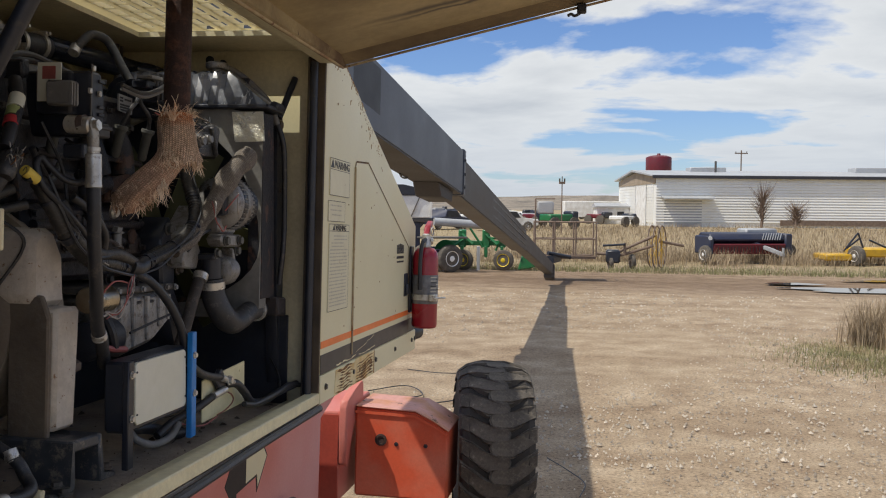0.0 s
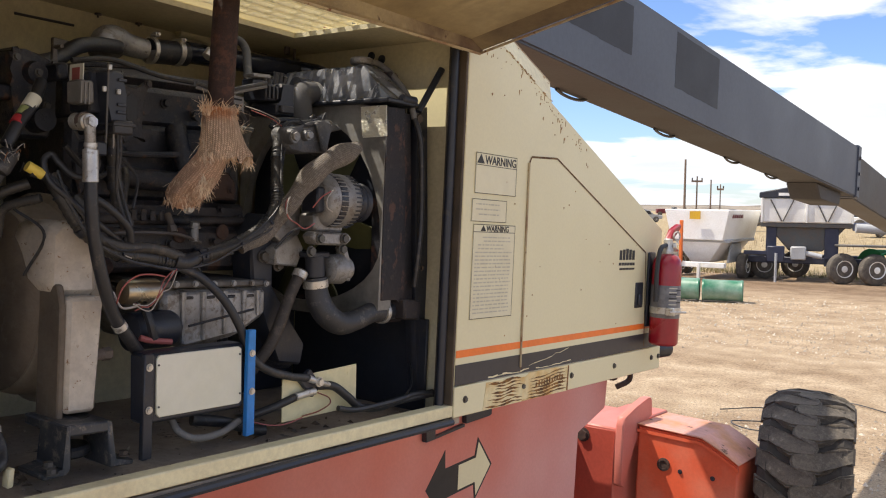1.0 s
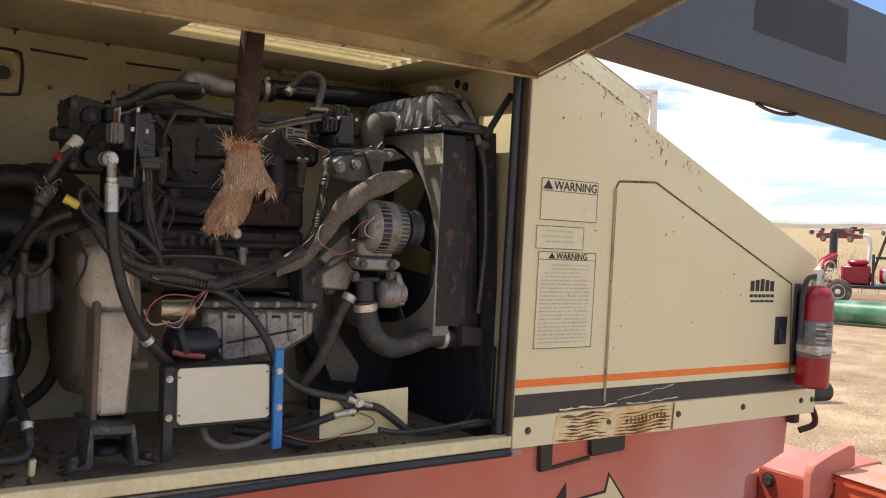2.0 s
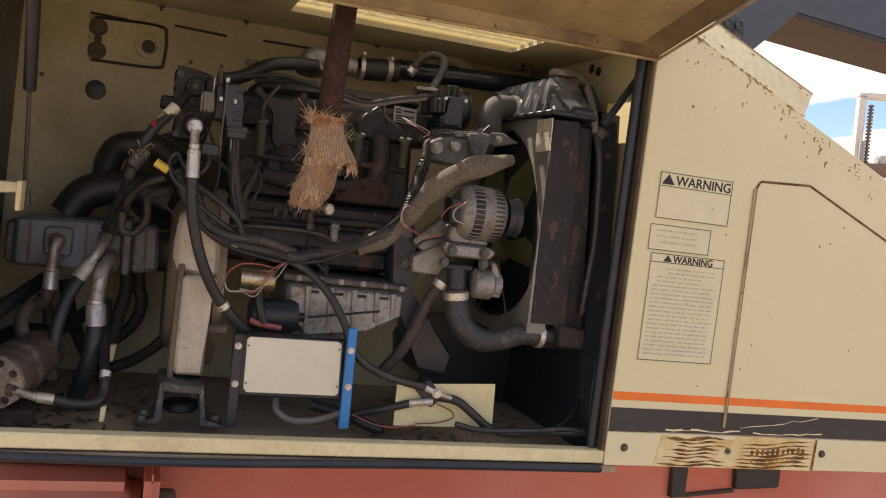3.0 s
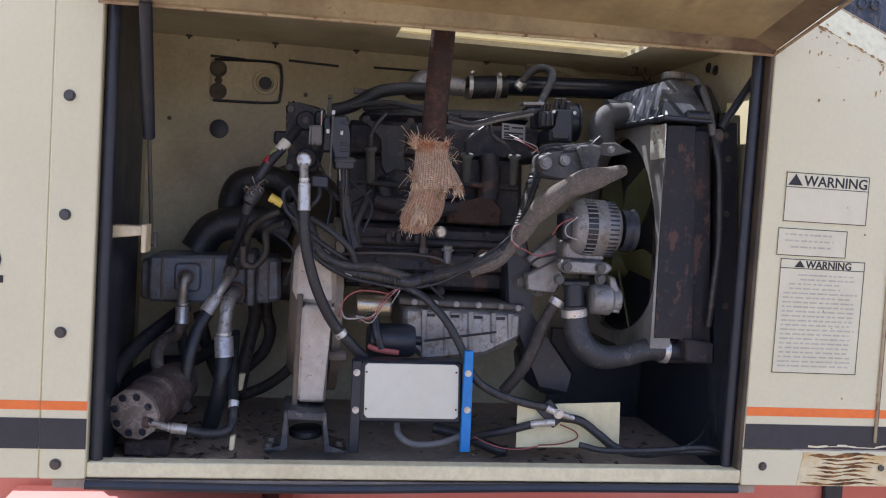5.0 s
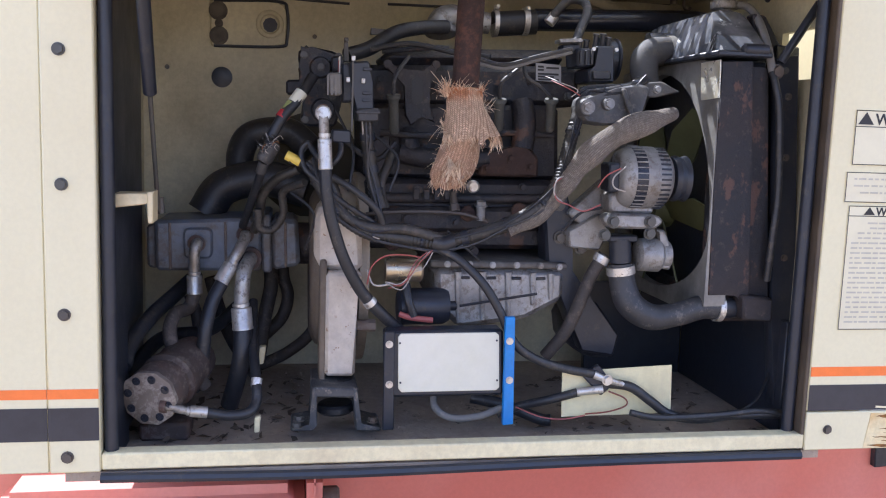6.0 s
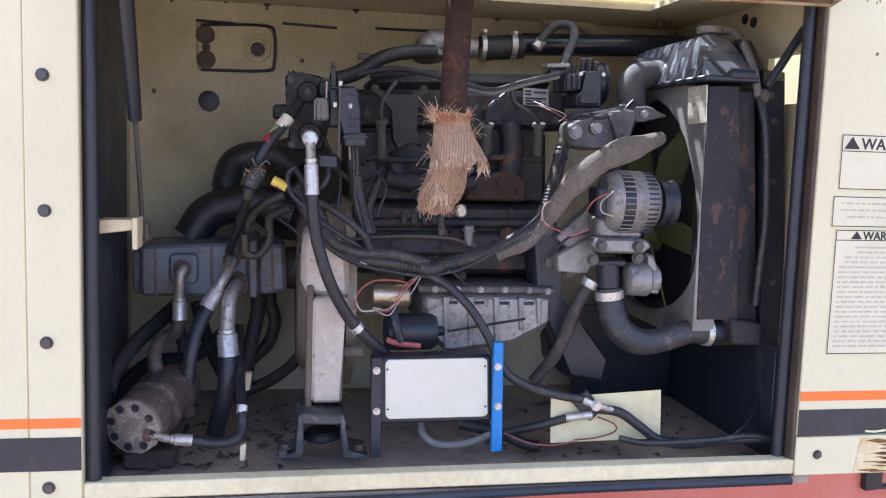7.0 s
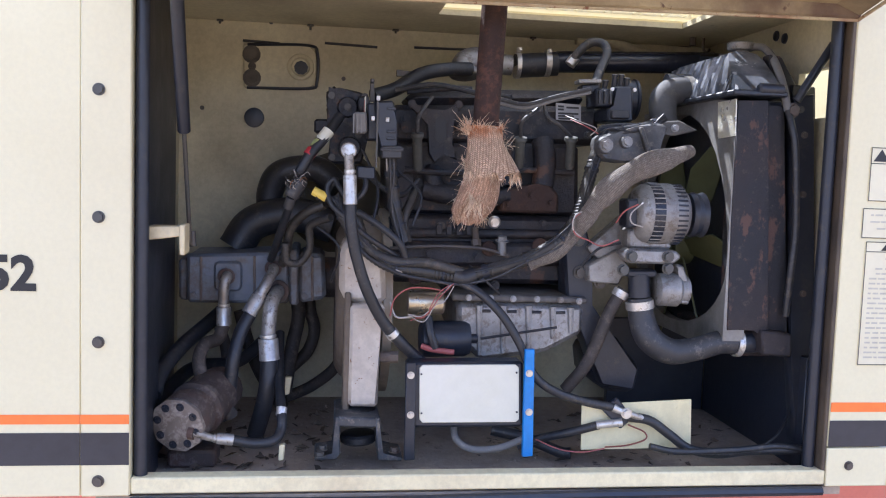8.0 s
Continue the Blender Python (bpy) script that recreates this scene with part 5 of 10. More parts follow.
# oil pan with ribs
pan = part("oil_pan", join(
    prism([(-0.791, 1.756), (-0.498, 1.754), (-0.497, 1.689), (-0.584, 1.643), (-0.732, 1.623), (-0.785, 1.674)], "x", -0.52, -0.215, 0.012)), ALU, engine, "ribbed dull aluminium oil pan")
part("pan_rail", prism([(-0.803, 1.776), (-0.495, 1.772), (-0.494, 1.758), (-0.803, 1.760)], "x", -0.54, -0.205, 0.004), surface("dirty_pan_rail", (0.085, 0.080, 0.075), 0.7, second=(0.17, 0.16, 0.15), amount=0.9, scale=30, bump=0.3), pan, "dirty bolted rail")
for p, q in (((-0.214, -0.740, 1.750), (-0.214, -0.736, 1.638)), ((-0.214, -0.686, 1.750), (-0.214, -0.682, 1.643)), ((-0.214, -0.628, 1.750), (-0.214, -0.624, 1.652)), ((-0.214, -0.572, 1.749), (-0.214, -0.569, 1.676)), ((-0.214, -0.531, 1.748), (-0.214, -0.528, 1.689))):
    part("rib", rod(p, q, 0.008, 0.005, seg=8), ALU, pan)
for p in ((-0.203, -0.766, 1.768), (-0.203, -0.717, 1.768), (-0.203, -0.666, 1.767), (-0.203, -0.612, 1.767), (-0.203, -0.558, 1.766), (-0.203, -0.515, 1.764)):
    part("bolt", bolt(p, (1, 0, 0), 0.0055, 0.006), ALU, pan)
for a, b in (((-0.214, -0.735, 1.737), (-0.214, -0.714, 1.737)), ((-0.214, -0.676, 1.736), (-0.214, -0.655, 1.737)), ((-0.214, -0.619, 1.736), (-0.214, -0.598, 1.736)), ((-0.214, -0.564, 1.735), (-0.214, -0.543, 1.736))):
    part("slot_boss", rod(a, b, 0.0035, seg=6), BLOCK, pan)
part("dipstick_tube", rod((-0.190, -0.739, 1.679), (-0.180, -0.570, 1.708), 0.003, seg=8), BLOCK, engine)

# small iron on the block's face
er = random.Random(7)
for p in ((-0.272, -0.910, 1.861), (-0.272, -0.848, 1.859), (-0.272, -0.738, 1.852), (-0.272, -0.620, 1.859), (-0.272, -0.553, 1.856), (-0.298, -0.919, 1.923), (-0.298, -0.821, 1.919), (-0.298, -0.583, 1.932), (-0.298, -0.514, 1.835), (-0.298, -0.528, 1.914), (-0.358, -0.901, 2.163), (-0.358, -0.701, 2.169), (-0.358, -0.558, 2.172), (-0.358, -0.467, 2.142), (-0.270, -0.665, 1.835), (-0.270, -0.696, 1.788)):
    part("bolt", bolt(p, (1, 0, 0), er.uniform(0.006, 0.010), 0.012), BLOCK if er.random() < 0.6 else STEEL, block)
for p in ((-0.298, -0.876, 1.801), (-0.274, -0.712, 1.872), (-0.274, -0.594, 1.881)):
    part("core_plug", rod(p, Vector(p) + Vector((0.006, 0, 0)), 0.018, seg=18, bev=0.002), MANIFOLD, block)
part("oil_gallery", rod((-0.292, -0.925, 1.901), (-0.292, -0.516, 1.907), 0.011, seg=10), BLOCK, block)
part("fuel_rail", tube([(-0.300, -0.909, 2.045), (-0.295, -0.813, 2.041), (-0.295, -0.669, 2.053), (-0.300, -0.514, 2.051)], 0.007, 8, 6), BLOCK, engine, "thin black pipe")
part("heat_shield", prism([(-0.939, 2.016), (-0.885, 2.046), (-0.879, 1.968), (-0.923, 1.944)], "x", -0.335, -0.322, 0.003), BLOCK, engine)
part("vacuum_line", tube([(-0.240, -1.007, 2.041), (-0.250, -0.956, 2.000), (-0.260, -0.915, 1.988), (-0.270, -0.877, 2.023)], 0.006, 8, 6), BLACK, engine)
part("vacuum_line", tube([(-0.360, -0.929, 2.227), (-0.360, -0.838, 2.244), (-0.340, -0.734, 2.226), (-0.300, -0.668, 2.218)], 0.006, 8, 6), BLACK, engine)
part("sensor", join(rod((-0.270, -0.747, 1.917), (-0.255, -0.746, 1.892), 0.008, seg=10), rod((-0.255, -0.746, 1.892), (-0.250, -0.745, 1.878), 0.011, seg=6)), STEEL, engine)
part("steel_line", tube([(-0.262, -0.939, 1.868), (-0.255, -0.851, 1.875), (-0.250, -0.736, 1.874), (-0.250, -0.670, 1.856)], 0.004, 6, 6), STEEL, engine)

# bell housing with its foot
FOOT_Y = (-1.034, 1.679)[0]
bell = part("bell_housing", lathe([(0.10, 0.0), (0.165, 0.004), (0.188, 0.018), (0.200, 0.05), (0.206, 0.095), (0.222, 0.098), (0.222, 0.118), (0.18, 0.12)], (-0.44, -1.05, 1.728), (0, 1, 0), 48), surface("tan_casting", (0.36, 0.305, 0.235), 0.7, second=(0.19, 0.15, 0.11), amount=0.8, scale=5, bump=0.25, dust=(0.30, 0.25, 0.19), dust_cut=0.55), engine, "stained tan bell housing")
part("foot", prism([(-1.026, 1.752), (-0.950, 1.752), (-0.960, 1.697), (-0.962, 1.530), (-1.026, 1.531)], "x", -0.26, -0.172, 0.007), BELL, bell, "pale stained square foot")
part("foot_neck", prism([(-1.050, 1.872), (-1.028, 1.896), (-0.984, 1.896), (-0.953, 1.846), (-0.946, 1.752), (-1.028, 1.752), (-1.050, 1.770)], "x", -0.36, -0.205, 0.012), BELL, bell, "pale casting above the foot")
# Thin cover that darkens the housing's -y side.
part("side_cover", lathe([(0.06, -0.004), (0.158, -0.004), (0.170, 0.001), (0.184, 0.010), (0.188, 0.0155)], (-0.44, -1.0515, 1.728), (0, 1, 0), 40), surface("shaded_grimy_casting", (0.17, 0.135, 0.10), 0.8, second=(0.085, 0.066, 0.05), amount=0.9, scale=6, bump=0.3, dust=(0.17, 0.14, 0.11), dust_cut=0.56), bell, "dusty darker cover over the bell housing's side")
# Thin plate added for the foot's shaded side, darker than its front.
part("foot_side", prism([(-0.258, 1.50), (-0.180, 1.50), (-0.180, 1.735), (-0.195, 1.775), (-0.258, 1.78)], "y", FOOT_Y - 0.004, FOOT_Y + 0.01, 0.003), bpy.data.materials["shaded_grimy_casting"], bell, "side of the foot, its shade painted brown")
part("bolt", join(rod((-0.200, -0.959, 1.635), (-0.200, -0.934, 1.635), 0.012, seg=12), rod((-0.200, -0.936, 1.635), (-0.200, -0.919, 1.635), 0.0135, seg=6)), PUMP_IRON, bell)
part("engine_mount", join(rod((-0.200, -1.005, 1.522), (-0.200, -1.004, 1.496), 0.045, seg=24, bev=0.006), rod((-0.200, -1.001, 1.467), (-0.200, -1.000, 1.446), 0.040, seg=24, bev=0.005)), BLACK, engine, "black rubber mount")
part("mount_bracket", join(
    prism([(-1.055, 1.524), (-0.960, 1.521), (-0.960, 1.499), (-1.052, 1.502)], "x", -0.27, -0.12, 0.004),
    prism([(-1.055, 1.524), (-1.044, 1.524), (-1.041, 1.442), (-1.050, 1.432), (-1.095, 1.431), (-1.095, 1.441), (-1.055, 1.443)], "x", -0.21, -0.118, 0.003),
    prism([(-0.970, 1.521), (-0.959, 1.521), (-0.953, 1.443), (-0.910, 1.438), (-0.910, 1.428), (-0.962, 1.430)], "x", -0.21, -0.118, 0.003)), surface("dusty_blue_black_steel", (0.045, 0.05, 0.06), 0.4, second=(0.10, 0.10, 0.10), amount=0.7, scale=14, bump=0.12, dust=(0.22, 0.19, 0.16), dust_cut=0.55), engine, "black bent steel bracket")
for p in ((-0.130, -1.079, 1.451), (-0.110, -1.084, 1.443), (-0.130, -0.927, 1.445)):
    part("bolt", bolt(p, (0, 0, 1), 0.009, 0.010), STEEL, engine)

# starter, filter, solenoid
part("starter_motor", lathe([(0.030, 0), (0.040, 0.006), (0.040, 0.10), (0.034, 0.112), (0.012, 0.114), (0.012, 0.13)], (-0.220, -0.871, 1.672), (0, 1, 0.02), 24), SEAL, engine, "black starter motor")
part("solenoid", lathe([(0.024, 0), (0.026, 0.004), (0.026, 0.075), (0.02, 0.08)], (-0.190, -0.902, 1.758), (0, 1, 0), 20), surface("brassy_steel", (0.45, 0.40, 0.30), 0.3, metal=0.85, second=(0.25, 0.14, 0.07), amount=0.7, scale=14, bump=0.1), engine, "brassy solenoid")
part("red_sleeve", tube([(-0.170, -0.872, 1.666), (-0.165, -0.848, 1.659), (-0.165, -0.801, 1.653)], 0.0065, 8, 5), WIRE_RED, engine, "faded red cable sleeve")
part("starter_cable", tube([(-0.180, -0.858, 1.729), (-0.165, -0.853, 1.695), (-0.165, -0.842, 1.662)], 0.009, 8, 5), BLACK, engine)

# front end: bracket plates, alternator, pump, elbows
part("front_plate", prism([(-0.549, 1.879), (-0.499, 1.932), (-0.475, 1.842), (-0.483, 1.750), (-0.404, 1.646), (-0.357, 1.606), (-0.368, 1.553), (-0.447, 1.566), (-0.478, 1.645), (-0.537, 1.763)], "x", -0.30, -0.225, 0.006), SEAL, engine, "black front plate")
for p in ((-0.224, -0.511, 1.827), (-0.224, -0.517, 1.900), (-0.224, -0.462, 1.805)):
    part("bolt", bolt(p, (1, 0, 0), 0.011, 0.012), STEEL, engine)
part("accessory_bracket", join(prism([(-0.503, 1.846), (-0.434, 1.886), (-0.409, 1.848), (-0.429, 1.803), (-0.499, 1.809)], "x", -0.26, -0.19, 0.004), prism([(-0.502, 1.883), (-0.415, 1.962), (-0.411, 1.886), (-0.455, 1.846)], "x", -0.25, -0.2, 0.005)), ALU, engine, "cast aluminium bracket")
part("upper_bracket", join(
    prism([(-0.501, 2.120), (-0.494, 2.133), (-0.414, 2.156), (-0.370, 2.166), (-0.344, 2.163), (-0.338, 2.146), (-0.358, 2.128), (-0.353, 2.077), (-0.384, 2.090), (-0.437, 2.074), (-0.480, 2.079), (-0.500, 2.096)], "x", -0.230, -0.176, 0.006),
    prism([(-0.372, 2.170), (-0.288, 2.178), (-0.243, 2.157), (-0.299, 2.142), (-0.345, 2.142)], "x", -0.262, -0.238, 0.003),
    prism([(-0.410, 2.153), (-0.400, 2.156), (-0.372, 2.085), (-0.384, 2.086)], "x", -0.177, -0.164, 0.003),
    rod((-0.180, -0.484, 2.112), (-0.160, -0.484, 2.112), 0.020, 0.017, seg=18), rod((-0.180, -0.436, 2.121), (-0.164, -0.436, 2.121), 0.015, 0.013, seg=18)), surface("dark_cast_aluminium", (0.12, 0.122, 0.126), 0.55, metal=0.3, second=(0.055, 0.055, 0.056), amount=0.9, scale=14, bump=0.4, dust=(0.17, 0.155, 0.14), dust_cut=0.55), engine, "grey cast bracket")
for p, r in (((-0.160, -0.484, 2.112), 0.011), ((-0.164, -0.436, 2.121), 0.009), ((-0.237, -0.300, 2.160), 0.007)):
    part("bolt", bolt(p, (1, 0, 0), r, 0.010), ALU, engine)

alt = part("alternator", lathe([(0.020, -0.014), (0.046, -0.012), (0.057, -0.004), (0.063, 0.006), (0.0655, 0.016), (0.066, 0.040), (0.067, 0.042), (0.067, 0.066), (0.0655, 0.080), (0.061, 0.094), (0.050, 0.104), (0.030, 0.108), (0.018, 0.109)], (-0.150, -0.410, 1.967), (0, 1, 0.0), 40), ALU, engine, "dull aluminium alternator with cooling slots")
for k in range(17):
    a = math.pi * (-0.42 + 0.84 * k / 16)
    for y0, y1, n in ((0.022, 0.040, "dark_slot"), (0.068, 0.090, "slot")):
        c = Vector((-0.150, -0.410, 1.967))
        bm = box(0.0655, y0, -0.0020, 0.0674, y1, 0.0020, 0)
        bm.transform(Matrix.Translation(c) @ Matrix.Rotation(-a, 4, "Y"))
        part("cooling_slot", bm, SEAL, alt)
part("pulley", lathe([(0.020, 0), (0.046, 0.002), (0.050, 0.012), (0.046, 0.024), (0.050, 0.034), (0.03, 0.038)], Vector((-0.150, -0.410, 1.967)) + Vector((0, 0.112, 0)), (0, 1, 0), 28), SEAL, alt, "black pulley")

part("terminal_block", prism([(-0.447, 1.998), (-0.415, 1.999), (-0.411, 1.939), (-0.444, 1.935)], "x", -0.17, -0.115, 0.005), SEAL, alt)
part("alternator_bracket", join(prism([(-0.452, 1.881), (-0.435, 1.892), (-0.329, 1.890), (-0.314, 1.876), (-0.334, 1.859), (-0.436, 1.860)], "x", -0.16, -0.118, 0.005), prism([(-0.435, 1.934), (-0.336, 1.936), (-0.333, 1.891), (-0.433, 1.891)], "x", -0.19, -0.132, 0.006)), ALU, engine, "aluminium mounting bar")
for p in ((-0.117, -0.430, 1.875), (-0.117, -0.348, 1.876), (-0.125, -0.344, 1.850), (-0.135, -0.441, 1.844)):
    part("bolt", bolt(p, (1, 0, 0), 0.010, 0.010), STEEL, engine)
part("water_pump", lathe([(0.026, 0), (0.036, 0.006), (0.038, 0.05), (0.030, 0.058), (0.030, 0.075), (0.012, 0.08)], (-0.170, -0.354, 1.798), (0, 1, 0), 28), ALU, engine, "aluminium pump body")
part("tensioner_arm", prism([(-0.316, 1.855), (-0.297, 1.855), (-0.278, 1.811), (-0.278, 1.767), (-0.300, 1.769), (-0.299, 1.811)], "x", -0.18, -0.15, 0.004), ALU, engine)
part("thermostat_neck", join(rod((-0.170, -0.392, 1.832), (-0.170, -0.387, 1.781), 0.024, seg=20), prism([(-0.425, 1.841), (-0.357, 1.843), (-0.357, 1.827), (-0.424, 1.826)], "x", -0.20, -0.15, 0.004)), SEAL, engine)
part("rear_grille", lathe([(0.0656, 0.0165), (0.0664, 0.018), (0.0664, 0.040), (0.0656, 0.0415)], (-0.150, -0.410, 1.967), (0, 1, 0.0), 40), SEAL, alt, "dark grille ring")
for k in range(34):
    a = math.tau * k / 34
    q = Vector((-0.150 + 0.0668 * math.cos(a), -0.410, 1.967 + 0.0668 * math.sin(a)))
    part("fin", rod(q + Vector((0, 0.0165, 0)), q + Vector((0, 0.0415, 0)), 0.0015, seg=5), ALU, alt)
part("lower_hose", tube([(-0.168, -0.387, 1.778), (-0.165, -0.381, 1.732), (-0.150, -0.366, 1.690), (-0.143, -0.321, 1.664), (-0.140, -0.264, 1.670), (-0.140, -0.205, 1.686), (-0.140, -0.156, 1.684)], lambda t: 0.0265 + 0.004 * math.sin(math.pi * min(1, t * 1.6)), 20, 8), DARK_CABLE, engine, "thick dusty black radiator hose")
part("hose_clamp", rod((-0.168, -0.388, 1.773), (-0.168, -0.385, 1.755), 0.0315, seg=20), ZINC, engine, "steel hose clamp")
part("hose_clamp", rod((-0.140, -0.173, 1.685), (-0.140, -0.160, 1.684), 0.0305, seg=20), ZINC, engine)
BROWN_RUB = surface("brown_black_rubber", (0.040, 0.034, 0.031), 0.65, second=(0.065, 0.053, 0.046), amount=0.8, scale=12, bump=0.2, dust=(0.11, 0.09, 0.075), dust_cut=0.56)
part("by_pass_pipe", tube([(-0.180, -0.421, 1.796), (-0.185, -0.448, 1.746), (-0.200, -0.489, 1.628), (-0.220, -0.533, 1.558)], 0.0145, 12, 6), BROWN_RUB, engine, "dusty brown-black coolant hose")
part("hose_clamp", rod((-0.180, -0.424, 1.793), (-0.181, -0.432, 1.778), 0.0185, seg=16), ZINC, engine)
part("low_cover", prism([(-0.472, 1.637), (-0.406, 1.678), (-0.342, 1.598), (-0.357, 1.540), (-0.419, 1.543), (-0.462, 1.570)], "x", -0.40, -0.26, 0.01), SEAL, engine)
part("upper_hose", tube([(-0.350, -0.279, 2.168), (-0.356, -0.284, 2.205), (-0.364, -0.282, 2.232), (-0.370, -0.268, 2.250), (-0.376, -0.245, 2.258), (-0.384, -0.204, 2.262)], lambda t: 0.0315 + 0.002 * math.sin(math.pi * t), 20, 8), surface("grey_rubber", (0.080, 0.080, 0.084), 0.72, second=(0.058, 0.055, 0.054), amount=0.7, scale=12, bump=0.1, dust=(0.12, 0.11, 0.10), dust_cut=0.58), engine, "grey rubber elbow hose")
part("hose_clamp", rod((-0.381, -0.222, 2.261), (-0.384, -0.206, 2.262), 0.0345, seg=20), ZINC, engine)

# fan
FC = Vector((-0.40, -0.232, 1.880))
fan = part("fan", rod(FC, FC + Vector((0, 0.05, 0)), 0.045, seg=20), FAN, engine, "yellow-green radiator fan")
for k in range(6):
    bm = prism([(-0.016, 0.04), (0.024, 0.04), (0.060, 0.16), (0.070, 0.265), (0.020, 0.272), (-0.020, 0.20)], "y", -0.002, 0.002, 0)
    bm.transform(Matrix.Translation(FC + Vector((0, 0.030, 0))) @ Matrix.Rotation(k * math.pi / 3 + 0.4, 4, "Y") @ Matrix.Rotation(radians(28), 4, "Z"))
    part("blade", bm, FAN, fan)

PIPE_BLACK = surface("glossy_black_pipe", (0.016, 0.019, 0.030), 0.24, second=(0.026, 0.028, 0.036), amount=0.6, scale=8, bump=0.04, dust=(0.06, 0.055, 0.05), dust_cut=0.62, dust_scale=30)
# intake: throttle body, electronics, air pipe
part("throttle_body", join(
    prism([(-1.087, 2.216), (-1.077, 2.214), (-1.077, 2.224), (-1.065, 2.225), (-1.063, 2.215), (-1.010, 2.214), (-0.990, 2.200), (-0.994, 2.105), (-1.005, 2.054), (-1.068, 2.052), (-1.081, 2.064), (-1.077, 2.102), (-1.079, 2.152), (-1.088, 2.165), (-1.080, 2.180), (-1.088, 2.196)], "x", -0.42, -0.30, 0.006),
    prism([(-1.113, 2.150), (-1.073, 2.152), (-1.072, 2.122), (-1.113, 2.119)], "x", -0.36, -0.31, 0.005),
    rod((-0.302, -1.040, 2.178), (-0.284, -1.040, 2.178), 0.024, 0.020, seg=20), rod((-0.302, -1.034, 2.088), (-0.262, -1.034, 2.088), 0.026, 0.022, seg=20),
    prism([(-1.020, 2.198), (-0.995, 2.204), (-0.992, 2.170), (-1.016, 2.165)], "x", -0.31, -0.255, 0.004)), BLOCK, engine, "black throttle body")
for p in ((-0.299, -1.076, 2.203), (-0.299, -1.002, 2.203), (-0.299, -1.072, 2.066), (-0.299, -1.014, 2.118), (-0.283, -1.040, 2.178)):
    part("bolt", bolt(p, (1, 0, 0), 0.006, 0.008), STEEL, engine)
part("throttle_lever", join(prism([(-0.989, 2.247), (-0.981, 2.247), (-0.978, 2.195), (-0.990, 2.195)], "x", -0.335, -0.325, 0.001), rod((-0.33, -0.985, 2.24), (-0.30, -0.985, 2.24), 0.004, seg=8)), STEEL, engine)
mod = part("control_module", prism([(-0.990, 2.183), (-0.948, 2.185), (-0.942, 2.143), (-0.935, 2.067), (-0.970, 2.066), (-0.981, 2.124)], "x", -0.27, -0.14, 0.005), SEAL, engine, "black control module")
part("module_side", box(-0.232, -1.0062, 2.125, -0.185, -1.0042, 2.195, 0), WHITE, mod, "white printed label")
part("label_mark", box(-0.222, -1.0070, 2.165, -0.196, -1.0058, 2.188, 0), WIRE_RED, mod, "red printed mark")
part("sensor_plug", join(prism([(-1.031, 2.159), (-1.003, 2.160), (-1.001, 2.116), (-1.029, 2.115)], "x", -0.20, -0.15, 0.004), *[prism([(c - 0.0015, 2.115), (c + 0.0015, 2.115), (c + 0.0015, 2.155), (c - 0.0015, 2.155)], "x", -0.151, -0.147, 0) for c in (-1.03, -1.022, -1.014)]), GREY_CABLE, engine, "grey ribbed plug")
part("black_module", prism([(-1.002, 2.180), (-0.976, 2.182), (-0.974, 2.104), (-1.000, 2.103)], "x", -0.24, -0.17, 0.004), SEAL, engine)
part("module_strip", box(-0.142, -0.9835, 2.045, -0.139, -0.9795, 2.196, 0.0005), STEEL, mod, "narrow steel strip")
for y, z in ((-0.991, 2.146), (-0.961, 2.145), (-0.981, 2.188)):
    part("module_clip", box(-0.1395, y - 0.004, z - 0.005, -0.134, y + 0.004, z + 0.005, 0.001), ZINC, mod)
part("module_plug", join(prism([(-0.972, 2.091), (-0.929, 2.093), (-0.928, 2.066), (-0.971, 2.065)], "x", -0.20, -0.132, 0.003), prism([(-0.974, 2.086), (-0.926, 2.087), (-0.926, 2.081), (-0.974, 2.080)], "x", -0.18, -0.129, 0.001)), DARK_CABLE, mod, "dark grey plug with leads")
for z in (2.104, 2.118, 2.165):
    part("module_latch", box(-0.1405, -0.962, z, -0.1355, -0.944, z + 0.006, 0.001), SEAL, mod)
for k, w in enumerate((WIRE_WHITE, GREY_CABLE, COPPER)):
    part("lead", tube([(-0.15, -0.960 + 0.007 * k, 2.066), (-0.152, -0.958 + 0.006 * k, 2.045), (-0.160, -0.956 + 0.003 * k, 2.022)], 0.0016, 6, 4), w, mod)
part("air_pipe", join(rod((-0.570, -0.496, 2.339), (-0.550, -0.077, 2.355), 0.028, seg=20), tube([(-0.550, -0.111, 2.353), (-0.500, -0.079, 2.344), (-0.450, -0.063, 2.318)], 0.028, 14, 5)), PIPE_BLACK, engine, "black air pipe")
part("air_hose", rod((-0.570, -0.605, 2.323), (-0.570, -0.496, 2.334), 0.031, seg=20), BLACK, engine, "black rubber sleeve")
for a, b in (((-0.570, -0.605, 2.325), (-0.570, -0.594, 2.325)), ((-0.570, -0.529, 2.333), (-0.570, -0.515, 2.333))):
    part("hose_clamp", rod(a, b, 0.0345, seg=24), ZINC, engine, "steel hose clamp")
for y in (-0.600, -0.522):
    part("clamp_screw", join(box(-0.560, y - 0.006, 2.357, -0.540, y + 0.006, 2.368, 0.002), rod((-0.566, y, 2.3625), (-0.534, y, 2.3625), 0.004, seg=8)), ZINC, engine, "worm screw of the hose clamp")
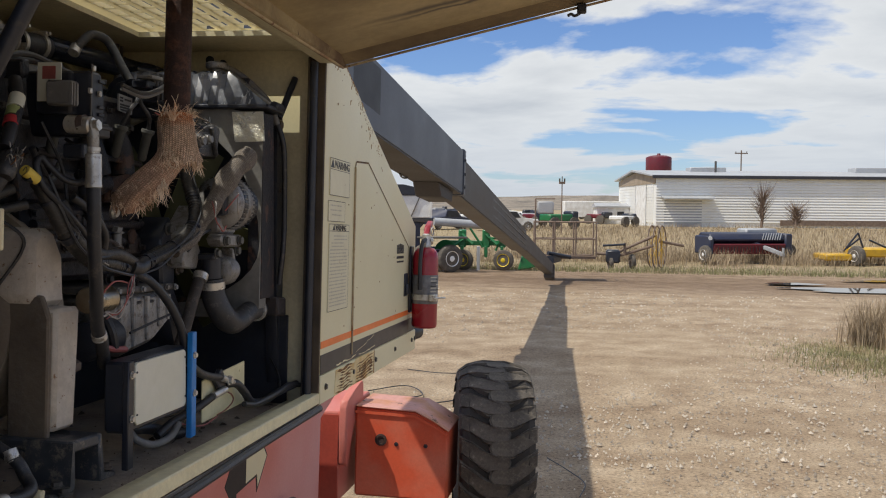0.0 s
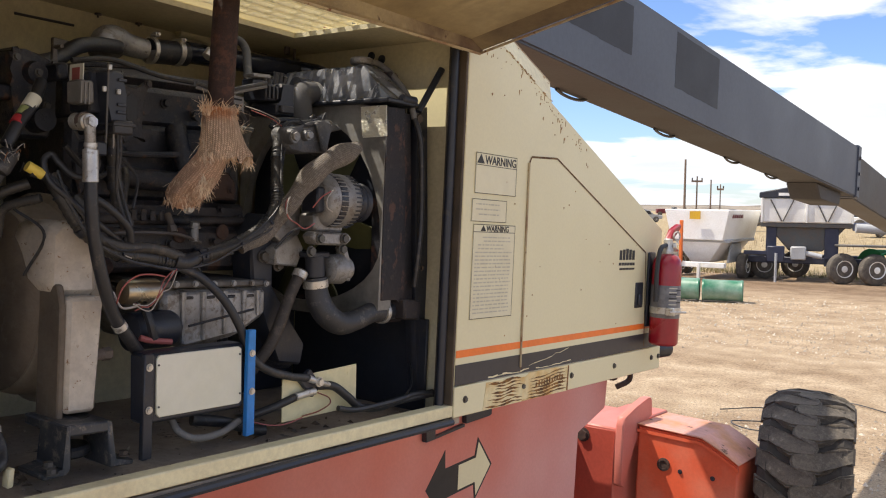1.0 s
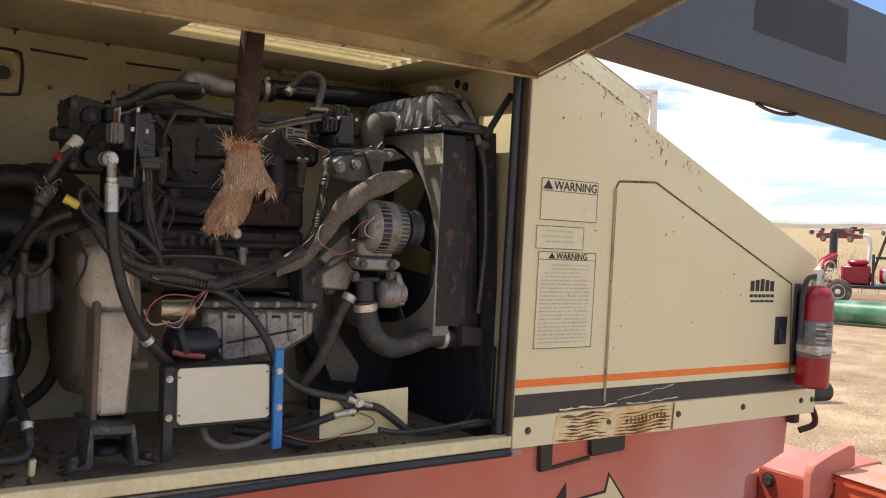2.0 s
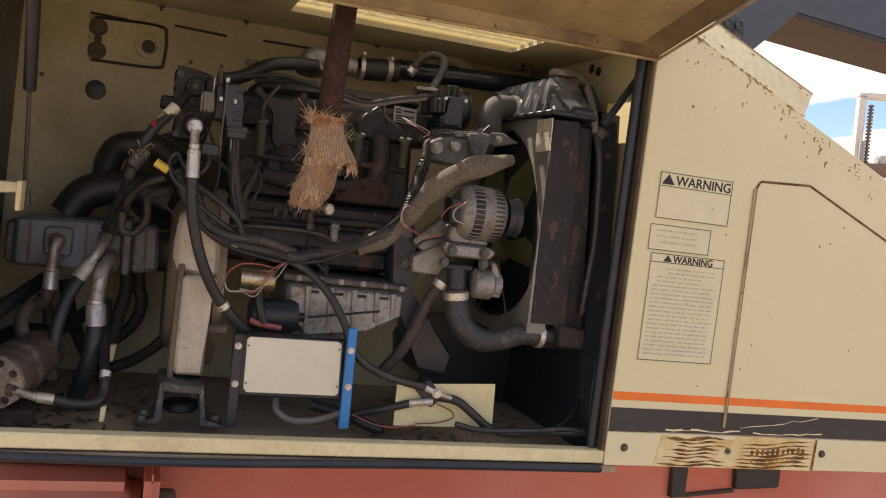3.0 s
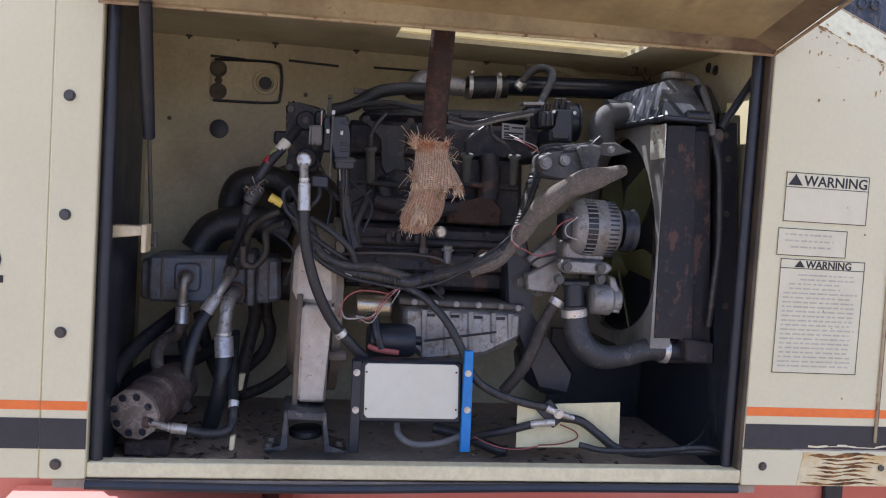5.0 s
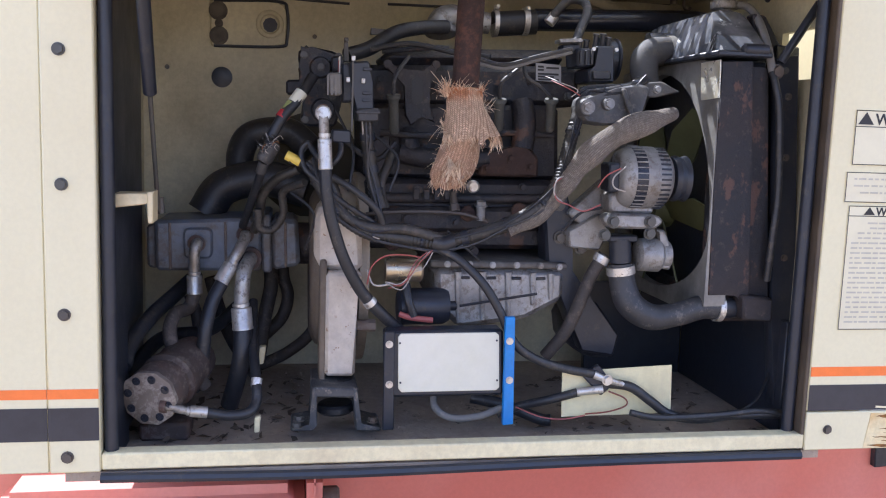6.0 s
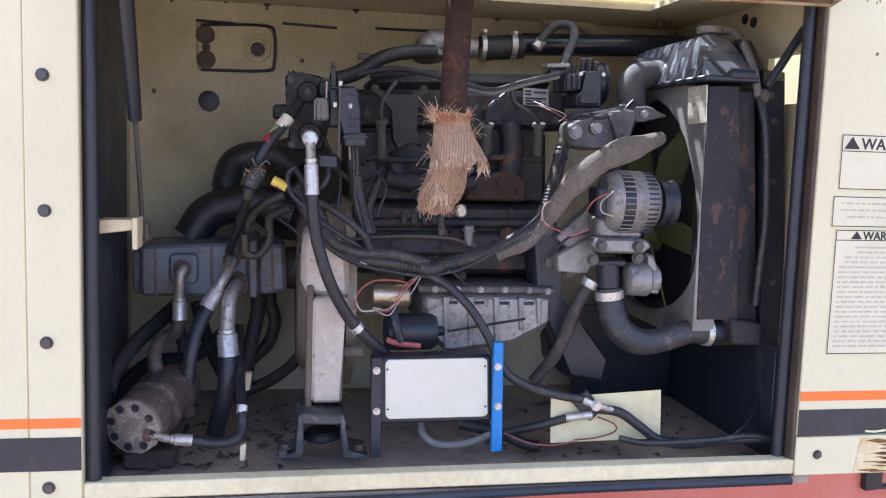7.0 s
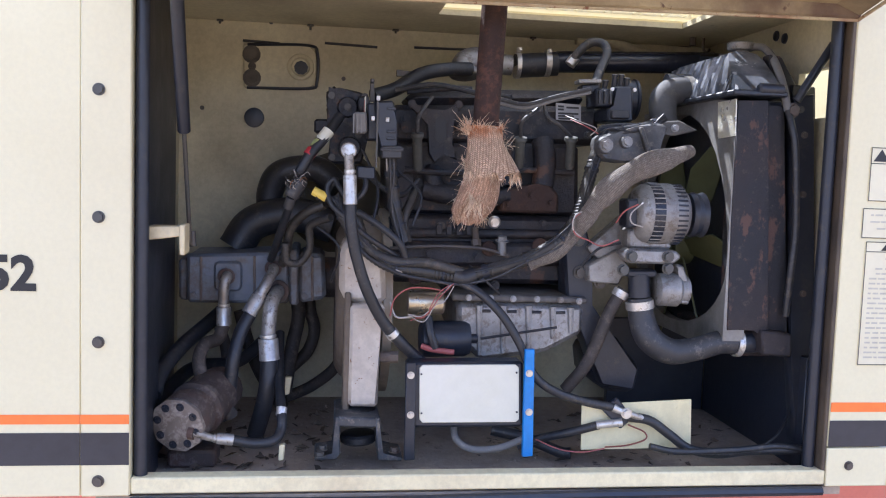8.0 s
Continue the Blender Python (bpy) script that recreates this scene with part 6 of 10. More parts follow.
part("intake_head", join(tube([(-0.570, -0.615, 2.324), (-0.570, -0.667, 2.327), (-0.560, -0.708, 2.334), (-0.548, -0.738, 2.322), (-0.542, -0.746, 2.300)], lambda t: 0.026 + 0.008 * t, 18, 6), rod((-0.540, -0.742, 2.302), (-0.536, -0.742, 2.286), 0.040, seg=24, bev=0.003)), ALU, engine, "pale aluminium intake elbow")
part("intake_tube", tube([(-0.500, -0.734, 2.301), (-0.470, -0.798, 2.293), (-0.450, -0.862, 2.276), (-0.430, -0.924, 2.236), (-0.400, -0.979, 2.215)], 0.017, 12, 7), BLACK, engine, "black intake tube")
part("tube_bracket", prism([(-0.921, 2.284), (-0.866, 2.281), (-0.866, 2.268), (-0.921, 2.269)], "x", -0.46, -0.448, 0.001), STEEL, engine)
part("breather_hose", tube([(-0.500, -0.475, 2.331), (-0.490, -0.460, 2.356), (-0.480, -0.434, 2.379), (-0.460, -0.407, 2.374), (-0.440, -0.403, 2.348), (-0.400, -0.431, 2.301), (-0.360, -0.458, 2.256)], 0.011, 12, 7), DARK_CABLE, engine, "dark grey breather hose")
part("hose_clamp", rod((-0.500, -0.480, 2.324), (-0.500, -0.466, 2.343), 0.014, seg=14), ZINC, engine)
part("white_cap", lathe([(0.014, 0), (0.0145, 0.006), (0.010, 0.012)], (-0.255, -0.706, 1.934), (1, 0, -0.1), 18), ZINC, engine, "pale cap")
part("oil_sender", join(rod((-0.255, -0.686, 1.887), (-0.255, -0.685, 1.859), 0.010, seg=12), bolt((-0.255, -0.686, 1.890), (0.2, 0, 1), 0.011, 0.012)), ALU, engine)

# exhaust pipe with frayed wrap
PIPE_TOP, PIPE_LOW = (-0.088, -0.752, 2.45), (-0.082, -0.766, 2.118)
pipe = thing("exhaust_pipe", PIPE_LOW, "rusted exhaust pipe hanging from the roof, its woven wrap frayed", "exhaust pipe")
part("pipe", rod(PIPE_TOP, PIPE_LOW, 0.0265, seg=24), EXHAUST, pipe, "dark rusted steel pipe")


def cloth(line, radius, seg, ragged=0.0, seed=1.0, v0=0.0):
    """A loose woven sock round a line, open at both ends; ragged lengthens some threads of its lower edge."""
    bm = bmesh.new()
    uv = bm.loops.layers.uv.new("cloth")
    rings, far = [], [v0]
    for p, q in zip(line, line[1:]):
        far.append(far[-1] + (q - p).length)
    for i, p in enumerate(line):
        t = i / (len(line) - 1)
        ring = []
        for k in range(seg):
            a = 2 * math.pi * k / seg
            fold = 1 + 0.10 * noise.noise(Vector((math.cos(a) * 2.2 + seed, math.sin(a) * 2.2, t * 2.5))) + 0.06 * math.sin(a * 5 + t * 4 + seed) * t
            drop = ragged * max(0.0, t - 0.75) * 4 * noise.noise(Vector((math.cos(a) * 4, math.sin(a) * 4, seed)))
            r = radius(t, a) * fold
            ring.append(bm.verts.new(p + Vector((math.cos(a) * r, math.sin(a) * r, drop))))
        rings.append(ring)
    for i, (a, b) in enumerate(zip(rings, rings[1:])):
        for k in range(seg):
            f = bm.faces.new((a[k], a[(k + 1) % seg], b[(k + 1) % seg], b[k]))
            for lo, c in zip(f.loops, ((k, far[i]), (k + 1, far[i]), (k + 1, far[i + 1]), (k, far[i + 1]))):
                lo[uv].uv = (c[0] / seg, c[1])
    return bm


def flare(t, a):
    """Tight round the pipe, with one flap standing off towards +y."""
    out = math.exp(-((a - 1.35) / 0.50) ** 2)
    return 0.0315 + 0.007 * math.sin(math.pi * t * 0.8) + 0.044 * out * max(0.0, t - 0.42) / 0.58


wrap_line = spline([(-0.082, -0.766, 2.137), (-0.082, -0.764, 2.107), (-0.082, -0.763, 2.073), (-0.083, -0.765, 2.036)], 14)
core_line = spline([(-0.086, -0.764, 2.075), (-0.100, -0.764, 2.040), (-0.128, -0.767, 2.006), (-0.160, -0.773, 1.972), (-0.188, -0.778, 1.938)], 12)
wrap = part("frayed_wrap", cloth(wrap_line, flare, 80, 0.020, 1.0), WRAP, pipe, "frayed rust-stained woven heat wrap", sharp=60)
INNER = woven("scorched_heat_wrap", (0.68, 0.46, 0.34), (0.32, 0.19, 0.125), 40, 230, relief=0.002)


def lump(t, a):
    """Loose and wide two thirds down, drawn in at the end."""
    return 0.030 + 0.014 * math.sin(math.pi * min(1.0, t * 0.72)) ** 2 - 0.016 * max(0.0, t - 0.82) / 0.18 + 0.003 * math.sin(3 * a + 6 * t)


under = part("inner_wrap", cloth(core_line, lump, 72, 0.024, 4.0, 0.09), INNER, pipe, "crumpled lower end of the heat wrap", sharp=60)
part("wrap_filling", lathe([(0.010, 0), (0.022, 0.010), (0.029, 0.03), (0.022, 0.05)], (-0.186, -0.778, 1.932), (0.35, 0.05, 1), 16), BRAID, under)
THREAD = surface("straw_thread", (0.82, 0.69, 0.53), 0.8, second=(0.50, 0.25, 0.13), amount=1.0, scale=30, bump=0, grain=0.25)


def strands(where, count, length, spread, seed):
    """Loose threads: thin three-sided curls."""
    rn = random.Random(seed)
    bits = bmesh.new()
    for _ in range(count):
        p = where(rn)
        d = (spread(rn)).normalized()
        curl = Vector((rn.uniform(-1, 1), rn.uniform(-1, 1), rn.uniform(-1.2, 0.4))) * 0.6
        ln_ = length * rn.uniform(0.4, 1.3)
        rad = rn.uniform(0.0004, 0.0013)
        prev = None
        for k in range(6):
            t = k / 5
            c = p + d * ln_ * t + curl * ln_ * t * t
            ring = [bits.verts.new(c + Vector((math.cos(a), math.sin(a), 0.3 * math.sin(a))) * rad * (1 - 0.6 * t)) for a in (0, 2.1, 4.2)]
            if prev:
                for j in range(3):
                    bits.faces.new((prev[j], prev[(j + 1) % 3], ring[(j + 1) % 3], ring[j]))
            prev = ring
    return bits


def around(line, lo, hi, r):
    def pick(rn):
        c = line[int((lo + (hi - lo) * rn.random()) * (len(line) - 1))]
        a = rn.uniform(-0.75 * math.pi, 0.75 * math.pi)
        return c + Vector((math.cos(a) * r, math.sin(a) * r, rn.uniform(-0.004, 0.004)))
    return pick


def tuft(q, s=0.006):
    return lambda rn: Vector(q) + Vector((rn.uniform(-s, s), rn.uniform(-s, s), rn.uniform(-s, s)))


V = Vector
part("loose_threads", strands(around(wrap_line, 0.12, 0.95, 0.036), 90, 0.016, lambda rn: V((rn.uniform(-0.6, 1.0), rn.uniform(-1.0, 1.0), rn.uniform(-0.9, 0.9))), 21), THREAD, wrap)
part("loose_threads", strands(around(core_line, 0.30, 0.95, 0.038), 90, 0.018, lambda rn: V((rn.uniform(-0.6, 1.0), rn.uniform(-1.0, 1.0), rn.uniform(-1.2, 0.6))), 22), THREAD, under)
part("loose_threads", strands(around(wrap_line, 0, 0.10, 0.036), 120, 0.022, lambda rn: V((rn.uniform(-0.2, 0.8), rn.uniform(-0.8, 0.8), rn.uniform(-0.1, 1.4))), 3), THREAD, wrap)
part("loose_threads", strands(tuft((-0.072, -0.803, 2.122), 0.006), 40, 0.030, lambda rn: V((rn.uniform(-0.2, 0.4), rn.uniform(-1.0, 0.1), rn.uniform(0.1, 1.3))), 4), THREAD, wrap)
part("loose_threads", strands(tuft((-0.070, -0.727, 2.099), 0.010), 34, 0.018, lambda rn: V((rn.uniform(-0.2, 0.6), rn.uniform(0.2, 1.0), rn.uniform(-0.4, 0.9))), 5), THREAD, wrap)
part("loose_threads", strands(tuft((-0.075, -0.802, 2.056), 0.009), 30, 0.020, lambda rn: V((rn.uniform(-0.2, 0.5), rn.uniform(-1.2, -0.2), rn.uniform(-0.5, 0.7))), 6), THREAD, wrap)
part("loose_threads", strands(tuft((-0.062, -0.706, 2.040), 0.008), 60, 0.014, lambda rn: V((rn.uniform(-0.2, 0.4), rn.uniform(-0.1, 0.6), rn.uniform(-1.5, -0.4))), 7), THREAD, wrap)
part("loose_threads", strands(around(wrap_line, 0.92, 1.0, 0.036), 110, 0.014, lambda rn: V((rn.uniform(0.0, 0.5), rn.uniform(-0.6, 0.6), rn.uniform(-1.4, -0.3))), 8), THREAD, wrap)
part("loose_threads", strands(tuft((-0.108, -0.778, 1.992), 0.014), 90, 0.022, lambda rn: V((rn.uniform(-0.1, 0.5), rn.uniform(-0.6, 0.5), rn.uniform(-1.6, -0.6))), 9), THREAD, under)
part("loose_threads", strands(around(core_line, 0.72, 1.0, 0.034), 170, 0.013, lambda rn: V((rn.uniform(-0.1, 0.7), rn.uniform(-0.8, 0.6), rn.uniform(-1.6, -0.1))), 10), THREAD, under)
part("loose_threads", strands(around(core_line, 0.40, 0.85, 0.040), 90, 0.012, lambda rn: V((rn.uniform(-0.1, 0.8), rn.uniform(-1.2, 0.6), rn.uniform(-1.0, 0.5))), 11), THREAD, under)

# radiator
radi = thing("radiator", (-0.38, -0.14, 1.66), "dark rust-streaked radiator with a scuffed black top tank", "radiator")
part("core", box(-0.66, -0.165, 1.70, -0.16, -0.085, 2.225, 0.003), SEAL, radi, "dark radiator core")
part("side_plate", join(prism([(-0.213, 2.217), (-0.143, 2.221), (-0.126, 1.960), (-0.108, 1.690), (-0.128, 1.690), (-0.134, 1.714), (-0.142, 1.720), (-0.206, 1.718), (-0.211, 1.947)], "x", -0.150, -0.110, 0.002), prism([(-0.141, 2.213), (-0.096, 2.212), (-0.050, 1.668), (-0.105, 1.664)], "x", -0.160, -0.128, 0.003)), RAD, radi, "dark side plate streaked with rust")
part("bottom_tank", join(box(-0.66, -0.185, 1.655, -0.13, -0.075, 1.715, 0.012), prism([(-0.135, 1.721), (-0.064, 1.715), (-0.061, 1.662), (-0.131, 1.667)], "x", -0.14, -0.09, 0.005)), RAD, radi, "dark bottom tank")
part("outlet", rod((-0.140, -0.161, 1.684), (-0.140, -0.112, 1.687), 0.023, seg=18), SEAL, radi)


def tank():
    """A pressed tank: leaning ribbed side, a near end that slopes back, a narrow rounded top."""
    bm = bmesh.new()
    rings = []
    xs, rib = [-0.560, -0.552], [0.004, 0.0]
    for i in range(8):
        x = -0.540 + 0.0415 * i
        xs += [x, x + 0.006, x + 0.019, x + 0.025]
        rib += [0.0, 0.006, 0.006, 0.0]
    xs += [-0.160, -0.110, -0.100]
    rib += [0.0, 0.0, 0.004]
    for x, k in zip(xs, rib):
        def back(z):
            return min(x, -0.100 - 1.32 * (z - 2.2385))
        prof = ((-0.222 + k, 2.2385), (-0.219 + k, 2.250), (-0.196 + k, 2.318), (-0.188, 2.332 - k), (-0.172, 2.338 - k), (-0.140, 2.340 - k), (-0.120, 2.334 - k), (-0.113, 2.318), (-0.113, 2.2385))
        rings.append([bm.verts.new((back(z), y, z)) for y, z in prof])
    for p, q in zip(rings, rings[1:]):
        for k in range(9):
            bm.faces.new((p[k], p[(k + 1) % 9], q[(k + 1) % 9], q[k]))
    bm.faces.new(rings[0])
    bm.faces.new(rings[-1][::-1])
    bmesh.ops.remove_doubles(bm, verts=bm.verts[:], dist=0.0004)
    bmesh.ops.dissolve_degenerate(bm, edges=bm.edges[:], dist=0.0002)
    return bm


part("top_tank", tank(), TANK, radi, "scuffed shiny black top tank, reflected sky painted in pale", sharp=25)
part("tank_flange", join(box(-0.565, -0.232, 2.2265, -0.092, -0.108, 2.2380, 0.003), rod((-0.100, -0.175, 2.242), (-0.100, -0.116, 2.242), 0.0125, seg=12, bev=0.004)), SEAL, radi)
part("inlet", rod((-0.40, -0.195, 2.278), (-0.40, -0.262, 2.276), 0.026, seg=18), TANK, radi)
part("end_bracket", prism([(-0.102, 2.332), (-0.072, 2.328), (-0.032, 2.267), (-0.037, 2.216), (-0.089, 2.222)], "x", -0.235, -0.2, 0.004), RAD, radi, "dark bracket beside the tank")
part("filler_cap", lathe([(0.018, 0.0), (0.018, 0.026), (0.030, 0.027), (0.032, 0.030), (0.032, 0.042), (0.029, 0.045), (0.010, 0.046)], (-0.284, -0.130, 2.322), (0, 0, 1), 10), ALU, radi, "dull metal filler cap")
SHROUD = surface("worn_grey_shroud", (0.29, 0.285, 0.27), 0.42, metal=0.25, second=(0.10, 0.095, 0.09), amount=0.8, scale=9, fine=90, bump=0.12, spots=(0.11, 0.07, 0.05), spot_cut=0.66, spot_scale=16)
RING = [(-0.412 + (0.297 if math.cos(a) > 0 else 0.245) * math.cos(a), 1.860 + (0.346 if math.sin(a) > 0 else 0.165) * math.sin(a)) for a in [math.pi * k / 16 for k in range(33)]]


def shroud_plate():
    """A square plate with a round hole, standing across the bay."""
    bm = bmesh.new()
    inner = [bm.verts.new((x, -0.214, z)) for x, z in RING[:32]]
    outer = []
    for x, z in RING[:32]:
        dx, dz = x + 0.412, z - 1.860
        k = min([abs(((0.2995 if dx > 0 else 0.255)) / dx) if abs(dx) > 1e-6 else 9, abs(((0.366 if dz > 0 else 0.195)) / dz) if abs(dz) > 1e-6 else 9])
        outer.append(bm.verts.new((-0.412 + dx * k, -0.214, 1.860 + dz * k)))
    lip = [bm.verts.new((v.co.x, -0.190, v.co.z)) for v in inner]
    rim = [bm.verts.new((v.co.x, -0.165, v.co.z)) for v in outer]
    for i in range(32):
        j = (i + 1) % 32
        bm.faces.new((inner[i], inner[j], outer[j], outer[i]))
        bm.faces.new((inner[i], lip[i], lip[j], inner[j]))
        bm.faces.new((outer[i], outer[j], rim[j], rim[i]))
    return bm


part("fan_shroud", shroud_plate(), SHROUD, radi, "dark fan shroud with a round opening")
part("foil_tag", prism([(-0.200, 2.219), (-0.112, 2.220), (-0.106, 2.141), (-0.150, 2.139), (-0.190, 2.138)], "y", -0.2172, -0.2150, 0), CHROME, radi, "crumpled bright foil tag")
# One black hose in two tubes; the grey upper one stands for sunlight.
part("sunlit_hose_top", tube([(-0.270, -0.117, 2.358), (-0.250, -0.091, 2.352), (-0.200, -0.090, 2.317), (-0.140, -0.098, 2.258), (-0.117, -0.094, 2.200)], 0.0088, 10, 8), GREY_CABLE, radi, "dusty upper overflow hose, greyed for the sun patch on it")
part("hose_tail", tube([(-0.117, -0.094, 2.200), (-0.105, -0.089, 2.165), (-0.100, -0.080, 2.110), (-0.100, -0.068, 1.952), (-0.100, -0.072, 1.853), (-0.110, -0.072, 1.751)], 0.0080, 10, 8), BLACK, radi, "black end of the overflow hose")
part("stay", rod((-0.120, -0.075, 2.222), (-0.098, -0.010, 2.345), 0.0095, seg=10), SEAL, radi, "black diagonal stay")
part("stay_bolt", bolt((-0.118, -0.084, 2.201), (1, 0, 0), 0.012, 0.012), STEEL, radi)
part("seal_board", prism([(-0.048, 2.266), (0.009, 2.263), (0.052, 1.698), (-0.007, 1.697)], "x", -0.23, -0.19, 0.003), SEAL, lift, "black foam board")
part("baffle", prism([(-0.078, 2.232), (-0.031, 2.240), (0.008, 1.712), (0.012, 1.460), (-0.020, 1.460), (-0.046, 1.690)], "x", -0.16, -0.125, 0.002), SEAL, lift, "dark baffle")
for y, z in ((-0.060, 2.205), (-0.048, 2.150), (-0.042, 2.02), (-0.026, 1.80)):
    part("baffle_bolt", bolt((-0.125, y, z), (1, 0, 0), 0.006, 0.006), STEEL, lift)
part("lower_shield", box(-0.62, -0.02, 1.403, -0.10, -0.010, 1.66, 0.002), SEAL, lift, "black shield")
part("lower_shield", box(-0.64, -0.30, 1.403, -0.62, -0.02, 1.66, 0.002), SEAL, lift, "black shield")

# hydraulic pump pair
hp = thing("hydraulic_pump", (-0.45, -1.28, 1.70), "grimy blue-grey hydraulic piston pump", "hydraulic pump")
part("body", join(
    prism([(-1.399, 1.833), (-1.165, 1.842), (-1.162, 1.720), (-1.398, 1.719)], "x", -0.58, -0.39, 0.008),
    prism([(-1.421, 1.819), (-1.398, 1.823), (-1.397, 1.719), (-1.420, 1.723)], "x", -0.55, -0.42, 0.006)), PUMP, hp, "blue-grey cast pump body")
part("end_body", prism([(-1.144, 1.841), (-1.083, 1.839), (-1.076, 1.732), (-1.142, 1.721)], "x", -0.58, -0.395, 0.010), PUMP, hp)
part("flange", prism([(-1.165, 1.851), (-1.144, 1.851), (-1.141, 1.718), (-1.162, 1.718)], "x", -0.60, -0.38, 0.005), PUMP, hp)
for a, b in (((-0.389, -1.366, 1.828), (-0.389, -1.365, 1.724)), ((-0.389, -1.245, 1.832), (-0.389, -1.243, 1.725)), ((-0.394, -1.112, 1.833), (-0.394, -1.109, 1.729))):
    part("seam", rod(a, b, 0.003, seg=6), PUMP_IRON, hp)
part("port_plate", prism([(-1.329, 1.818), (-1.280, 1.819), (-1.272, 1.812), (-1.272, 1.758), (-1.279, 1.749), (-1.328, 1.749), (-1.335, 1.756), (-1.336, 1.810)], "x", -0.40, -0.378, 0.005), PUMP, hp)
part("coupling", rod((-0.480, -1.101, 1.775), (-0.480, -1.032, 1.774), 0.05, seg=24), BLOCK, hp)
for p in ((-0.389, -1.382, 1.812), (-0.389, -1.381, 1.738), (-0.394, -1.128, 1.822), (-0.394, -1.126, 1.739)):
    part("bolt", bolt(p, (1, 0, 0), 0.0065, 0.008), PUMP, hp)

BROWN_IRON = surface("dark_rusty_iron", (0.07, 0.052, 0.045), 0.75, second=(0.12, 0.055, 0.035), amount=0.8, scale=9, bump=0.4, dust=(0.15, 0.12, 0.10), dust_cut=0.54)
gp = thing("gear_pump", (-0.2, -1.35, 1.402), "dusty brown gear pump with a bolted round flange", "gear pump")
G0 = Vector((-0.104, -1.367, 1.515))
GW = Vector((-0.9, 0.28, 0.12)).normalized()
part("body", join(lathe([(0.052, 0), (0.056, 0.006), (0.056, 0.05), (0.048, 0.055), (0.050, 0.07), (0.060, 0.075), (0.060, 0.09), (0.052, 0.095), (0.058, 0.15), (0.050, 0.21), (0.040, 0.215)], G0, GW, 16), box(-0.24, -1.40, 1.403, -0.16, -1.30, 1.44, 0.006)), BROWN_IRON, gp, "dark rusty brown iron body")
part("flange", lathe([(0.055, 0.004), (0.057, 0.0), (0.057, -0.010), (0.054, -0.012), (0.01, -0.012)], G0, GW, 10), surface("dusty_tan_cover", (0.175, 0.145, 0.122), 0.85, second=(0.16, 0.12, 0.095), amount=0.8, scale=14, bump=0.25, dust=(0.33, 0.29, 0.25), dust_cut=0.52), gp, "dusty eight-sided cover")
side_a = GW.orthogonal().normalized()
side_b = GW.cross(side_a)
for k in range(8):
    a = 2 * math.pi * k / 8 + 0.2
    part("bolt", join(rod(G0 + (side_a * math.cos(a) + side_b * math.sin(a)) * 0.042 - GW * 0.0115, G0 + (side_a * math.cos(a) + side_b * math.sin(a)) * 0.042 - GW * 0.0128, 0.0085, seg=14), bolt(G0 + (side_a * math.cos(a) + side_b * math.sin(a)) * 0.042 - GW * 0.0128, -GW, 0.0045, 0.004)), SEAL, gp)


# hoses
ELBOW = surface("dull_steel_elbow", (0.42, 0.405, 0.38), 0.40, metal=0.5, second=(0.20, 0.175, 0.15), amount=0.9, scale=22, bump=0.15, dust=(0.12, 0.10, 0.085), dust_cut=0.54)
BROWN_HOSE = surface("dusty_brown_rubber", (0.075, 0.062, 0.054), 0.7, second=(0.04, 0.034, 0.03), amount=0.8, scale=12, bump=0.2, dust=(0.15, 0.12, 0.10), dust_cut=0.54)


def ferrule(a, b, r):
    """A pressed steel sleeve, faintly fluted, with a groove and a narrower collar at its first end."""
    d = (Vector(b) - Vector(a)).length
    prof = [(r * 0.78, 0.0), (r * 0.84, 0.001), (r * 0.84, d * 0.10), (r * 0.74, d * 0.11), (r * 0.74, d * 0.15), (r * 0.97, d * 0.17), (r, d * 0.20), (r, d * 0.90), (r * 1.03, d * 0.92), (r * 1.03, d * 0.985), (r * 0.90, d)]
    return lathe(prof, a, Vector(b) - Vector(a), 14)


def hose(pts, r, label="black hydraulic hose", crimp=None, elbow=None, mat=BLACK, wave=0.0):
    h = thing("hydraulic_hose" if not wave else "wiring_loom", pts[-1], label, "hose" if not wave else "wiring loom", "engine bay hoses")
    part("hose", tube(pts, r, 12, 8, wave=wave), mat, h)
    for a, b in crimp or ():
        part("crimp", ferrule(a, b, r * 1.12), ZINC, h, "zinc crimp fitting")
    if elbow:
        part("elbow", tube(elbow, r * 0.80, 12, 6), ELBOW, h, "dull steel elbow")
        part("nut", rod(elbow[0], Vector(elbow[0]) + (Vector(elbow[1]) - Vector(elbow[0])).normalized() * 0.012, r * 1.3, seg=14), BROWN_IRON, h)
    return h


hose([(-0.340, -1.307, 1.677), (-0.330, -1.319, 1.647), (-0.300, -1.344, 1.639), (-0.270, -1.352, 1.607), (-0.240, -1.335, 1.564), (-0.220, -1.299, 1.538), (-0.240, -1.277, 1.495)], 0.0150, "dusty brown hose from the blue pump", [((-0.340, -1.308, 1.726), (-0.340, -1.307, 1.677))], [(-0.375, -1.307, 1.784), (-0.345, -1.302, 1.787), (-0.335, -1.307, 1.769), (-0.340, -1.308, 1.723)], mat=BROWN_HOSE)
hose([(-0.290, -1.242, 1.716), (-0.270, -1.264, 1.671), (-0.250, -1.277, 1.612), (-0.250, -1.284, 1.536), (-0.270, -1.304, 1.480)], 0.015, "thick black hose under the pump", [((-0.300, -1.222, 1.756), (-0.285, -1.248, 1.712))], [(-0.380, -1.201, 1.805), (-0.340, -1.198, 1.806), (-0.310, -1.208, 1.783), (-0.300, -1.225, 1.753)])
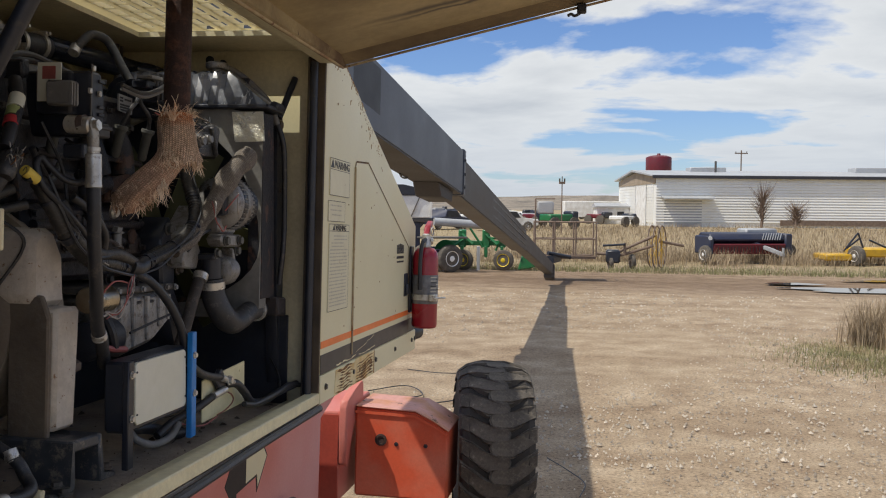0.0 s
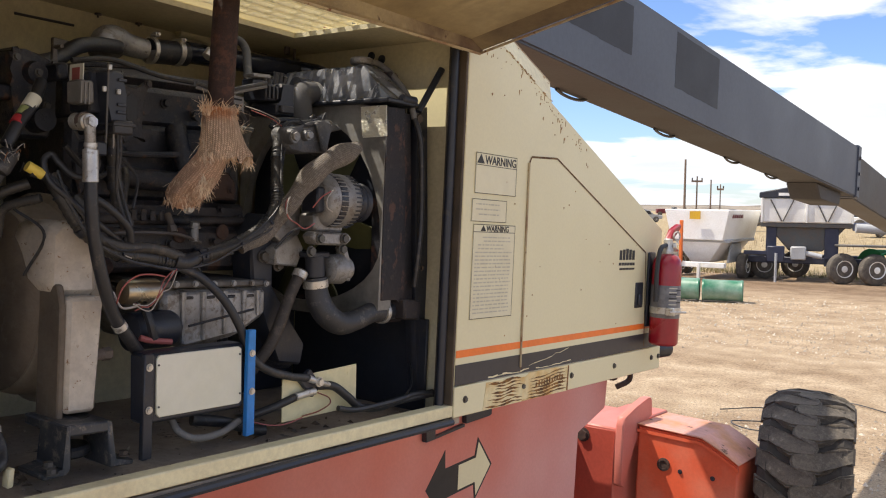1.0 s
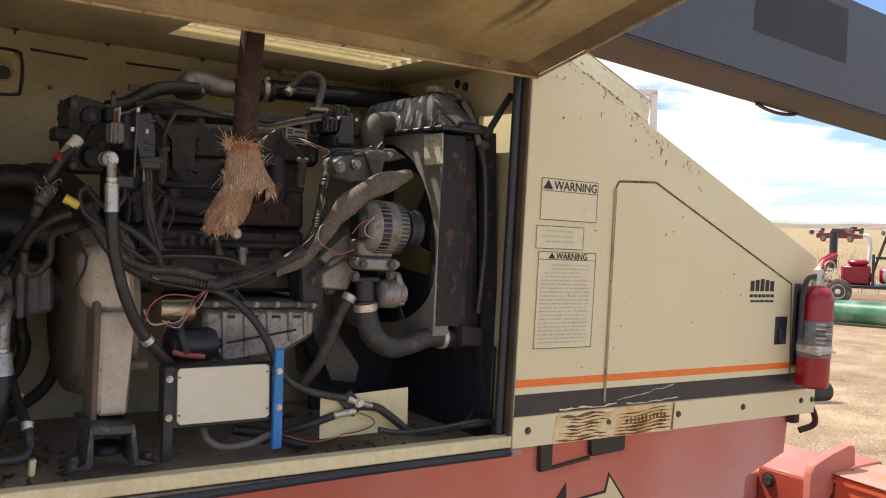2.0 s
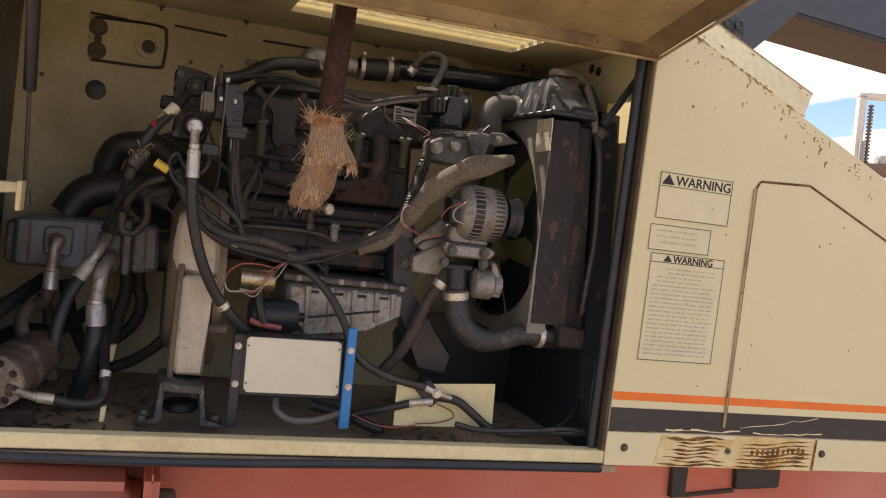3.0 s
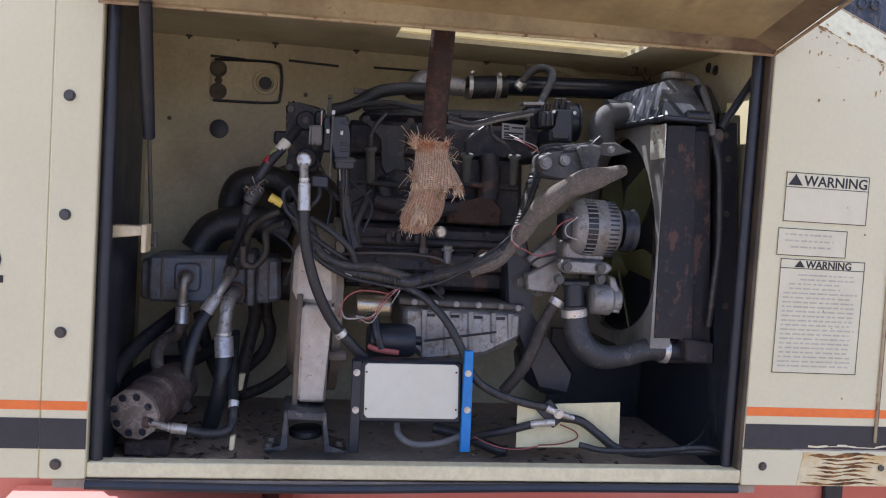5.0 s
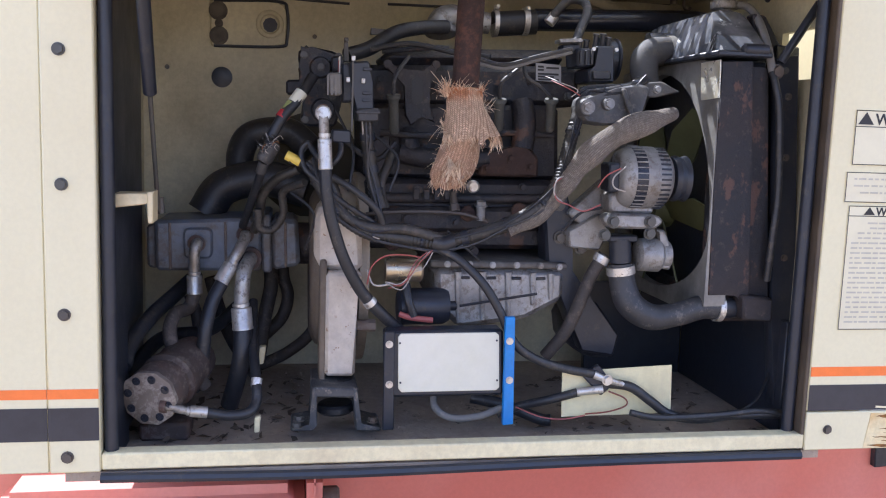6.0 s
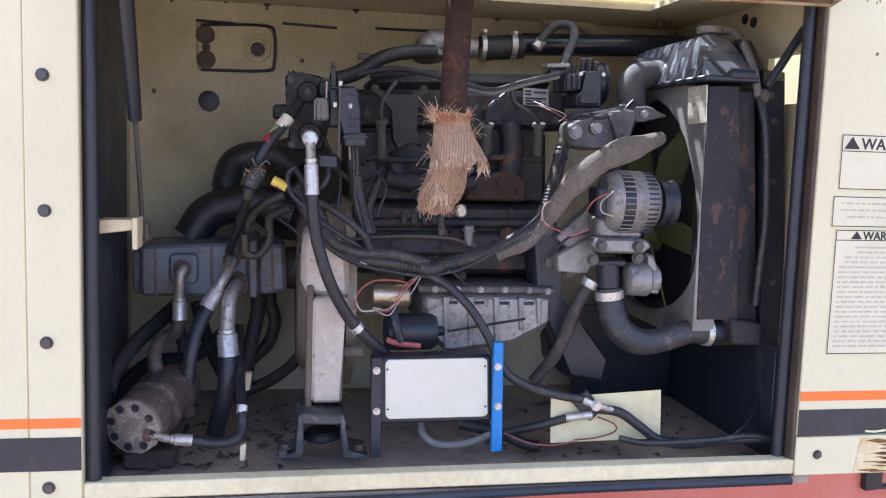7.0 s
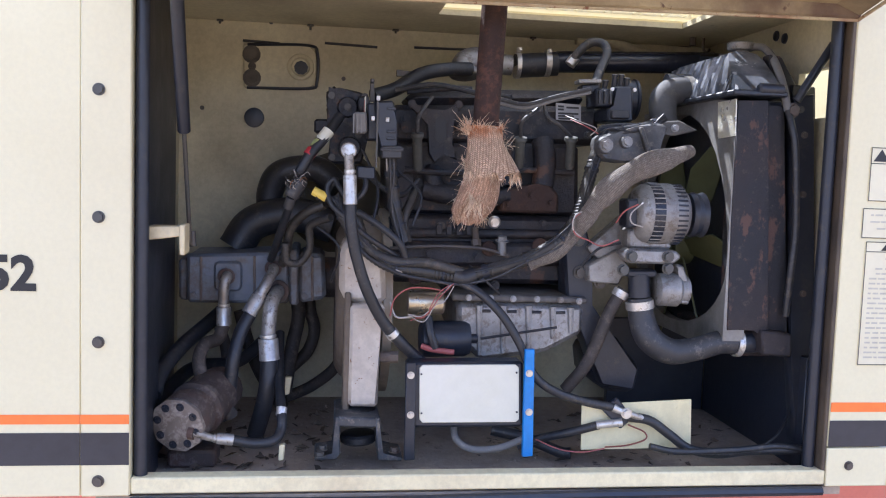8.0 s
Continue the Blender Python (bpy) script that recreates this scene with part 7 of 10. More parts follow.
hose([(-0.270, -1.200, 1.613), (-0.260, -1.201, 1.559), (-0.270, -1.212, 1.499), (-0.300, -1.229, 1.435)], 0.0200, "thick black hose under the pump", [((-0.275, -1.204, 1.668), (-0.270, -1.199, 1.611))], [(-0.380, -1.189, 1.752), (-0.330, -1.189, 1.752), (-0.290, -1.199, 1.732), (-0.275, -1.203, 1.666)])
hose([(-0.100, -1.260, 1.482), (-0.105, -1.217, 1.473), (-0.110, -1.179, 1.477), (-0.130, -1.165, 1.493), (-0.150, -1.165, 1.519), (-0.200, -1.171, 1.549), (-0.280, -1.178, 1.593), (-0.360, -1.181, 1.656)], 0.0105, "black hose from the gear pump", [((-0.095, -1.298, 1.488), (-0.100, -1.259, 1.482)), ((-0.150, -1.167, 1.516), (-0.160, -1.165, 1.533))], [(-0.090, -1.345, 1.501), (-0.085, -1.328, 1.500), (-0.090, -1.312, 1.493), (-0.095, -1.295, 1.488)])
hose([(-0.160, -1.428, 1.559), (-0.220, -1.424, 1.593), (-0.300, -1.396, 1.632), (-0.400, -1.354, 1.666), (-0.480, -1.318, 1.695)], 0.017, "dark suction hose along the wall")
hose([(-0.240, -1.433, 1.501), (-0.320, -1.423, 1.531), (-0.420, -1.381, 1.561), (-0.500, -1.290, 1.558), (-0.560, -1.226, 1.604)], 0.016, "dark suction hose behind the pumps")
hose([(-0.550, -1.306, 1.834), (-0.560, -1.260, 1.899), (-0.560, -1.162, 1.923), (-0.550, -1.062, 1.897)], 0.045, "thick black rubber duct")
hose([(-0.580, -1.219, 1.906), (-0.600, -1.224, 1.977), (-0.620, -1.195, 2.028), (-0.620, -1.108, 2.039), (-0.600, -1.050, 1.997)], 0.034, "thick black rubber duct on the wall")
hose([(-0.100, -1.034, 1.969), (-0.100, -1.031, 1.926), (-0.105, -1.020, 1.868), (-0.115, -0.994, 1.791), (-0.135, -0.956, 1.721), (-0.150, -0.911, 1.670), (-0.170, -0.871, 1.632)], 0.0125, "black hose with a crimped steel end", [((-0.100, -1.037, 2.040), (-0.100, -1.034, 1.969)), ((-0.140, -0.943, 1.704), (-0.143, -0.933, 1.692))], [(-0.125, -1.040, 2.079), (-0.105, -1.040, 2.081), (-0.100, -1.039, 2.063), (-0.100, -1.037, 2.034)])
solid("swivel_nut", join(rod((-0.150, -1.039, 2.080), (-0.100, -1.040, 2.077), 0.016, seg=16, bev=0.003), bolt((-0.100, -1.040, 2.077), (1, 0, 0.1), 0.010, 0.012)), ZINC, (-0.100, -1.040, 2.077), "zinc swivel nut with a hexagon head", "fitting")
solid("side_plug", join(prism([(-1.021, 2.048), (-0.984, 2.047), (-0.983, 2.021), (-1.021, 2.022)], "x", -0.17, -0.13, 0.003)), SEAL, (-0.150, -1.001, 2.023), "small black electrical plug connector", "connector")
hose([(-0.140, -1.003, 2.027), (-0.130, -1.004, 2.001), (-0.130, -1.020, 1.980), (-0.150, -1.039, 1.981), (-0.170, -1.057, 2.004), (-0.180, -1.066, 2.018), (-0.180, -1.080, 2.003), (-0.170, -1.073, 1.968), (-0.160, -1.043, 1.940), (-0.150, -0.995, 1.900), (-0.160, -0.928, 1.859)], 0.006, "thin black bent wiring tube")
hose([(-0.240, -1.057, 2.155), (-0.215, -1.085, 2.111), (-0.200, -1.117, 2.071), (-0.195, -1.142, 2.027)], 0.0115, "black cable with printed sleeves")
solid("cable_sleeve", rod((-0.218, -1.080, 2.121), (-0.211, -1.097, 2.098), 0.0135, seg=14), WHITE, (-0.215, -1.088, 2.109), "white printed sleeve on the cable", "cable sleeve")
solid("cable_sleeve", rod((-0.210, -1.099, 2.096), (-0.205, -1.110, 2.081), 0.0128, seg=14), surface("olive_sleeve", (0.30, 0.34, 0.14), 0.5, bump=0), (-0.207, -1.105, 2.088), "olive green sleeve on the cable", "cable sleeve")
solid("cable_sleeve", rod((-0.204, -1.113, 2.078), (-0.200, -1.122, 2.066), 0.0128, seg=14), surface("red_sleeve", (0.42, 0.03, 0.04), 0.5, bump=0), (-0.202, -1.117, 2.072), "red sleeve on the black cable", "cable sleeve")
cc = thing("cable_connector", (-0.190, -1.148, 1.983), "dark round cable connector with a tangle of fine wires", "connector")
part("shell", join(lathe([(0.012, 0), (0.017, 0.006), (0.017, 0.04), (0.013, 0.048)], (-0.190, -1.134, 2.019), (0.1, -0.5, -0.9), 16), rod((-0.190, -1.155, 1.977), (-0.200, -1.162, 1.955), 0.011, seg=12)), DARK_CABLE, cc, "dark ribbed shell")
cw = random.Random(19)
for k in range(20):
    y, z = -1.142 + cw.uniform(-0.014, 0.020), 2.000 + cw.uniform(-0.020, 0.022)
    dy, dz = cw.uniform(-0.016, 0.016), cw.uniform(0.006, 0.018)
    part("fine_wire", tube([(-0.176, y, z), (-0.168 + cw.uniform(-0.002, 0.004), y + dy * 0.5 - 0.004, z + dz * 0.5), (-0.170, y + dy, z + dz), (-0.180, y + dy + 0.006, z + dz * 0.6)], cw.uniform(0.0006, 0.0010), 5, 5), cw.choice((WIRE_WHITE, GREY_CABLE, GREY_CABLE, BLACK, COPPER)), cc)
solid("cable_tag", join(rod((-0.181, -1.110, 1.993), (-0.178, -1.082, 1.979), 0.010, seg=12)), YELLOW, (-0.180, -1.096, 1.986), "yellow tag on a black cable", "cable tag")
hose([(-0.200, -1.160, 1.958), (-0.250, -1.175, 1.913), (-0.300, -1.189, 1.871), (-0.360, -1.205, 1.827)], 0.009, "black cable to the pump")
hose([(-0.182, -1.103, 1.983), (-0.180, -1.065, 1.973), (-0.170, -1.043, 1.951)], 0.0085, "black cable behind the tag")
hose([(-0.220, -1.085, 1.963), (-0.240, -1.127, 1.942), (-0.270, -1.158, 1.906), (-0.300, -1.167, 1.859), (-0.340, -1.178, 1.819)], 0.0095, "black cable looped beside the pump", wave=0.0012, mat=LOOM)
hose([(-0.200, -1.072, 1.937), (-0.250, -1.115, 1.914), (-0.270, -1.116, 1.863), (-0.280, -1.138, 1.830), (-0.270, -1.165, 1.834), (-0.260, -1.169, 1.875)], 0.008, "black cable looped beside the pump", wave=0.0012, mat=LOOM)
# looms across the engine
hose([(-0.190, -1.062, 1.980), (-0.175, -1.040, 1.933), (-0.165, -1.006, 1.881), (-0.160, -0.945, 1.840), (-0.160, -0.879, 1.830), (-0.165, -0.786, 1.819), (-0.165, -0.725, 1.832), (-0.160, -0.664, 1.852)], 0.014, "thick corrugated wiring loom across the engine", wave=0.0016, mat=LOOM)
hose([(-0.170, -1.020, 1.946), (-0.155, -0.992, 1.876), (-0.150, -0.935, 1.851), (-0.150, -0.862, 1.848), (-0.155, -0.785, 1.827)], 0.0105, "dusty black corrugated wiring loom", wave=0.0014, mat=LOOM)
hose([(-0.150, -1.018, 1.953), (-0.140, -0.971, 1.925), (-0.140, -0.929, 1.890), (-0.150, -0.913, 1.859)], 0.0075, "thin black cable across the looms", mat=BLACK)
hose([(-0.160, -0.789, 1.819), (-0.150, -0.728, 1.836), (-0.140, -0.657, 1.861), (-0.130, -0.593, 1.899), (-0.140, -0.551, 1.946), (-0.170, -0.524, 2.003), (-0.200, -0.499, 2.072), (-0.210, -0.480, 2.123)], 0.0135, "corrugated wiring loom rising beside the alternator", wave=0.0016, mat=LOOM)
hose([(-0.210, -0.482, 2.120), (-0.200, -0.474, 2.140), (-0.190, -0.428, 2.149), (-0.200, -0.373, 2.161), (-0.220, -0.334, 2.179)], 0.0095, "taped black cable above the alternator", mat=BLACK)
hose([(-0.160, -0.957, 2.161), (-0.165, -0.949, 2.043), (-0.170, -0.943, 1.996), (-0.170, -0.933, 1.942), (-0.160, -0.916, 1.889)], 0.013, "dusty black corrugated wiring loom", wave=0.0016, mat=LOOM)
hose([(-0.220, -0.890, 2.002), (-0.200, -0.900, 1.978), (-0.180, -0.917, 1.936), (-0.170, -0.908, 1.889)], 0.010, "small dusty black elbow hose", mat=LOOM)
loomtape = thing("loom_joint", (-0.155, -0.785, 1.820), "taped black joint in the loom", "wiring loom")
part("tape", tube([(-0.155, -0.806, 1.822), (-0.150, -0.786, 1.818), (-0.150, -0.764, 1.826)], 0.017, 12, 4), BLACK, loomtape)
br = thing("braided_hose", (-0.100, -0.513, 1.987), "grey braided sleeve hose over the alternator", "hose")
part("sleeve", tube([(-0.140, -0.650, 1.851), (-0.130, -0.604, 1.872), (-0.120, -0.565, 1.907), (-0.105, -0.539, 1.953), (-0.095, -0.515, 1.993), (-0.085, -0.478, 2.034), (-0.080, -0.426, 2.067), (-0.090, -0.367, 2.087), (-0.120, -0.309, 2.105)], lambda t: 0.015 + 0.010 * min(1, max(0, t - 0.30) * 4) - 0.002 * math.sin(t * 30) - 0.014 * max(0, t - 0.86) * 7, 28, 12), SLEEVE, br)
# cables down to the terminal post
hose([(-0.150, -0.794, 1.808), (-0.135, -0.753, 1.787), (-0.120, -0.705, 1.741), (-0.110, -0.668, 1.683), (-0.110, -0.634, 1.616), (-0.110, -0.583, 1.579), (-0.112, -0.513, 1.557), (-0.112, -0.449, 1.545)], 0.0095, "black battery cable to the terminal")
hose([(-0.115, -0.421, 1.524), (-0.105, -0.373, 1.518), (-0.100, -0.328, 1.488), (-0.100, -0.281, 1.456), (-0.090, -0.220, 1.448), (-0.080, -0.147, 1.458), (-0.070, -0.021, 1.463)], 0.0105, "black battery cable along the sill")
hose([(-0.080, -0.380, 1.469), (-0.075, -0.317, 1.458), (-0.070, -0.191, 1.462), (-0.070, -0.087, 1.470), (-0.060, -0.019, 1.460)], 0.007, "black cable along the sill")
hose([(-0.080, -0.134, 1.461), (-0.100, -0.079, 1.486), (-0.140, -0.033, 1.526), (-0.180, -0.007, 1.569)], 0.003, "thin black wire up the shield")
hose([(-0.160, -0.796, 1.491), (-0.140, -0.792, 1.468), (-0.120, -0.761, 1.453), (-0.110, -0.708, 1.458), (-0.120, -0.651, 1.473)], 0.0078, "grey cable under the white box", mat=GREY_CABLE)
hose([(-0.170, -0.651, 1.443), (-0.160, -0.597, 1.464), (-0.130, -0.542, 1.486), (-0.115, -0.484, 1.506)], 0.0095, "dark battery cable on the deck", mat=BLACK)
hose([(-0.220, -0.700, 1.466), (-0.200, -0.625, 1.452), (-0.180, -0.551, 1.426), (-0.170, -0.528, 1.426)], 0.013, "black hose on the deck")
tp = thing("terminal_post", (-0.120, -0.451, 1.520), "black terminal block with zinc cable lugs", "terminal")
part("base", prism([(-0.481, 1.542), (-0.446, 1.567), (-0.408, 1.522), (-0.436, 1.497)], "x", -0.125, -0.110, 0.003), SEAL, tp)
part("lug", tube([(-0.108, -0.456, 1.546), (-0.105, -0.438, 1.539), (-0.105, -0.386, 1.522)], lambda t: 0.009 - 0.002 * t, 10, 5), ZINC, tp, "zinc cable lug")
part("lug", tube([(-0.112, -0.491, 1.507), (-0.108, -0.461, 1.511), (-0.106, -0.436, 1.514)], 0.009, 10, 5), ZINC, tp)
part("bolt", bolt((-0.100, -0.429, 1.536), (1, 0, 0), 0.009, 0.01), ZINC, tp)
part("wire", tube([(-0.112, -0.419, 1.507), (-0.112, -0.382, 1.491), (-0.110, -0.379, 1.475), (-0.110, -0.419, 1.462), (-0.110, -0.470, 1.458)], 0.0018, 6, 6), surface("brown_wire", (0.22, 0.06, 0.04), 0.5, bump=0), tp)
solid("yellow_board", join(rod((-0.126, -0.301, 1.540), (-0.125, -0.301, 1.540), 0.004, seg=12), prism([(-0.521, 1.547), (-0.271, 1.560), (-0.266, 1.451), (-0.518, 1.447)], "x", -0.130, -0.126, 0.001)), CARD, (-0.126, -0.392, 1.446), "pale yellow board standing on the deck", "board")

# control box on its stand
cb = thing("control_box", (-0.130, -0.765, 1.431), "white-fronted black control box on blue and black uprights", "control box")
part("case", prism([(-0.909, 1.644), (-0.661, 1.648), (-0.655, 1.506), (-0.904, 1.505)], "x", -0.150, -0.101, 0.006), SEAL, cb, "black steel case")
plate = part("front_plate", prism([(-0.882, 1.633), (-0.876, 1.640), (-0.679, 1.642), (-0.671, 1.636), (-0.666, 1.524), (-0.673, 1.518), (-0.872, 1.517), (-0.879, 1.525)], "x", -0.102, -0.0965, 0.001), WHITE, cb, "plain white front plate")
for p in ((-0.096, -0.878, 1.621), (-0.096, -0.875, 1.538), (-0.096, -0.676, 1.625), (-0.096, -0.672, 1.540)):
    part("screw", rod(p, Vector(p) + Vector((0.0015, 0, 0)), 0.0022, seg=8), SEAL, plate)
part("upright", prism([(-0.910, 1.645), (-0.889, 1.645), (-0.886, 1.438), (-0.909, 1.437)], "x", -0.108, -0.095, 0.002), SEAL, cb, "black upright")
part("upright", prism([(-0.661, 1.676), (-0.641, 1.677), (-0.635, 1.447), (-0.658, 1.445)], "x", -0.099, -0.086, 0.0015), BLUE, cb, "bright blue upright")
for p in ((-0.094, -0.900, 1.619), (-0.094, -0.898, 1.535), (-0.085, -0.651, 1.626), (-0.085, -0.648, 1.543)):
    part("bolt", bolt(p, (1, 0, 0), 0.0058, 0.005), ZINC, cb)

hose([(-0.245, -0.482, 2.135), (-0.242, -0.469, 2.152), (-0.238, -0.438, 2.158), (-0.238, -0.384, 2.161), (-0.242, -0.354, 2.170), (-0.248, -0.339, 2.181)], 0.0072, "thin black corrugated wiring loom", wave=0.0012, mat=BLACK)
# coloured wires
def wires(name_pts, r, mat, label):
    w = thing("wire", name_pts[0], label, "wire", "loose wires")
    part("core", tube(name_pts, r * 0.78, 6, 8), mat, w)


wires([(-0.150, -0.943, 1.733), (-0.140, -0.935, 1.771), (-0.135, -0.908, 1.794), (-0.140, -0.868, 1.796), (-0.145, -0.831, 1.790)], 0.0022, WIRE_RED, "pink wire loop at the starter")
for k in range(4):
    o = 0.004 * k
    wires([(p[0] + o * 0.4 * er.uniform(-1, 1), p[1] + o * er.uniform(-0.6, 1.4), p[2] - o * er.uniform(-0.6, 1.4)) for p in ((-0.145, -0.813, 1.806), (-0.135, -0.838, 1.779), (-0.135, -0.855, 1.755), (-0.140, -0.878, 1.735), (-0.150, -0.905, 1.738))], 0.0015, WIRE_RED if k % 2 else WIRE_WHITE, "red and pale wires at the starter")
wires([(-0.160, -0.943, 1.762), (-0.150, -0.931, 1.733), (-0.150, -0.907, 1.731), (-0.150, -0.889, 1.736)], 0.003, WIRE_WHITE, "pale wire bundle at the starter")
wires([(-0.100, -0.549, 1.968), (-0.085, -0.572, 1.951), (-0.080, -0.567, 1.922), (-0.085, -0.538, 1.910), (-0.090, -0.506, 1.898), (-0.100, -0.466, 1.911)], 0.002, WIRE_RED, "pink wire loop at the alternator")
wires([(-0.100, -0.544, 1.970), (-0.080, -0.569, 1.961), (-0.080, -0.573, 1.933), (-0.085, -0.553, 1.916)], 0.002, WIRE_WHITE, "pale wire loop at the alternator")
wires([(-0.100, -0.474, 1.947), (-0.085, -0.462, 1.972), (-0.085, -0.432, 1.988)], 0.002, WIRE_RED, "red wire at the alternator")
wires([(-0.090, -0.420, 1.991), (-0.080, -0.448, 1.969), (-0.080, -0.446, 1.949), (-0.090, -0.418, 1.940)], 0.002, WIRE_WHITE, "pale wire at the alternator")
wires([(-0.260, -0.551, 2.179), (-0.220, -0.530, 2.165), (-0.200, -0.496, 2.149), (-0.210, -0.505, 2.134)], 0.0014, WIRE_WHITE, "pale wire by the coil pack")
wires([(-0.250, -0.541, 2.170), (-0.210, -0.513, 2.152), (-0.200, -0.489, 2.137)], 0.0016, WIRE_RED, "red wire by the coil pack")
wires([(-0.140, -0.617, 1.467), (-0.120, -0.568, 1.451), (-0.115, -0.519, 1.446), (-0.110, -0.470, 1.455)], 0.002, WIRE_RED, "dark red wire on the deck")

# things on the back wall
GRIMY_BOLT = surface("grimy_bolt", (0.115, 0.10, 0.08), 0.6, second=(0.05, 0.046, 0.042), amount=0.9, scale=30, bump=0.2)
wp = part("wall_plate", prism([(-1.312, 2.367), (-1.136, 2.374), (-1.114, 2.352), (-1.115, 2.269), (-1.137, 2.256), (-1.308, 2.251)], "x", -0.762, -0.752, 0.004), CREAM_IN, lift, "bolted cover plate with a ringed hole")
part("ring", lathe([(0.036, 0), (0.034, 0.006), (0.026, 0.008), (0.022, 0.002), (0.0, 0.002)], (-0.752, -1.158, 2.313), (1, 0, 0), 24), CREAM_IN, wp, "cream ring")
part("ring_hole", rod((-0.751, -1.157, 2.311), (-0.7485, -1.157, 2.311), 0.019, seg=9), SEAL, wp)
part("soot_edge", tube([(-0.752, -1.300, 2.366), (-0.752, -1.140, 2.372), (-0.752, -1.114, 2.350), (-0.752, -1.114, 2.276), (-0.752, -1.137, 2.257), (-0.752, -1.300, 2.252)], 0.004, 6, 5), SEAL, wp)
for p, r in (((-0.752, -1.289, 2.341), 0.018), ((-0.752, -1.287, 2.278), 0.018), ((-0.752, -1.287, 2.309), 0.008)):
    part("bolt", bolt(p, (1, 0, 0), r, 0.008), GRIMY_BOLT, wp)
part("rubber_plug", lathe([(0.027, 0), (0.026, 0.006), (0.018, 0.008)], (-0.760, -1.280, 2.173), (1, 0, 0), 24), SEAL, back, "black rubber grommet")
for a, b in (((-0.759, -1.313, 2.377), (-0.759, -1.216, 2.374)), ((-0.759, -1.095, 2.382), (-0.759, -0.952, 2.378)), ((-0.759, -0.851, 2.383), (-0.759, -0.698, 2.385)), ((-0.759, -0.193, 2.433), (-0.759, -0.054, 2.429))):
    part("slit", rod(a, b, 0.0035, seg=6), SEAL, back, "dark slit")
for p in ((-0.759, -1.417, 2.193), (-0.759, -1.042, 2.288), (-0.759, -0.904, 2.445), (-0.759, -1.134, 2.435), (-0.759, -1.239, 2.429)):
    part("fixing", rod(p, Vector(p) + Vector((0.006, 0, 0)), 0.006, seg=8), STEEL, back)
part("soot_stain", prism(circle(-1.05, 1.95, 0.14, 18), "x", -0.7598, -0.7590, 0), surface("soot", (0.10, 0.085, 0.06), 0.9, bump=0.05), back, "soot stain on the wall")
part("wall_brace", tube([(-0.735, -0.400, 2.425), (-0.735, -0.300, 2.425), (-0.730, -0.180, 2.385), (-0.728, -0.120, 2.345)], 0.014, 10, 5), CREAM_IN, lift, "cream bent stay on the back wall")
for y, z, h in ((-1.134, 2.412, 0.016), (-0.904, 2.416, 0.012), (-1.372, 2.416, 0.010), (-0.640, 2.416, 0.010), (-0.520, 2.418, 0.008)):
    part("hanging_screw", join(rod((-0.745, y, z), (-0.745, y, 2.4268), 0.003, seg=8), rod((-0.745, y, 2.4225), (-0.745, y, 2.4268), 0.009, seg=10)), STEEL, lift)
for x, z in ((-0.366, 2.402), (-0.325, 2.390)):
    part("wall_grommet", lathe([(0.013, 0), (0.012, 0.004), (0.006, 0.006), (0.0, 0.006)], (x, 0.0, z), (0, -1, 0), 14), SEAL, lift, "dark hole plug")
part("roof_hook", join(tube([(-0.60, -0.085, 2.4265), (-0.60, -0.085, 2.400), (-0.60, -0.075, 2.390), (-0.60, -0.066, 2.398)], 0.004, 8, 4), rod((-0.60, -0.115, 2.405), (-0.60, -0.115, 2.4265), 0.009, seg=10)), STEEL, lift, "small hook under the roof")
part("small_bracket", prism([(-1.165, 1.565), (-1.150, 1.565), (-1.155, 1.526), (-1.166, 1.524)], "x", -0.32, -0.30, 0.002), CREAM_SILL, lift)
part("small_bracket", prism([(-1.167, 1.468), (-1.155, 1.471), (-1.157, 1.438), (-1.168, 1.437)], "x", -0.12, -0.10, 0.002), CREAM_SILL, lift)
for pts, r in (([(-0.60, -1.120, 1.735), (-0.60, -1.116, 1.673), (-0.60, -1.104, 1.622), (-0.60, -1.121, 1.564), (-0.60, -1.174, 1.506), (-0.60, -1.202, 1.433)], 0.016), ([(-0.56, -1.15, 1.72), (-0.56, -1.145, 1.66), (-0.55, -1.16, 1.58), (-0.52, -1.175, 1.47)], 0.018), ([(-0.64, -1.02, 1.70), (-0.63, -1.019, 1.617), (-0.62, -1.040, 1.529), (-0.62, -1.104, 1.470), (-0.60, -1.175, 1.442)], 0.015), ([(-0.50, -1.335, 1.645), (-0.49, -1.317, 1.590), (-0.47, -1.308, 1.510), (-0.45, -1.325, 1.455)], 0.014), ([(-0.66, -1.30, 1.66), (-0.66, -1.28, 1.58), (-0.62, -1.24, 1.50), (-0.55, -1.18, 1.43)], 0.017)):
    hose(pts, r, "dusty dark hose in the shade under the pump", mat=BROWN_RUB)
# dry leaves and scraps under the pump
lf = random.Random(12)
bm = bmesh.new()
for _ in range(140):
    x, y, a, w = lf.uniform(-0.62, -0.14), lf.uniform(-1.40, -1.05) if lf.random() < 0.75 else lf.uniform(-0.6, -0.1), lf.random() * 6.3, lf.uniform(0.006, 0.022)
    c, d, up = Vector((x, y, 1.4045)), Vector((math.cos(a), math.sin(a), 0.0)), Vector((0, 0, lf.uniform(0.002, 0.012)))
    e = Vector((-d.y, d.x, 0)) * lf.uniform(0.25, 0.5)
    q = [bm.verts.new(c - d * w), bm.verts.new(c - e * w + up), bm.verts.new(c + d * w + up * 0.3), bm.verts.new(c + e * w)]
    bm.faces.new((q[0], q[1], q[2]))
    bm.faces.new((q[0], q[2], q[3]))
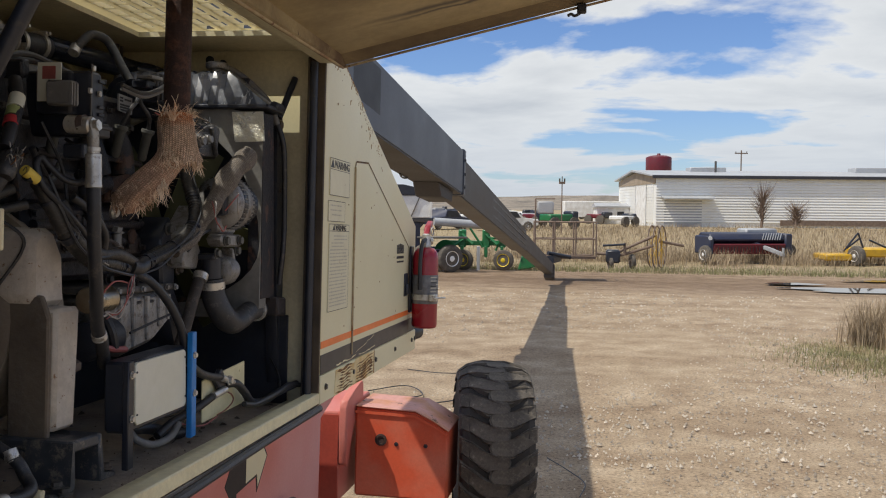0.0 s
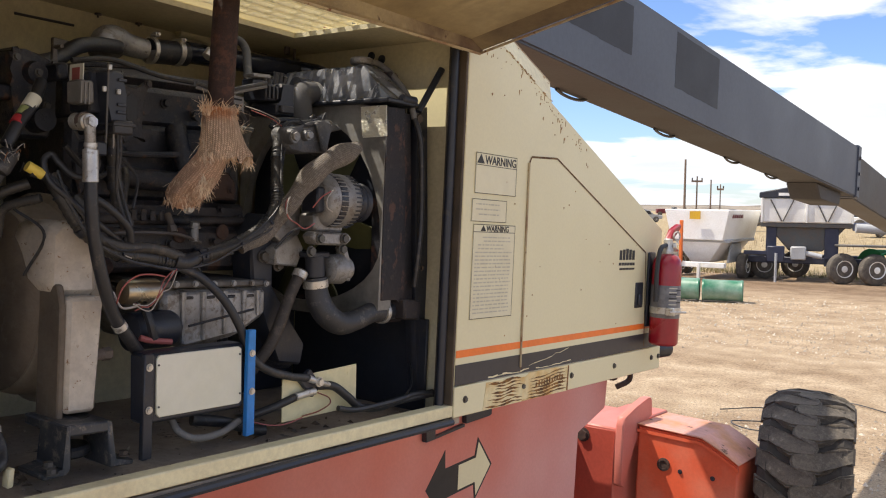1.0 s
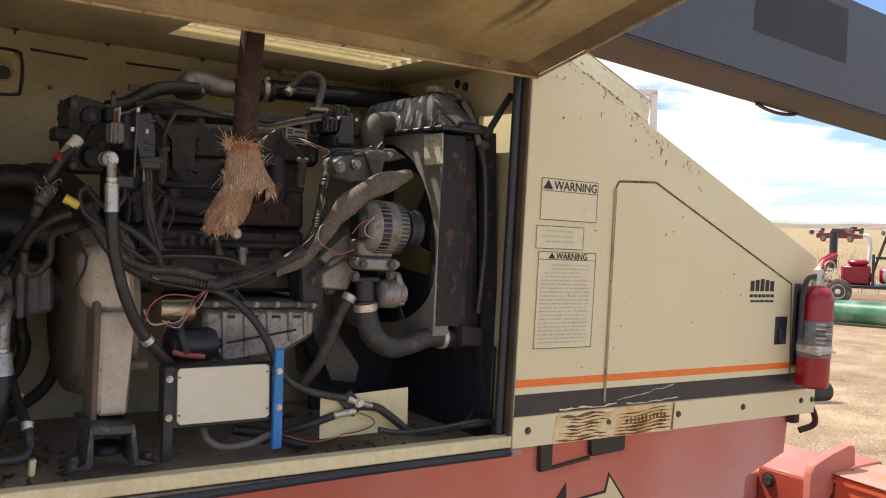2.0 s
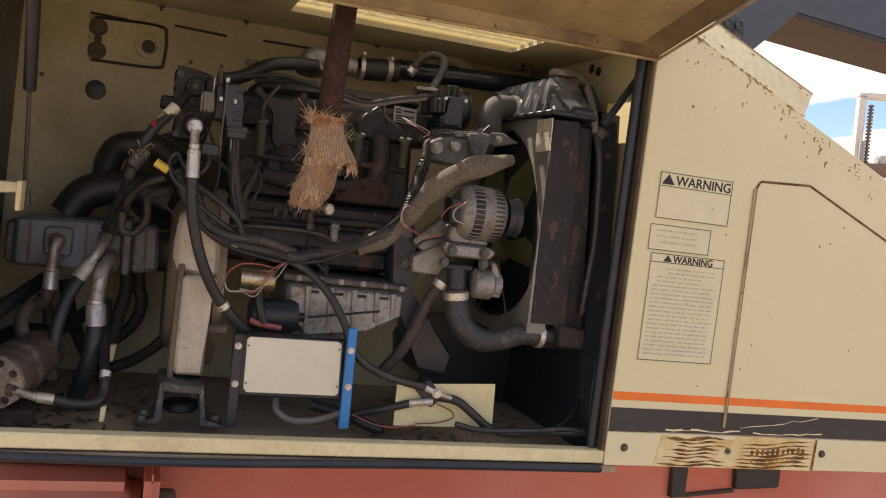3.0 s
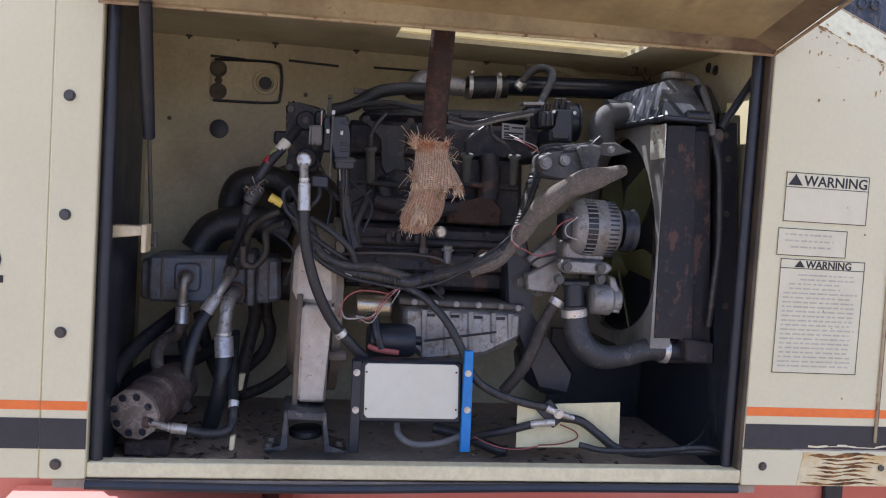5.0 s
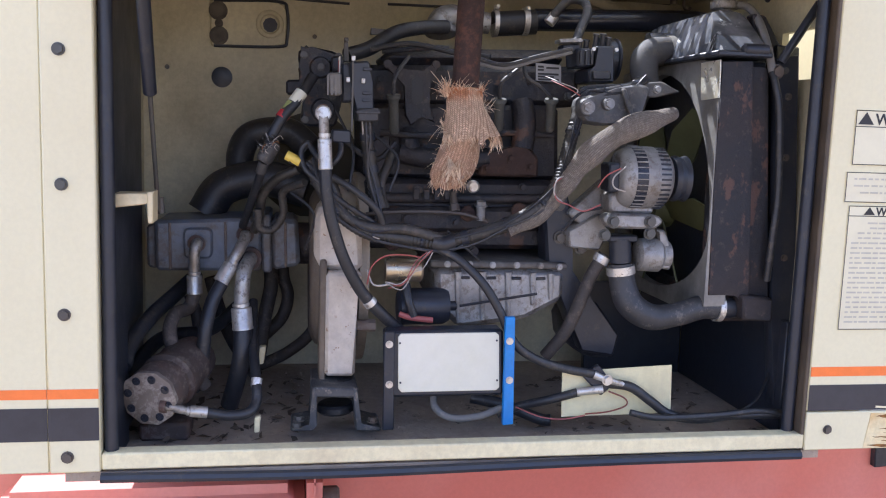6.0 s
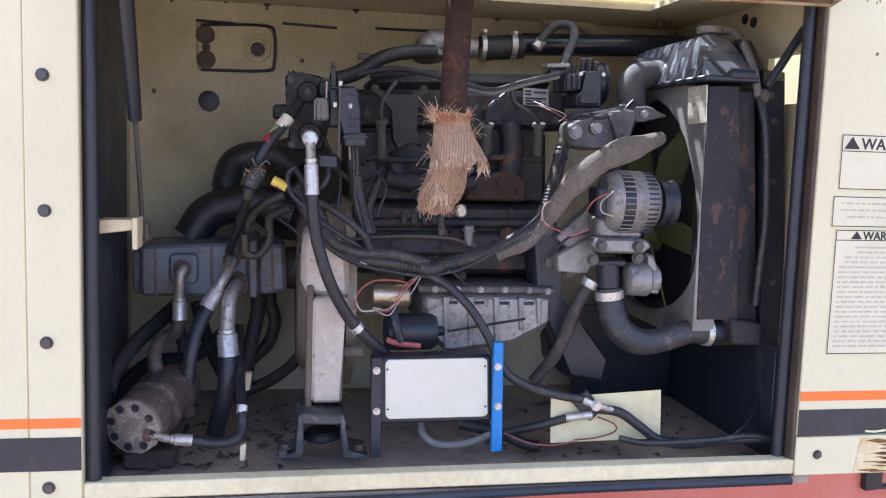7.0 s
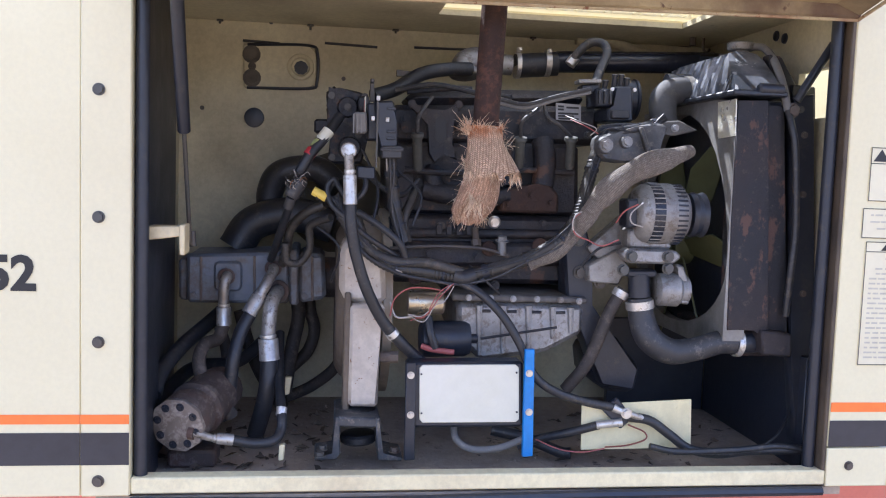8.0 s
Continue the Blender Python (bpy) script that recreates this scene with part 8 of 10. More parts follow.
solid("leaf_litter", bm, surface("dry_brown_leaf", (0.13, 0.095, 0.065), 0.8, second=(0.05, 0.04, 0.03), amount=1.0, scale=9, bump=0.1), (-0.4, -1.2, 1.404), "dry brown leaf scraps on the engine deck", "leaf litter", kind="stuff")
# loose grit on the deck
gr = random.Random(4)
bm = bmesh.new()
for _ in range(500):
    x, y, s = gr.uniform(-0.7, -0.05), gr.uniform(-1.42, -0.05), gr.uniform(0.001, 0.0035)
    bmesh.ops.create_cube(bm, size=s, matrix=Matrix.Translation((x, y, 1.4035)) @ Euler((gr.random() * 3, gr.random() * 3, gr.random() * 3)).to_matrix().to_4x4())
solid("grit", bm, FLOOR_DIRT, (-0.4, -0.7, 1.403), "brown grit on the engine deck", "grit", kind="stuff")


# ties, tape and thin wires along the looms
LOOMS = (
    [(-0.190, -1.062, 1.980), (-0.175, -1.040, 1.933), (-0.165, -1.006, 1.881), (-0.160, -0.945, 1.840), (-0.160, -0.879, 1.830), (-0.165, -0.786, 1.819), (-0.165, -0.725, 1.832), (-0.160, -0.664, 1.852)],
    [(-0.160, -0.789, 1.819), (-0.150, -0.728, 1.836), (-0.140, -0.657, 1.861), (-0.130, -0.593, 1.899), (-0.140, -0.551, 1.946), (-0.170, -0.524, 2.003), (-0.200, -0.499, 2.072), (-0.210, -0.480, 2.123)],
    [(-0.160, -0.957, 2.161), (-0.165, -0.949, 2.043), (-0.170, -0.943, 1.996), (-0.170, -0.933, 1.942), (-0.160, -0.916, 1.889)],
    [(-0.210, -0.482, 2.120), (-0.200, -0.474, 2.140), (-0.190, -0.428, 2.149), (-0.200, -0.373, 2.161), (-0.220, -0.334, 2.179)])
tr_ = random.Random(9)
for pts, rad in zip(LOOMS, (0.0165, 0.016, 0.0155, 0.0108)):
    line = spline(pts, 10)
    for f in (0.12, 0.3, 0.47, 0.66, 0.85):
        i = int(f * (len(line) - 2))
        p, d = line[i], (line[i + 1] - line[i]).normalized()
        wide = tr_.choice((0.003, 0.004, 0.014))
        solid("cable_tie", join(rod(p - d * wide / 2, p + d * wide / 2, rad * 1.03, seg=14), box(p.x + rad * 0.8, p.y - 0.003, p.z - 0.003, p.x + rad * 1.25, p.y + 0.003, p.z + 0.003, 0.0008)), SEAL, p, "black plastic tie round a wiring loom", "cable tie", "cable ties")
    for k in range(2):
        off = Vector((rad * 0.75 + 0.003, 0, tr_.uniform(-0.8, 0.8) * rad))
        wob = [Vector(q) + off + Vector((tr_.uniform(0, 0.004), tr_.uniform(-0.006, 0.006), tr_.uniform(-0.008, 0.008))) for q in pts]
        wires([tuple(q) for q in wob], tr_.uniform(0.0025, 0.0045), BLACK if k else DARK_CABLE, "thin black wire along a wiring loom")
for a, b, c in (((-0.200, -0.936, 2.044), (-0.190, -0.881, 1.991), (-0.170, -0.899, 1.925)), ((-0.220, -1.009, 2.087), (-0.200, -0.974, 2.006), (-0.180, -0.983, 1.922)), ((-0.200, -0.769, 1.840), (-0.180, -0.731, 1.806), (-0.200, -0.697, 1.778)), ((-0.240, -1.102, 1.915), (-0.220, -1.052, 1.869), (-0.260, -1.068, 1.789)), ((-0.170, -0.522, 1.848), (-0.150, -0.492, 1.888), (-0.150, -0.444, 1.901))):
    wires([a, b, c], 0.004, BLACK, "thin black wire hanging in the engine bay")
for p, q in (((-0.135, -0.935, 1.834), (-0.135, -0.921, 1.829)), ((-0.180, -1.151, 2.036), (-0.180, -1.139, 2.001))):
    solid("tie_tail", rod(p, q, 0.0012, seg=5), WIRE_WHITE, p, "pale clipped tail of a cable tie", "cable tie")
# ---- the yard ----
FLAT = Matrix.Identity(4)


def at(x, y, rot=0.0, z=0.0):
    return pose(x, y, z, 0, 0, rot)


def ground_material():
    m = bpy.data.materials.new("gravel_and_dust")
    m.use_nodes = True
    nt = m.node_tree
    n, ln = nt.nodes.new, nt.links.new
    b = nt.nodes["Principled BSDF"]
    b.inputs["Roughness"].default_value = 0.9
    co = n("ShaderNodeTexCoord")
    noises = []
    for s, d, r in ((0.22, 5, 0.55), (2.0, 6, 0.6), (38.0, 6, 0.75), (90.0, 2, 0.5)):
        t = n("ShaderNodeTexNoise")
        t.inputs["Scale"].default_value, t.inputs["Detail"].default_value, t.inputs["Roughness"].default_value = s, d, r
        ln(co.outputs["Object"], t.inputs["Vector"])
        noises.append(t)
    tracks = n("ShaderNodeMapping")
    tracks.inputs["Scale"].default_value = (0.05, 0.9, 1)
    ln(co.outputs["Object"], tracks.inputs["Vector"])
    tr = n("ShaderNodeTexNoise")
    tr.inputs["Scale"].default_value, tr.inputs["Detail"].default_value = 1.0, 5.0
    ln(tracks.outputs[0], tr.inputs["Vector"])

    def ramp(src, stops):
        r = n("ShaderNodeValToRGB")
        while len(r.color_ramp.elements) < len(stops):
            r.color_ramp.elements.new(0.5)
        for e, (p, c) in zip(r.color_ramp.elements, stops):
            e.position, e.color = p, (*c, 1)
        ln(src, r.inputs[0])
        return r.outputs[0]

    def mixed(a, bb, fac, kind="MIX"):
        x = n("ShaderNodeMix")
        x.data_type, x.blend_type = "RGBA", kind
        if isinstance(fac, float):
            x.inputs["Factor"].default_value = fac
        else:
            ln(fac, x.inputs["Factor"])
        ln(a, x.inputs["A"])
        ln(bb, x.inputs["B"])
        return x.outputs["Result"]

    base = ramp(noises[1].outputs["Fac"], [(0.32, (0.32, 0.226, 0.142)), (0.52, (0.44, 0.332, 0.219)), (0.72, (0.55, 0.432, 0.303))])
    damp = ramp(tr.outputs["Fac"], [(0.33, (0.78, 0.74, 0.70)), (0.55, (1, 1, 1))])
    col = mixed(base, damp, 1.0, "MULTIPLY")
    peb = ramp(noises[2].outputs["Fac"], [(0.38, (0.46, 0.43, 0.40)), (0.48, (0.95, 0.95, 0.95)), (0.56, (1, 1, 1)), (0.64, (1.4, 1.36, 1.32))])
    col = mixed(col, peb, 1.0, "MULTIPLY")
    grass = ramp(noises[1].outputs["Fac"], [(0.35, (0.22, 0.165, 0.085)), (0.55, (0.36, 0.275, 0.155)), (0.7, (0.46, 0.36, 0.21))])
    sep = n("ShaderNodeSeparateXYZ")
    ln(co.outputs["Object"], sep.inputs[0])
    edge = n("ShaderNodeMath")
    edge.operation = "MULTIPLY_ADD"
    edge.inputs[1].default_value, edge.inputs[2].default_value = 9.0, -4.5
    ln(noises[0].outputs["Fac"], edge.inputs[0])
    add = n("ShaderNodeMath")
    add.operation = "ADD"
    ln(sep.outputs["Y"], add.inputs[0])
    ln(edge.outputs[0], add.inputs[1])
    rng = n("ShaderNodeMapRange")
    rng.inputs["From Min"].default_value, rng.inputs["From Max"].default_value = 27.5, 29.5
    ln(add.outputs[0], rng.inputs["Value"])
    col = mixed(col, grass, rng.outputs["Result"])
    wet = n("ShaderNodeMath")
    wet.operation = "MULTIPLY_ADD"
    wet.inputs[1].default_value, wet.inputs[2].default_value = 7.0, -3.5
    ln(tr.outputs["Fac"], wet.inputs[0])
    band = n("ShaderNodeMath")
    band.operation = "ADD"
    ln(sep.outputs["Y"], band.inputs[0])
    ln(wet.outputs[0], band.inputs[1])
    scale = n("ShaderNodeMapRange")
    scale.inputs["From Min"].default_value, scale.inputs["From Max"].default_value = 17.0, 29.0
    ln(band.outputs[0], scale.inputs["Value"])
    mud = ramp(scale.outputs["Result"], [(0.10, (1, 1, 1)), (0.32, (0.55, 0.49, 0.45)), (0.60, (0.60, 0.54, 0.50)), (0.80, (1, 1, 1))])
    col = mixed(col, mud, 1.0, "MULTIPLY")
    ln(col, b.inputs["Base Color"])
    bu = n("ShaderNodeBump")
    bu.inputs["Strength"].default_value, bu.inputs["Distance"].default_value = 0.6, 0.03
    ad = n("ShaderNodeMath")
    ad.operation = "ADD"
    ln(noises[2].outputs["Fac"], ad.inputs[0])
    ln(noises[3].outputs["Fac"], ad.inputs[1])
    ln(ad.outputs[0], bu.inputs["Height"])
    ln(bu.outputs["Normal"], b.inputs["Normal"])
    return m


def ground_sheet():
    """One sheet to the horizon: fine near the machine, coarse far off."""
    bm = bmesh.new()
    xs = [-3000, -1200, -500, -200, -90, -45, -25] + [-15 + 1.5 * i for i in range(21)] + [20, 28, 45, 90, 200, 500, 1200, 3000]
    ys = [-3000, -800, -200, -60, -20, -8] + [-4 + 1.5 * i for i in range(26)] + [40, 55, 80, 130, 250, 500, 1200, 3000]
    grid = [[bm.verts.new((x, y, 0.0 if abs(x) > 40 or y > 60 or (-4 < x < 3 and -5 < y < 4) else 0.05 * (noise.noise(Vector((x * 0.13, y * 0.16, 2))) - 0.25))) for x in xs] for y in ys]
    for a, b in zip(grid, grid[1:]):
        for i in range(len(xs) - 1):
            bm.faces.new((a[i], a[i + 1], b[i + 1], b[i]))
    return bm


solid("ground", ground_sheet(), ground_material(), (0, 0, 0), "pale gravel and dust yard with tyre tracks", "ground", kind="structure", m=FLAT, sharp=180)


def pebbles():
    rn = random.Random(21)
    verts, faces = [], []
    for _ in range(14000):
        d = rn.random() ** 1.7 * 17
        y = 1.5 + d
        x = rn.uniform(-3.0 - 0.2 * d, 2.5 + 0.45 * d)
        s = rn.uniform(0.005, 0.014) * (1 + 0.05 * d) * (1.8 if rn.random() < 0.05 else 1.0)
        k = len(verts)
        a = rn.random() * 6.28
        for i in range(5):
            t = a + i * 1.2566
            verts.append((x + math.cos(t) * s * rn.uniform(0.7, 1.2), y + math.sin(t) * s * rn.uniform(0.7, 1.2), -0.012 + rn.uniform(0, 0.004)))
        verts.append((x + rn.uniform(-0.3, 0.3) * s, y + rn.uniform(-0.3, 0.3) * s, s * rn.uniform(0.35, 0.8)))
        faces += [(k + i, k + (i + 1) % 5, k + 5) for i in range(5)]
    me = bpy.data.meshes.new("pebbles")
    me.from_pydata(verts, [], faces)
    m = surface("pebble_stone", (0.52, 0.45, 0.36), 0.85, second=(0.20, 0.16, 0.12), amount=1.0, scale=1.7, fine=8, bump=0.1, grain=0.35)
    me.materials.append(m)
    return tagged(new("pebbles", me), "scattered pale pebbles on the yard", "gravel", kind="stuff")


pebbles()


def grass_tufts(name, count, place, height, label, tones, seed, width=0.006):
    """Blades of dry grass, each a bent strip."""
    rn = random.Random(seed)
    verts, faces = [], []
    for _ in range(count):
        x, y = place(rn)
        h = height * rn.uniform(0.4, 1.15)
        a, bend = rn.random() * 6.28, rn.uniform(0.1, 0.75)
        w = width * rn.uniform(0.6, 1.5)
        k = len(verts)
        for i in range(4):
            t = i / 3
            cx, cy, cz = x + math.cos(a) * bend * h * t * t, y + math.sin(a) * bend * h * t * t, h * (t - 0.25 * bend * t * t) - 0.02
            ww = w * (1 - 0.85 * t)
            verts += [(cx - math.sin(a) * ww, cy + math.cos(a) * ww, cz), (cx + math.sin(a) * ww, cy - math.cos(a) * ww, cz)]
        faces += [(k + 2 * i, k + 2 * i + 1, k + 2 * i + 3, k + 2 * i + 2) for i in range(3)]
    me = bpy.data.meshes.new(name)
    me.from_pydata(verts, [], faces)
    me.materials.append(surface(name + "_blades", tones[0], 0.85, second=tones[1], amount=1.0, scale=1.3, fine=9, bump=0, grain=0.4))
    return tagged(new(name, me), label, "grass", kind="stuff")


STRAW, OLIVE = ((0.40, 0.31, 0.20), (0.21, 0.155, 0.095)), ((0.20, 0.20, 0.085), (0.36, 0.29, 0.17))


def clump(cx, cy, r):
    return lambda rn: (cx + rn.gauss(0, r * 0.5), cy + rn.gauss(0, r * 0.5))


def clumps(cs):
    return lambda rn: clump(*cs[rn.randrange(len(cs))])(rn)


grass_tufts("dry_grass", 3600, clumps([(4.85, 11.3, 0.4), (5.2, 11.6, 0.5), (5.35, 11.0, 0.45), (5.9, 11.6, 0.9)]), 0.72, "clump of tall dry straw-coloured grass", STRAW, 1, 0.004)
grass_tufts("dry_grass", 5200, clumps([(4.3, 10.2, 0.9), (4.7, 9.6, 0.8), (3.9, 9.6, 1.0), (4.8, 9.0, 0.9), (4.2, 10.8, 0.8)]), 0.10, "sparse dry grass in the gravel", OLIVE, 2, 0.0035)
grass_tufts("dry_grass", 16000, clumps([(-3 + 0.55 * k + 0.3 * math.sin(k * 7.1), 29.2 + 4 * abs(math.sin(k * 2.3)), 0.9) for k in range(42)]), 0.62, "band of tall dry grass behind the machinery", STRAW, 3, 0.007)
grass_tufts("dry_grass", 12000, lambda rn: (rn.uniform(-12, 12), 24.9 + abs(rn.gauss(0, 1.4))), 0.20, "green and straw grass under the machinery", OLIVE, 4, 0.007)
grass_tufts("dry_grass", 6000, lambda rn: (rn.uniform(-40, -8), 24 + rn.expovariate(0.06)), 0.45, "field of dry grass", ((0.46, 0.37, 0.235), (0.34, 0.26, 0.16)), 5, 0.010)
grass_tufts("dry_grass", 16000, lambda rn: (rn.uniform(-5, 45), 34 + rn.uniform(0, 54)), 0.6, "dry grass before the metal building", STRAW, 6, 0.016)

# puddles
WATER = surface("muddy_water", (0.10, 0.085, 0.065), 0.04, second=(0.14, 0.11, 0.08), amount=0.5, scale=0.6, bump=0)


WATER.node_tree.links.remove(WATER.node_tree.nodes["Principled BSDF"].inputs["Roughness"].links[0])
WATER.node_tree.nodes["Principled BSDF"].inputs["Roughness"].default_value = 0.03


def puddle(cx, cy, rx, ry, seed):
    rn = random.Random(seed)
    pts = [(cx + rx * (1 + 0.25 * math.sin(3 * a + seed) + rn.uniform(-0.06, 0.06)) * math.cos(a), cy + ry * (1 + rn.uniform(-0.2, 0.2)) * math.sin(a)) for a in [2 * math.pi * i / 40 for i in range(40)]]
    bm = bmesh.new()
    bm.faces.new([bm.verts.new((x, y, 0.012)) for x, y in pts])
    solid("puddle", bm, WATER, (cx, cy, 0.012), "shallow muddy puddle reflecting the sky", "puddle", kind="structure", m=FLAT)


puddle(9.4, 20.4, 4.3, 0.75, 1)
puddle(5.9, 22.0, 0.7, 0.35, 2)
puddle(9.6, 23.5, 1.9, 0.35, 3)

# hoses lying in the dust
for k, pts in enumerate(([(-1.55, 6.6, 0.02), (-1.2, 6.9, 0.03), (-0.95, 6.5, 0.02), (-1.3, 6.2, 0.02), (-1.0, 6.0, 0.02), (-0.5, 6.4, 0.02)], [(-1.4, 7.9, 0.02), (-1.0, 7.7, 0.03), (-0.6, 7.75, 0.02), (-0.2, 7.5, 0.02)], [(0.45, 4.5, 0.01), (0.62, 4.2, 0.01), (0.75, 3.9, 0.01), (0.72, 3.6, 0.01)])):
    solid("cable", tube(pts, 0.006 if k < 2 else 0.004, 6, 8), BLACK, pts[0], "black cable lying on the gravel", "cable", m=FLAT)

# far things
HILL = surface("bare_hill", (0.26, 0.215, 0.165), 0.95, second=(0.12, 0.105, 0.082), amount=1.0, scale=0.045, fine=0.5, bump=0, grain=0.25)


def hills():
    bm = bmesh.new()
    rows = []
    for i in range(121):
        a = radians(-75 + 130 * i / 120)
        d = 760.0
        h = 4 + 5 * max(0.0, noise.noise(Vector((i * 0.09, 1.7, 0)))) + 3 * noise.noise(Vector((i * 0.31, 4.2, 0))) + (7 if i > 64 else 7 * max(0, (i - 50) / 14))
        rows.append([bm.verts.new((math.sin(a) * d * k, math.cos(a) * d * k, z)) for k, z in ((0.72, -1.0), (0.9, h * 0.45), (1.0, max(h, 1.0)), (1.25, -1.0))])
    for a, b in zip(rows, rows[1:]):
        for k in range(3):
            bm.faces.new((a[k], a[k + 1], b[k + 1], b[k]))
    return bm


solid("hills", hills(), HILL, (0, 760, 0), "low bare brown hills on the horizon", "hills", kind="structure", m=FLAT)

SIDING = surface("white_metal_siding", (0.84, 0.83, 0.78), 0.5, second=(0.74, 0.72, 0.64), amount=0.6, scale=0.3, fine=6, bump=0, grain=0.02)
ROOFING = surface("grey_metal_roof", (0.42, 0.43, 0.44), 0.45, second=(0.36, 0.35, 0.34), amount=0.6, scale=0.3, fine=5, bump=0.02)
DARK = surface("dark_opening", (0.03, 0.03, 0.032), 0.7, bump=0)
GREEN = surface("green_machine_paint", (0.015, 0.17, 0.055), 0.4, second=(0.03, 0.11, 0.04), amount=0.7, scale=5, bump=0.05)
RIM = surface("yellow_rim_paint", (0.80, 0.60, 0.03), 0.45, second=(0.6, 0.42, 0.03), amount=0.5, scale=6, bump=0.03)
MAROON = surface("maroon_machine_paint", (0.15, 0.012, 0.02), 0.45, second=(0.09, 0.015, 0.02), amount=0.6, scale=3, bump=0.05)
NAVY = surface("dark_blue_machine_paint", (0.02, 0.025, 0.055), 0.45, second=(0.05, 0.05, 0.06), amount=0.6, scale=3, bump=0.05)
SILVER = surface("silver_grey_paint", (0.40, 0.41, 0.42), 0.45, second=(0.30, 0.29, 0.28), amount=0.6, scale=2, bump=0.05)
HOPPER_WHITE = surface("clean_white_paint", (0.88, 0.88, 0.86), 0.35, second=(0.76, 0.74, 0.69), amount=0.6, scale=2, bump=0.03)
OFFWHITE = surface("dusty_white_paint", (0.84, 0.83, 0.79), 0.5, second=(0.55, 0.51, 0.44), amount=0.7, scale=1.5, bump=0.04)
PIPE_GREEN = surface("green_culvert_coating", (0.02, 0.16, 0.085), 0.4, second=(0.30, 0.40, 0.33), amount=0.9, scale=2.2, bump=0.05)
AMBER = surface("amber_yellow_paint", (0.62, 0.36, 0.02), 0.5, second=(0.40, 0.23, 0.03), amount=0.6, scale=4, bump=0.05)
BARE = surface("rusty_bare_steel", (0.21, 0.15, 0.11), 0.7, second=(0.12, 0.08, 0.06), amount=0.8, scale=4, bump=0.1)

# metal building: u along its long side, v into its depth
bld = thing("metal_building", (0, 0, 0), "long white metal shed with horizontal siding and low grey roof", "building", m=at(7.0, 92.0, 9.8))
L_, D_, EAVE, RIDGE = 62.0, 19.6, 5.3, 6.1
wall = part("wall", prism([(0, 0), (D_, 0), (D_, EAVE), (D_ / 2, RIDGE - 0.1), (0, EAVE)], "x", 0.05, L_, 0), SIDING, bld)
for k in range(17):
    z = 0.5 + k * 0.283
    part("siding_board", prism([(0.0, z), (-0.09, z + 0.02), (-0.03, z + 0.25), (0.0, z + 0.25)], "x", 0.0, L_, 0), SIDING, wall)
for k in range(14):
    z = 0.4 + k * 0.34
    part("siding_board", box(0.0, 1.2, z, 0.05, D_ - 0.6, z + 0.29, 0), SIDING, wall)
roof = part("roof", join(prism([(-0.4, EAVE - 0.05), (D_ / 2, RIDGE), (D_ + 0.4, EAVE - 0.05), (D_ + 0.4, EAVE + 0.1), (D_ / 2, RIDGE + 0.2), (-0.4, EAVE + 0.1)], "x", -0.5, L_ + 0.5, 0), box(24, 7, RIDGE - 0.2, 32, 9, RIDGE + 0.55, 0.05), box(5.5, 7, RIDGE - 0.2, 9.5, 9, RIDGE + 0.45, 0.05)), ROOFING, bld, "low grey metal roof")
part("eave_trim", box(-0.5, -0.46, EAVE - 0.25, L_ + 0.5, -0.40, EAVE + 0.06, 0), STRIPE, roof)
part("vent_pipe", rod((8.0, 6, RIDGE - 0.3), (8.0, 6, RIDGE + 1.1), 0.12, seg=10), STEEL, roof)
part("canopy", prism([(-1.6, 2.9), (0.0, 3.15), (0.0, 3.28), (-1.6, 3.02)], "x", 0.5, 5.8, 0), ROOFING, bld, "flat canopy over a doorway")
part("doorway", box(0.9, -0.05, 0, 4.8, -0.036, 2.9, 0), SILVER, bld)
part("door", box(-0.02, 4.4, 0, 0.0, 9.6, 4.4, 0), OFFWHITE, bld, "sliding white end door")
part("door_seam", join(box(-0.04, 4.3, 0, -0.02, 4.45, 4.5, 0), box(-0.04, 9.6, 0, -0.02, 9.7, 4.5, 0)), SILVER, bld)
part("gable", prism([(0.3, EAVE - 0.75), (D_ - 0.3, EAVE - 0.75), (D_ - 0.3, EAVE - 0.1), (D_ / 2, RIDGE - 0.12), (0.3, EAVE - 0.1)], "x", -0.06, 0.04, 0), surface("tan_weathered_boards", (0.36, 0.29, 0.21), 0.8, second=(0.26, 0.20, 0.14), amount=0.8, scale=0.8, fine=9, bump=0.1), bld, "tan boarded gable")
part("base_rail", box(13, -0.2, 0.2, L_, -0.05, 0.8, 0), BARE, bld)

solid("storage_tank", lathe([(1.85, 0), (1.87, 0.1), (1.87, 2.0), (1.8, 2.15), (1.2, 2.35), (0.3, 2.45), (0.2, 2.7)], (0, 0, 7.3), (0, 0, 1), 28), MAROON, (0, 0, 0), "dark red round tank standing high behind the shed", "tank", m=at(9.9, 131.5))
solid("tank_stand", join(*[rod((1.4 * sx, 1.4 * sy, 0), (1.2 * sx, 1.2 * sy, 7.3), 0.15, seg=8) for sx in (-1, 1) for sy in (-1, 1)]), BARE, (0, 0, 0), "steel legs under the dark red tank", "tank stand", m=at(9.9, 131.5))


def utility_pole(x, y, h, arm, label, r=0.13):
    p = thing("utility_pole", (0, 0, 0), label, "pole", "yard poles", m=at(x, y, 20))
    part("post", rod((0, 0, 0), (0, 0, h), r, r * 0.7, seg=10), BARE, p)
    if arm:
        part("crossarm", box(-arm, -0.07, h - 0.55, arm, 0.07, h - 0.38, 0.01), BARE, p)
        part("insulator", join(*[rod((s * arm * 0.85, 0, h - 0.38), (s * arm * 0.85, 0, h - 0.15), 0.06, seg=8) for s in (-1, 1)]), STEEL, p)


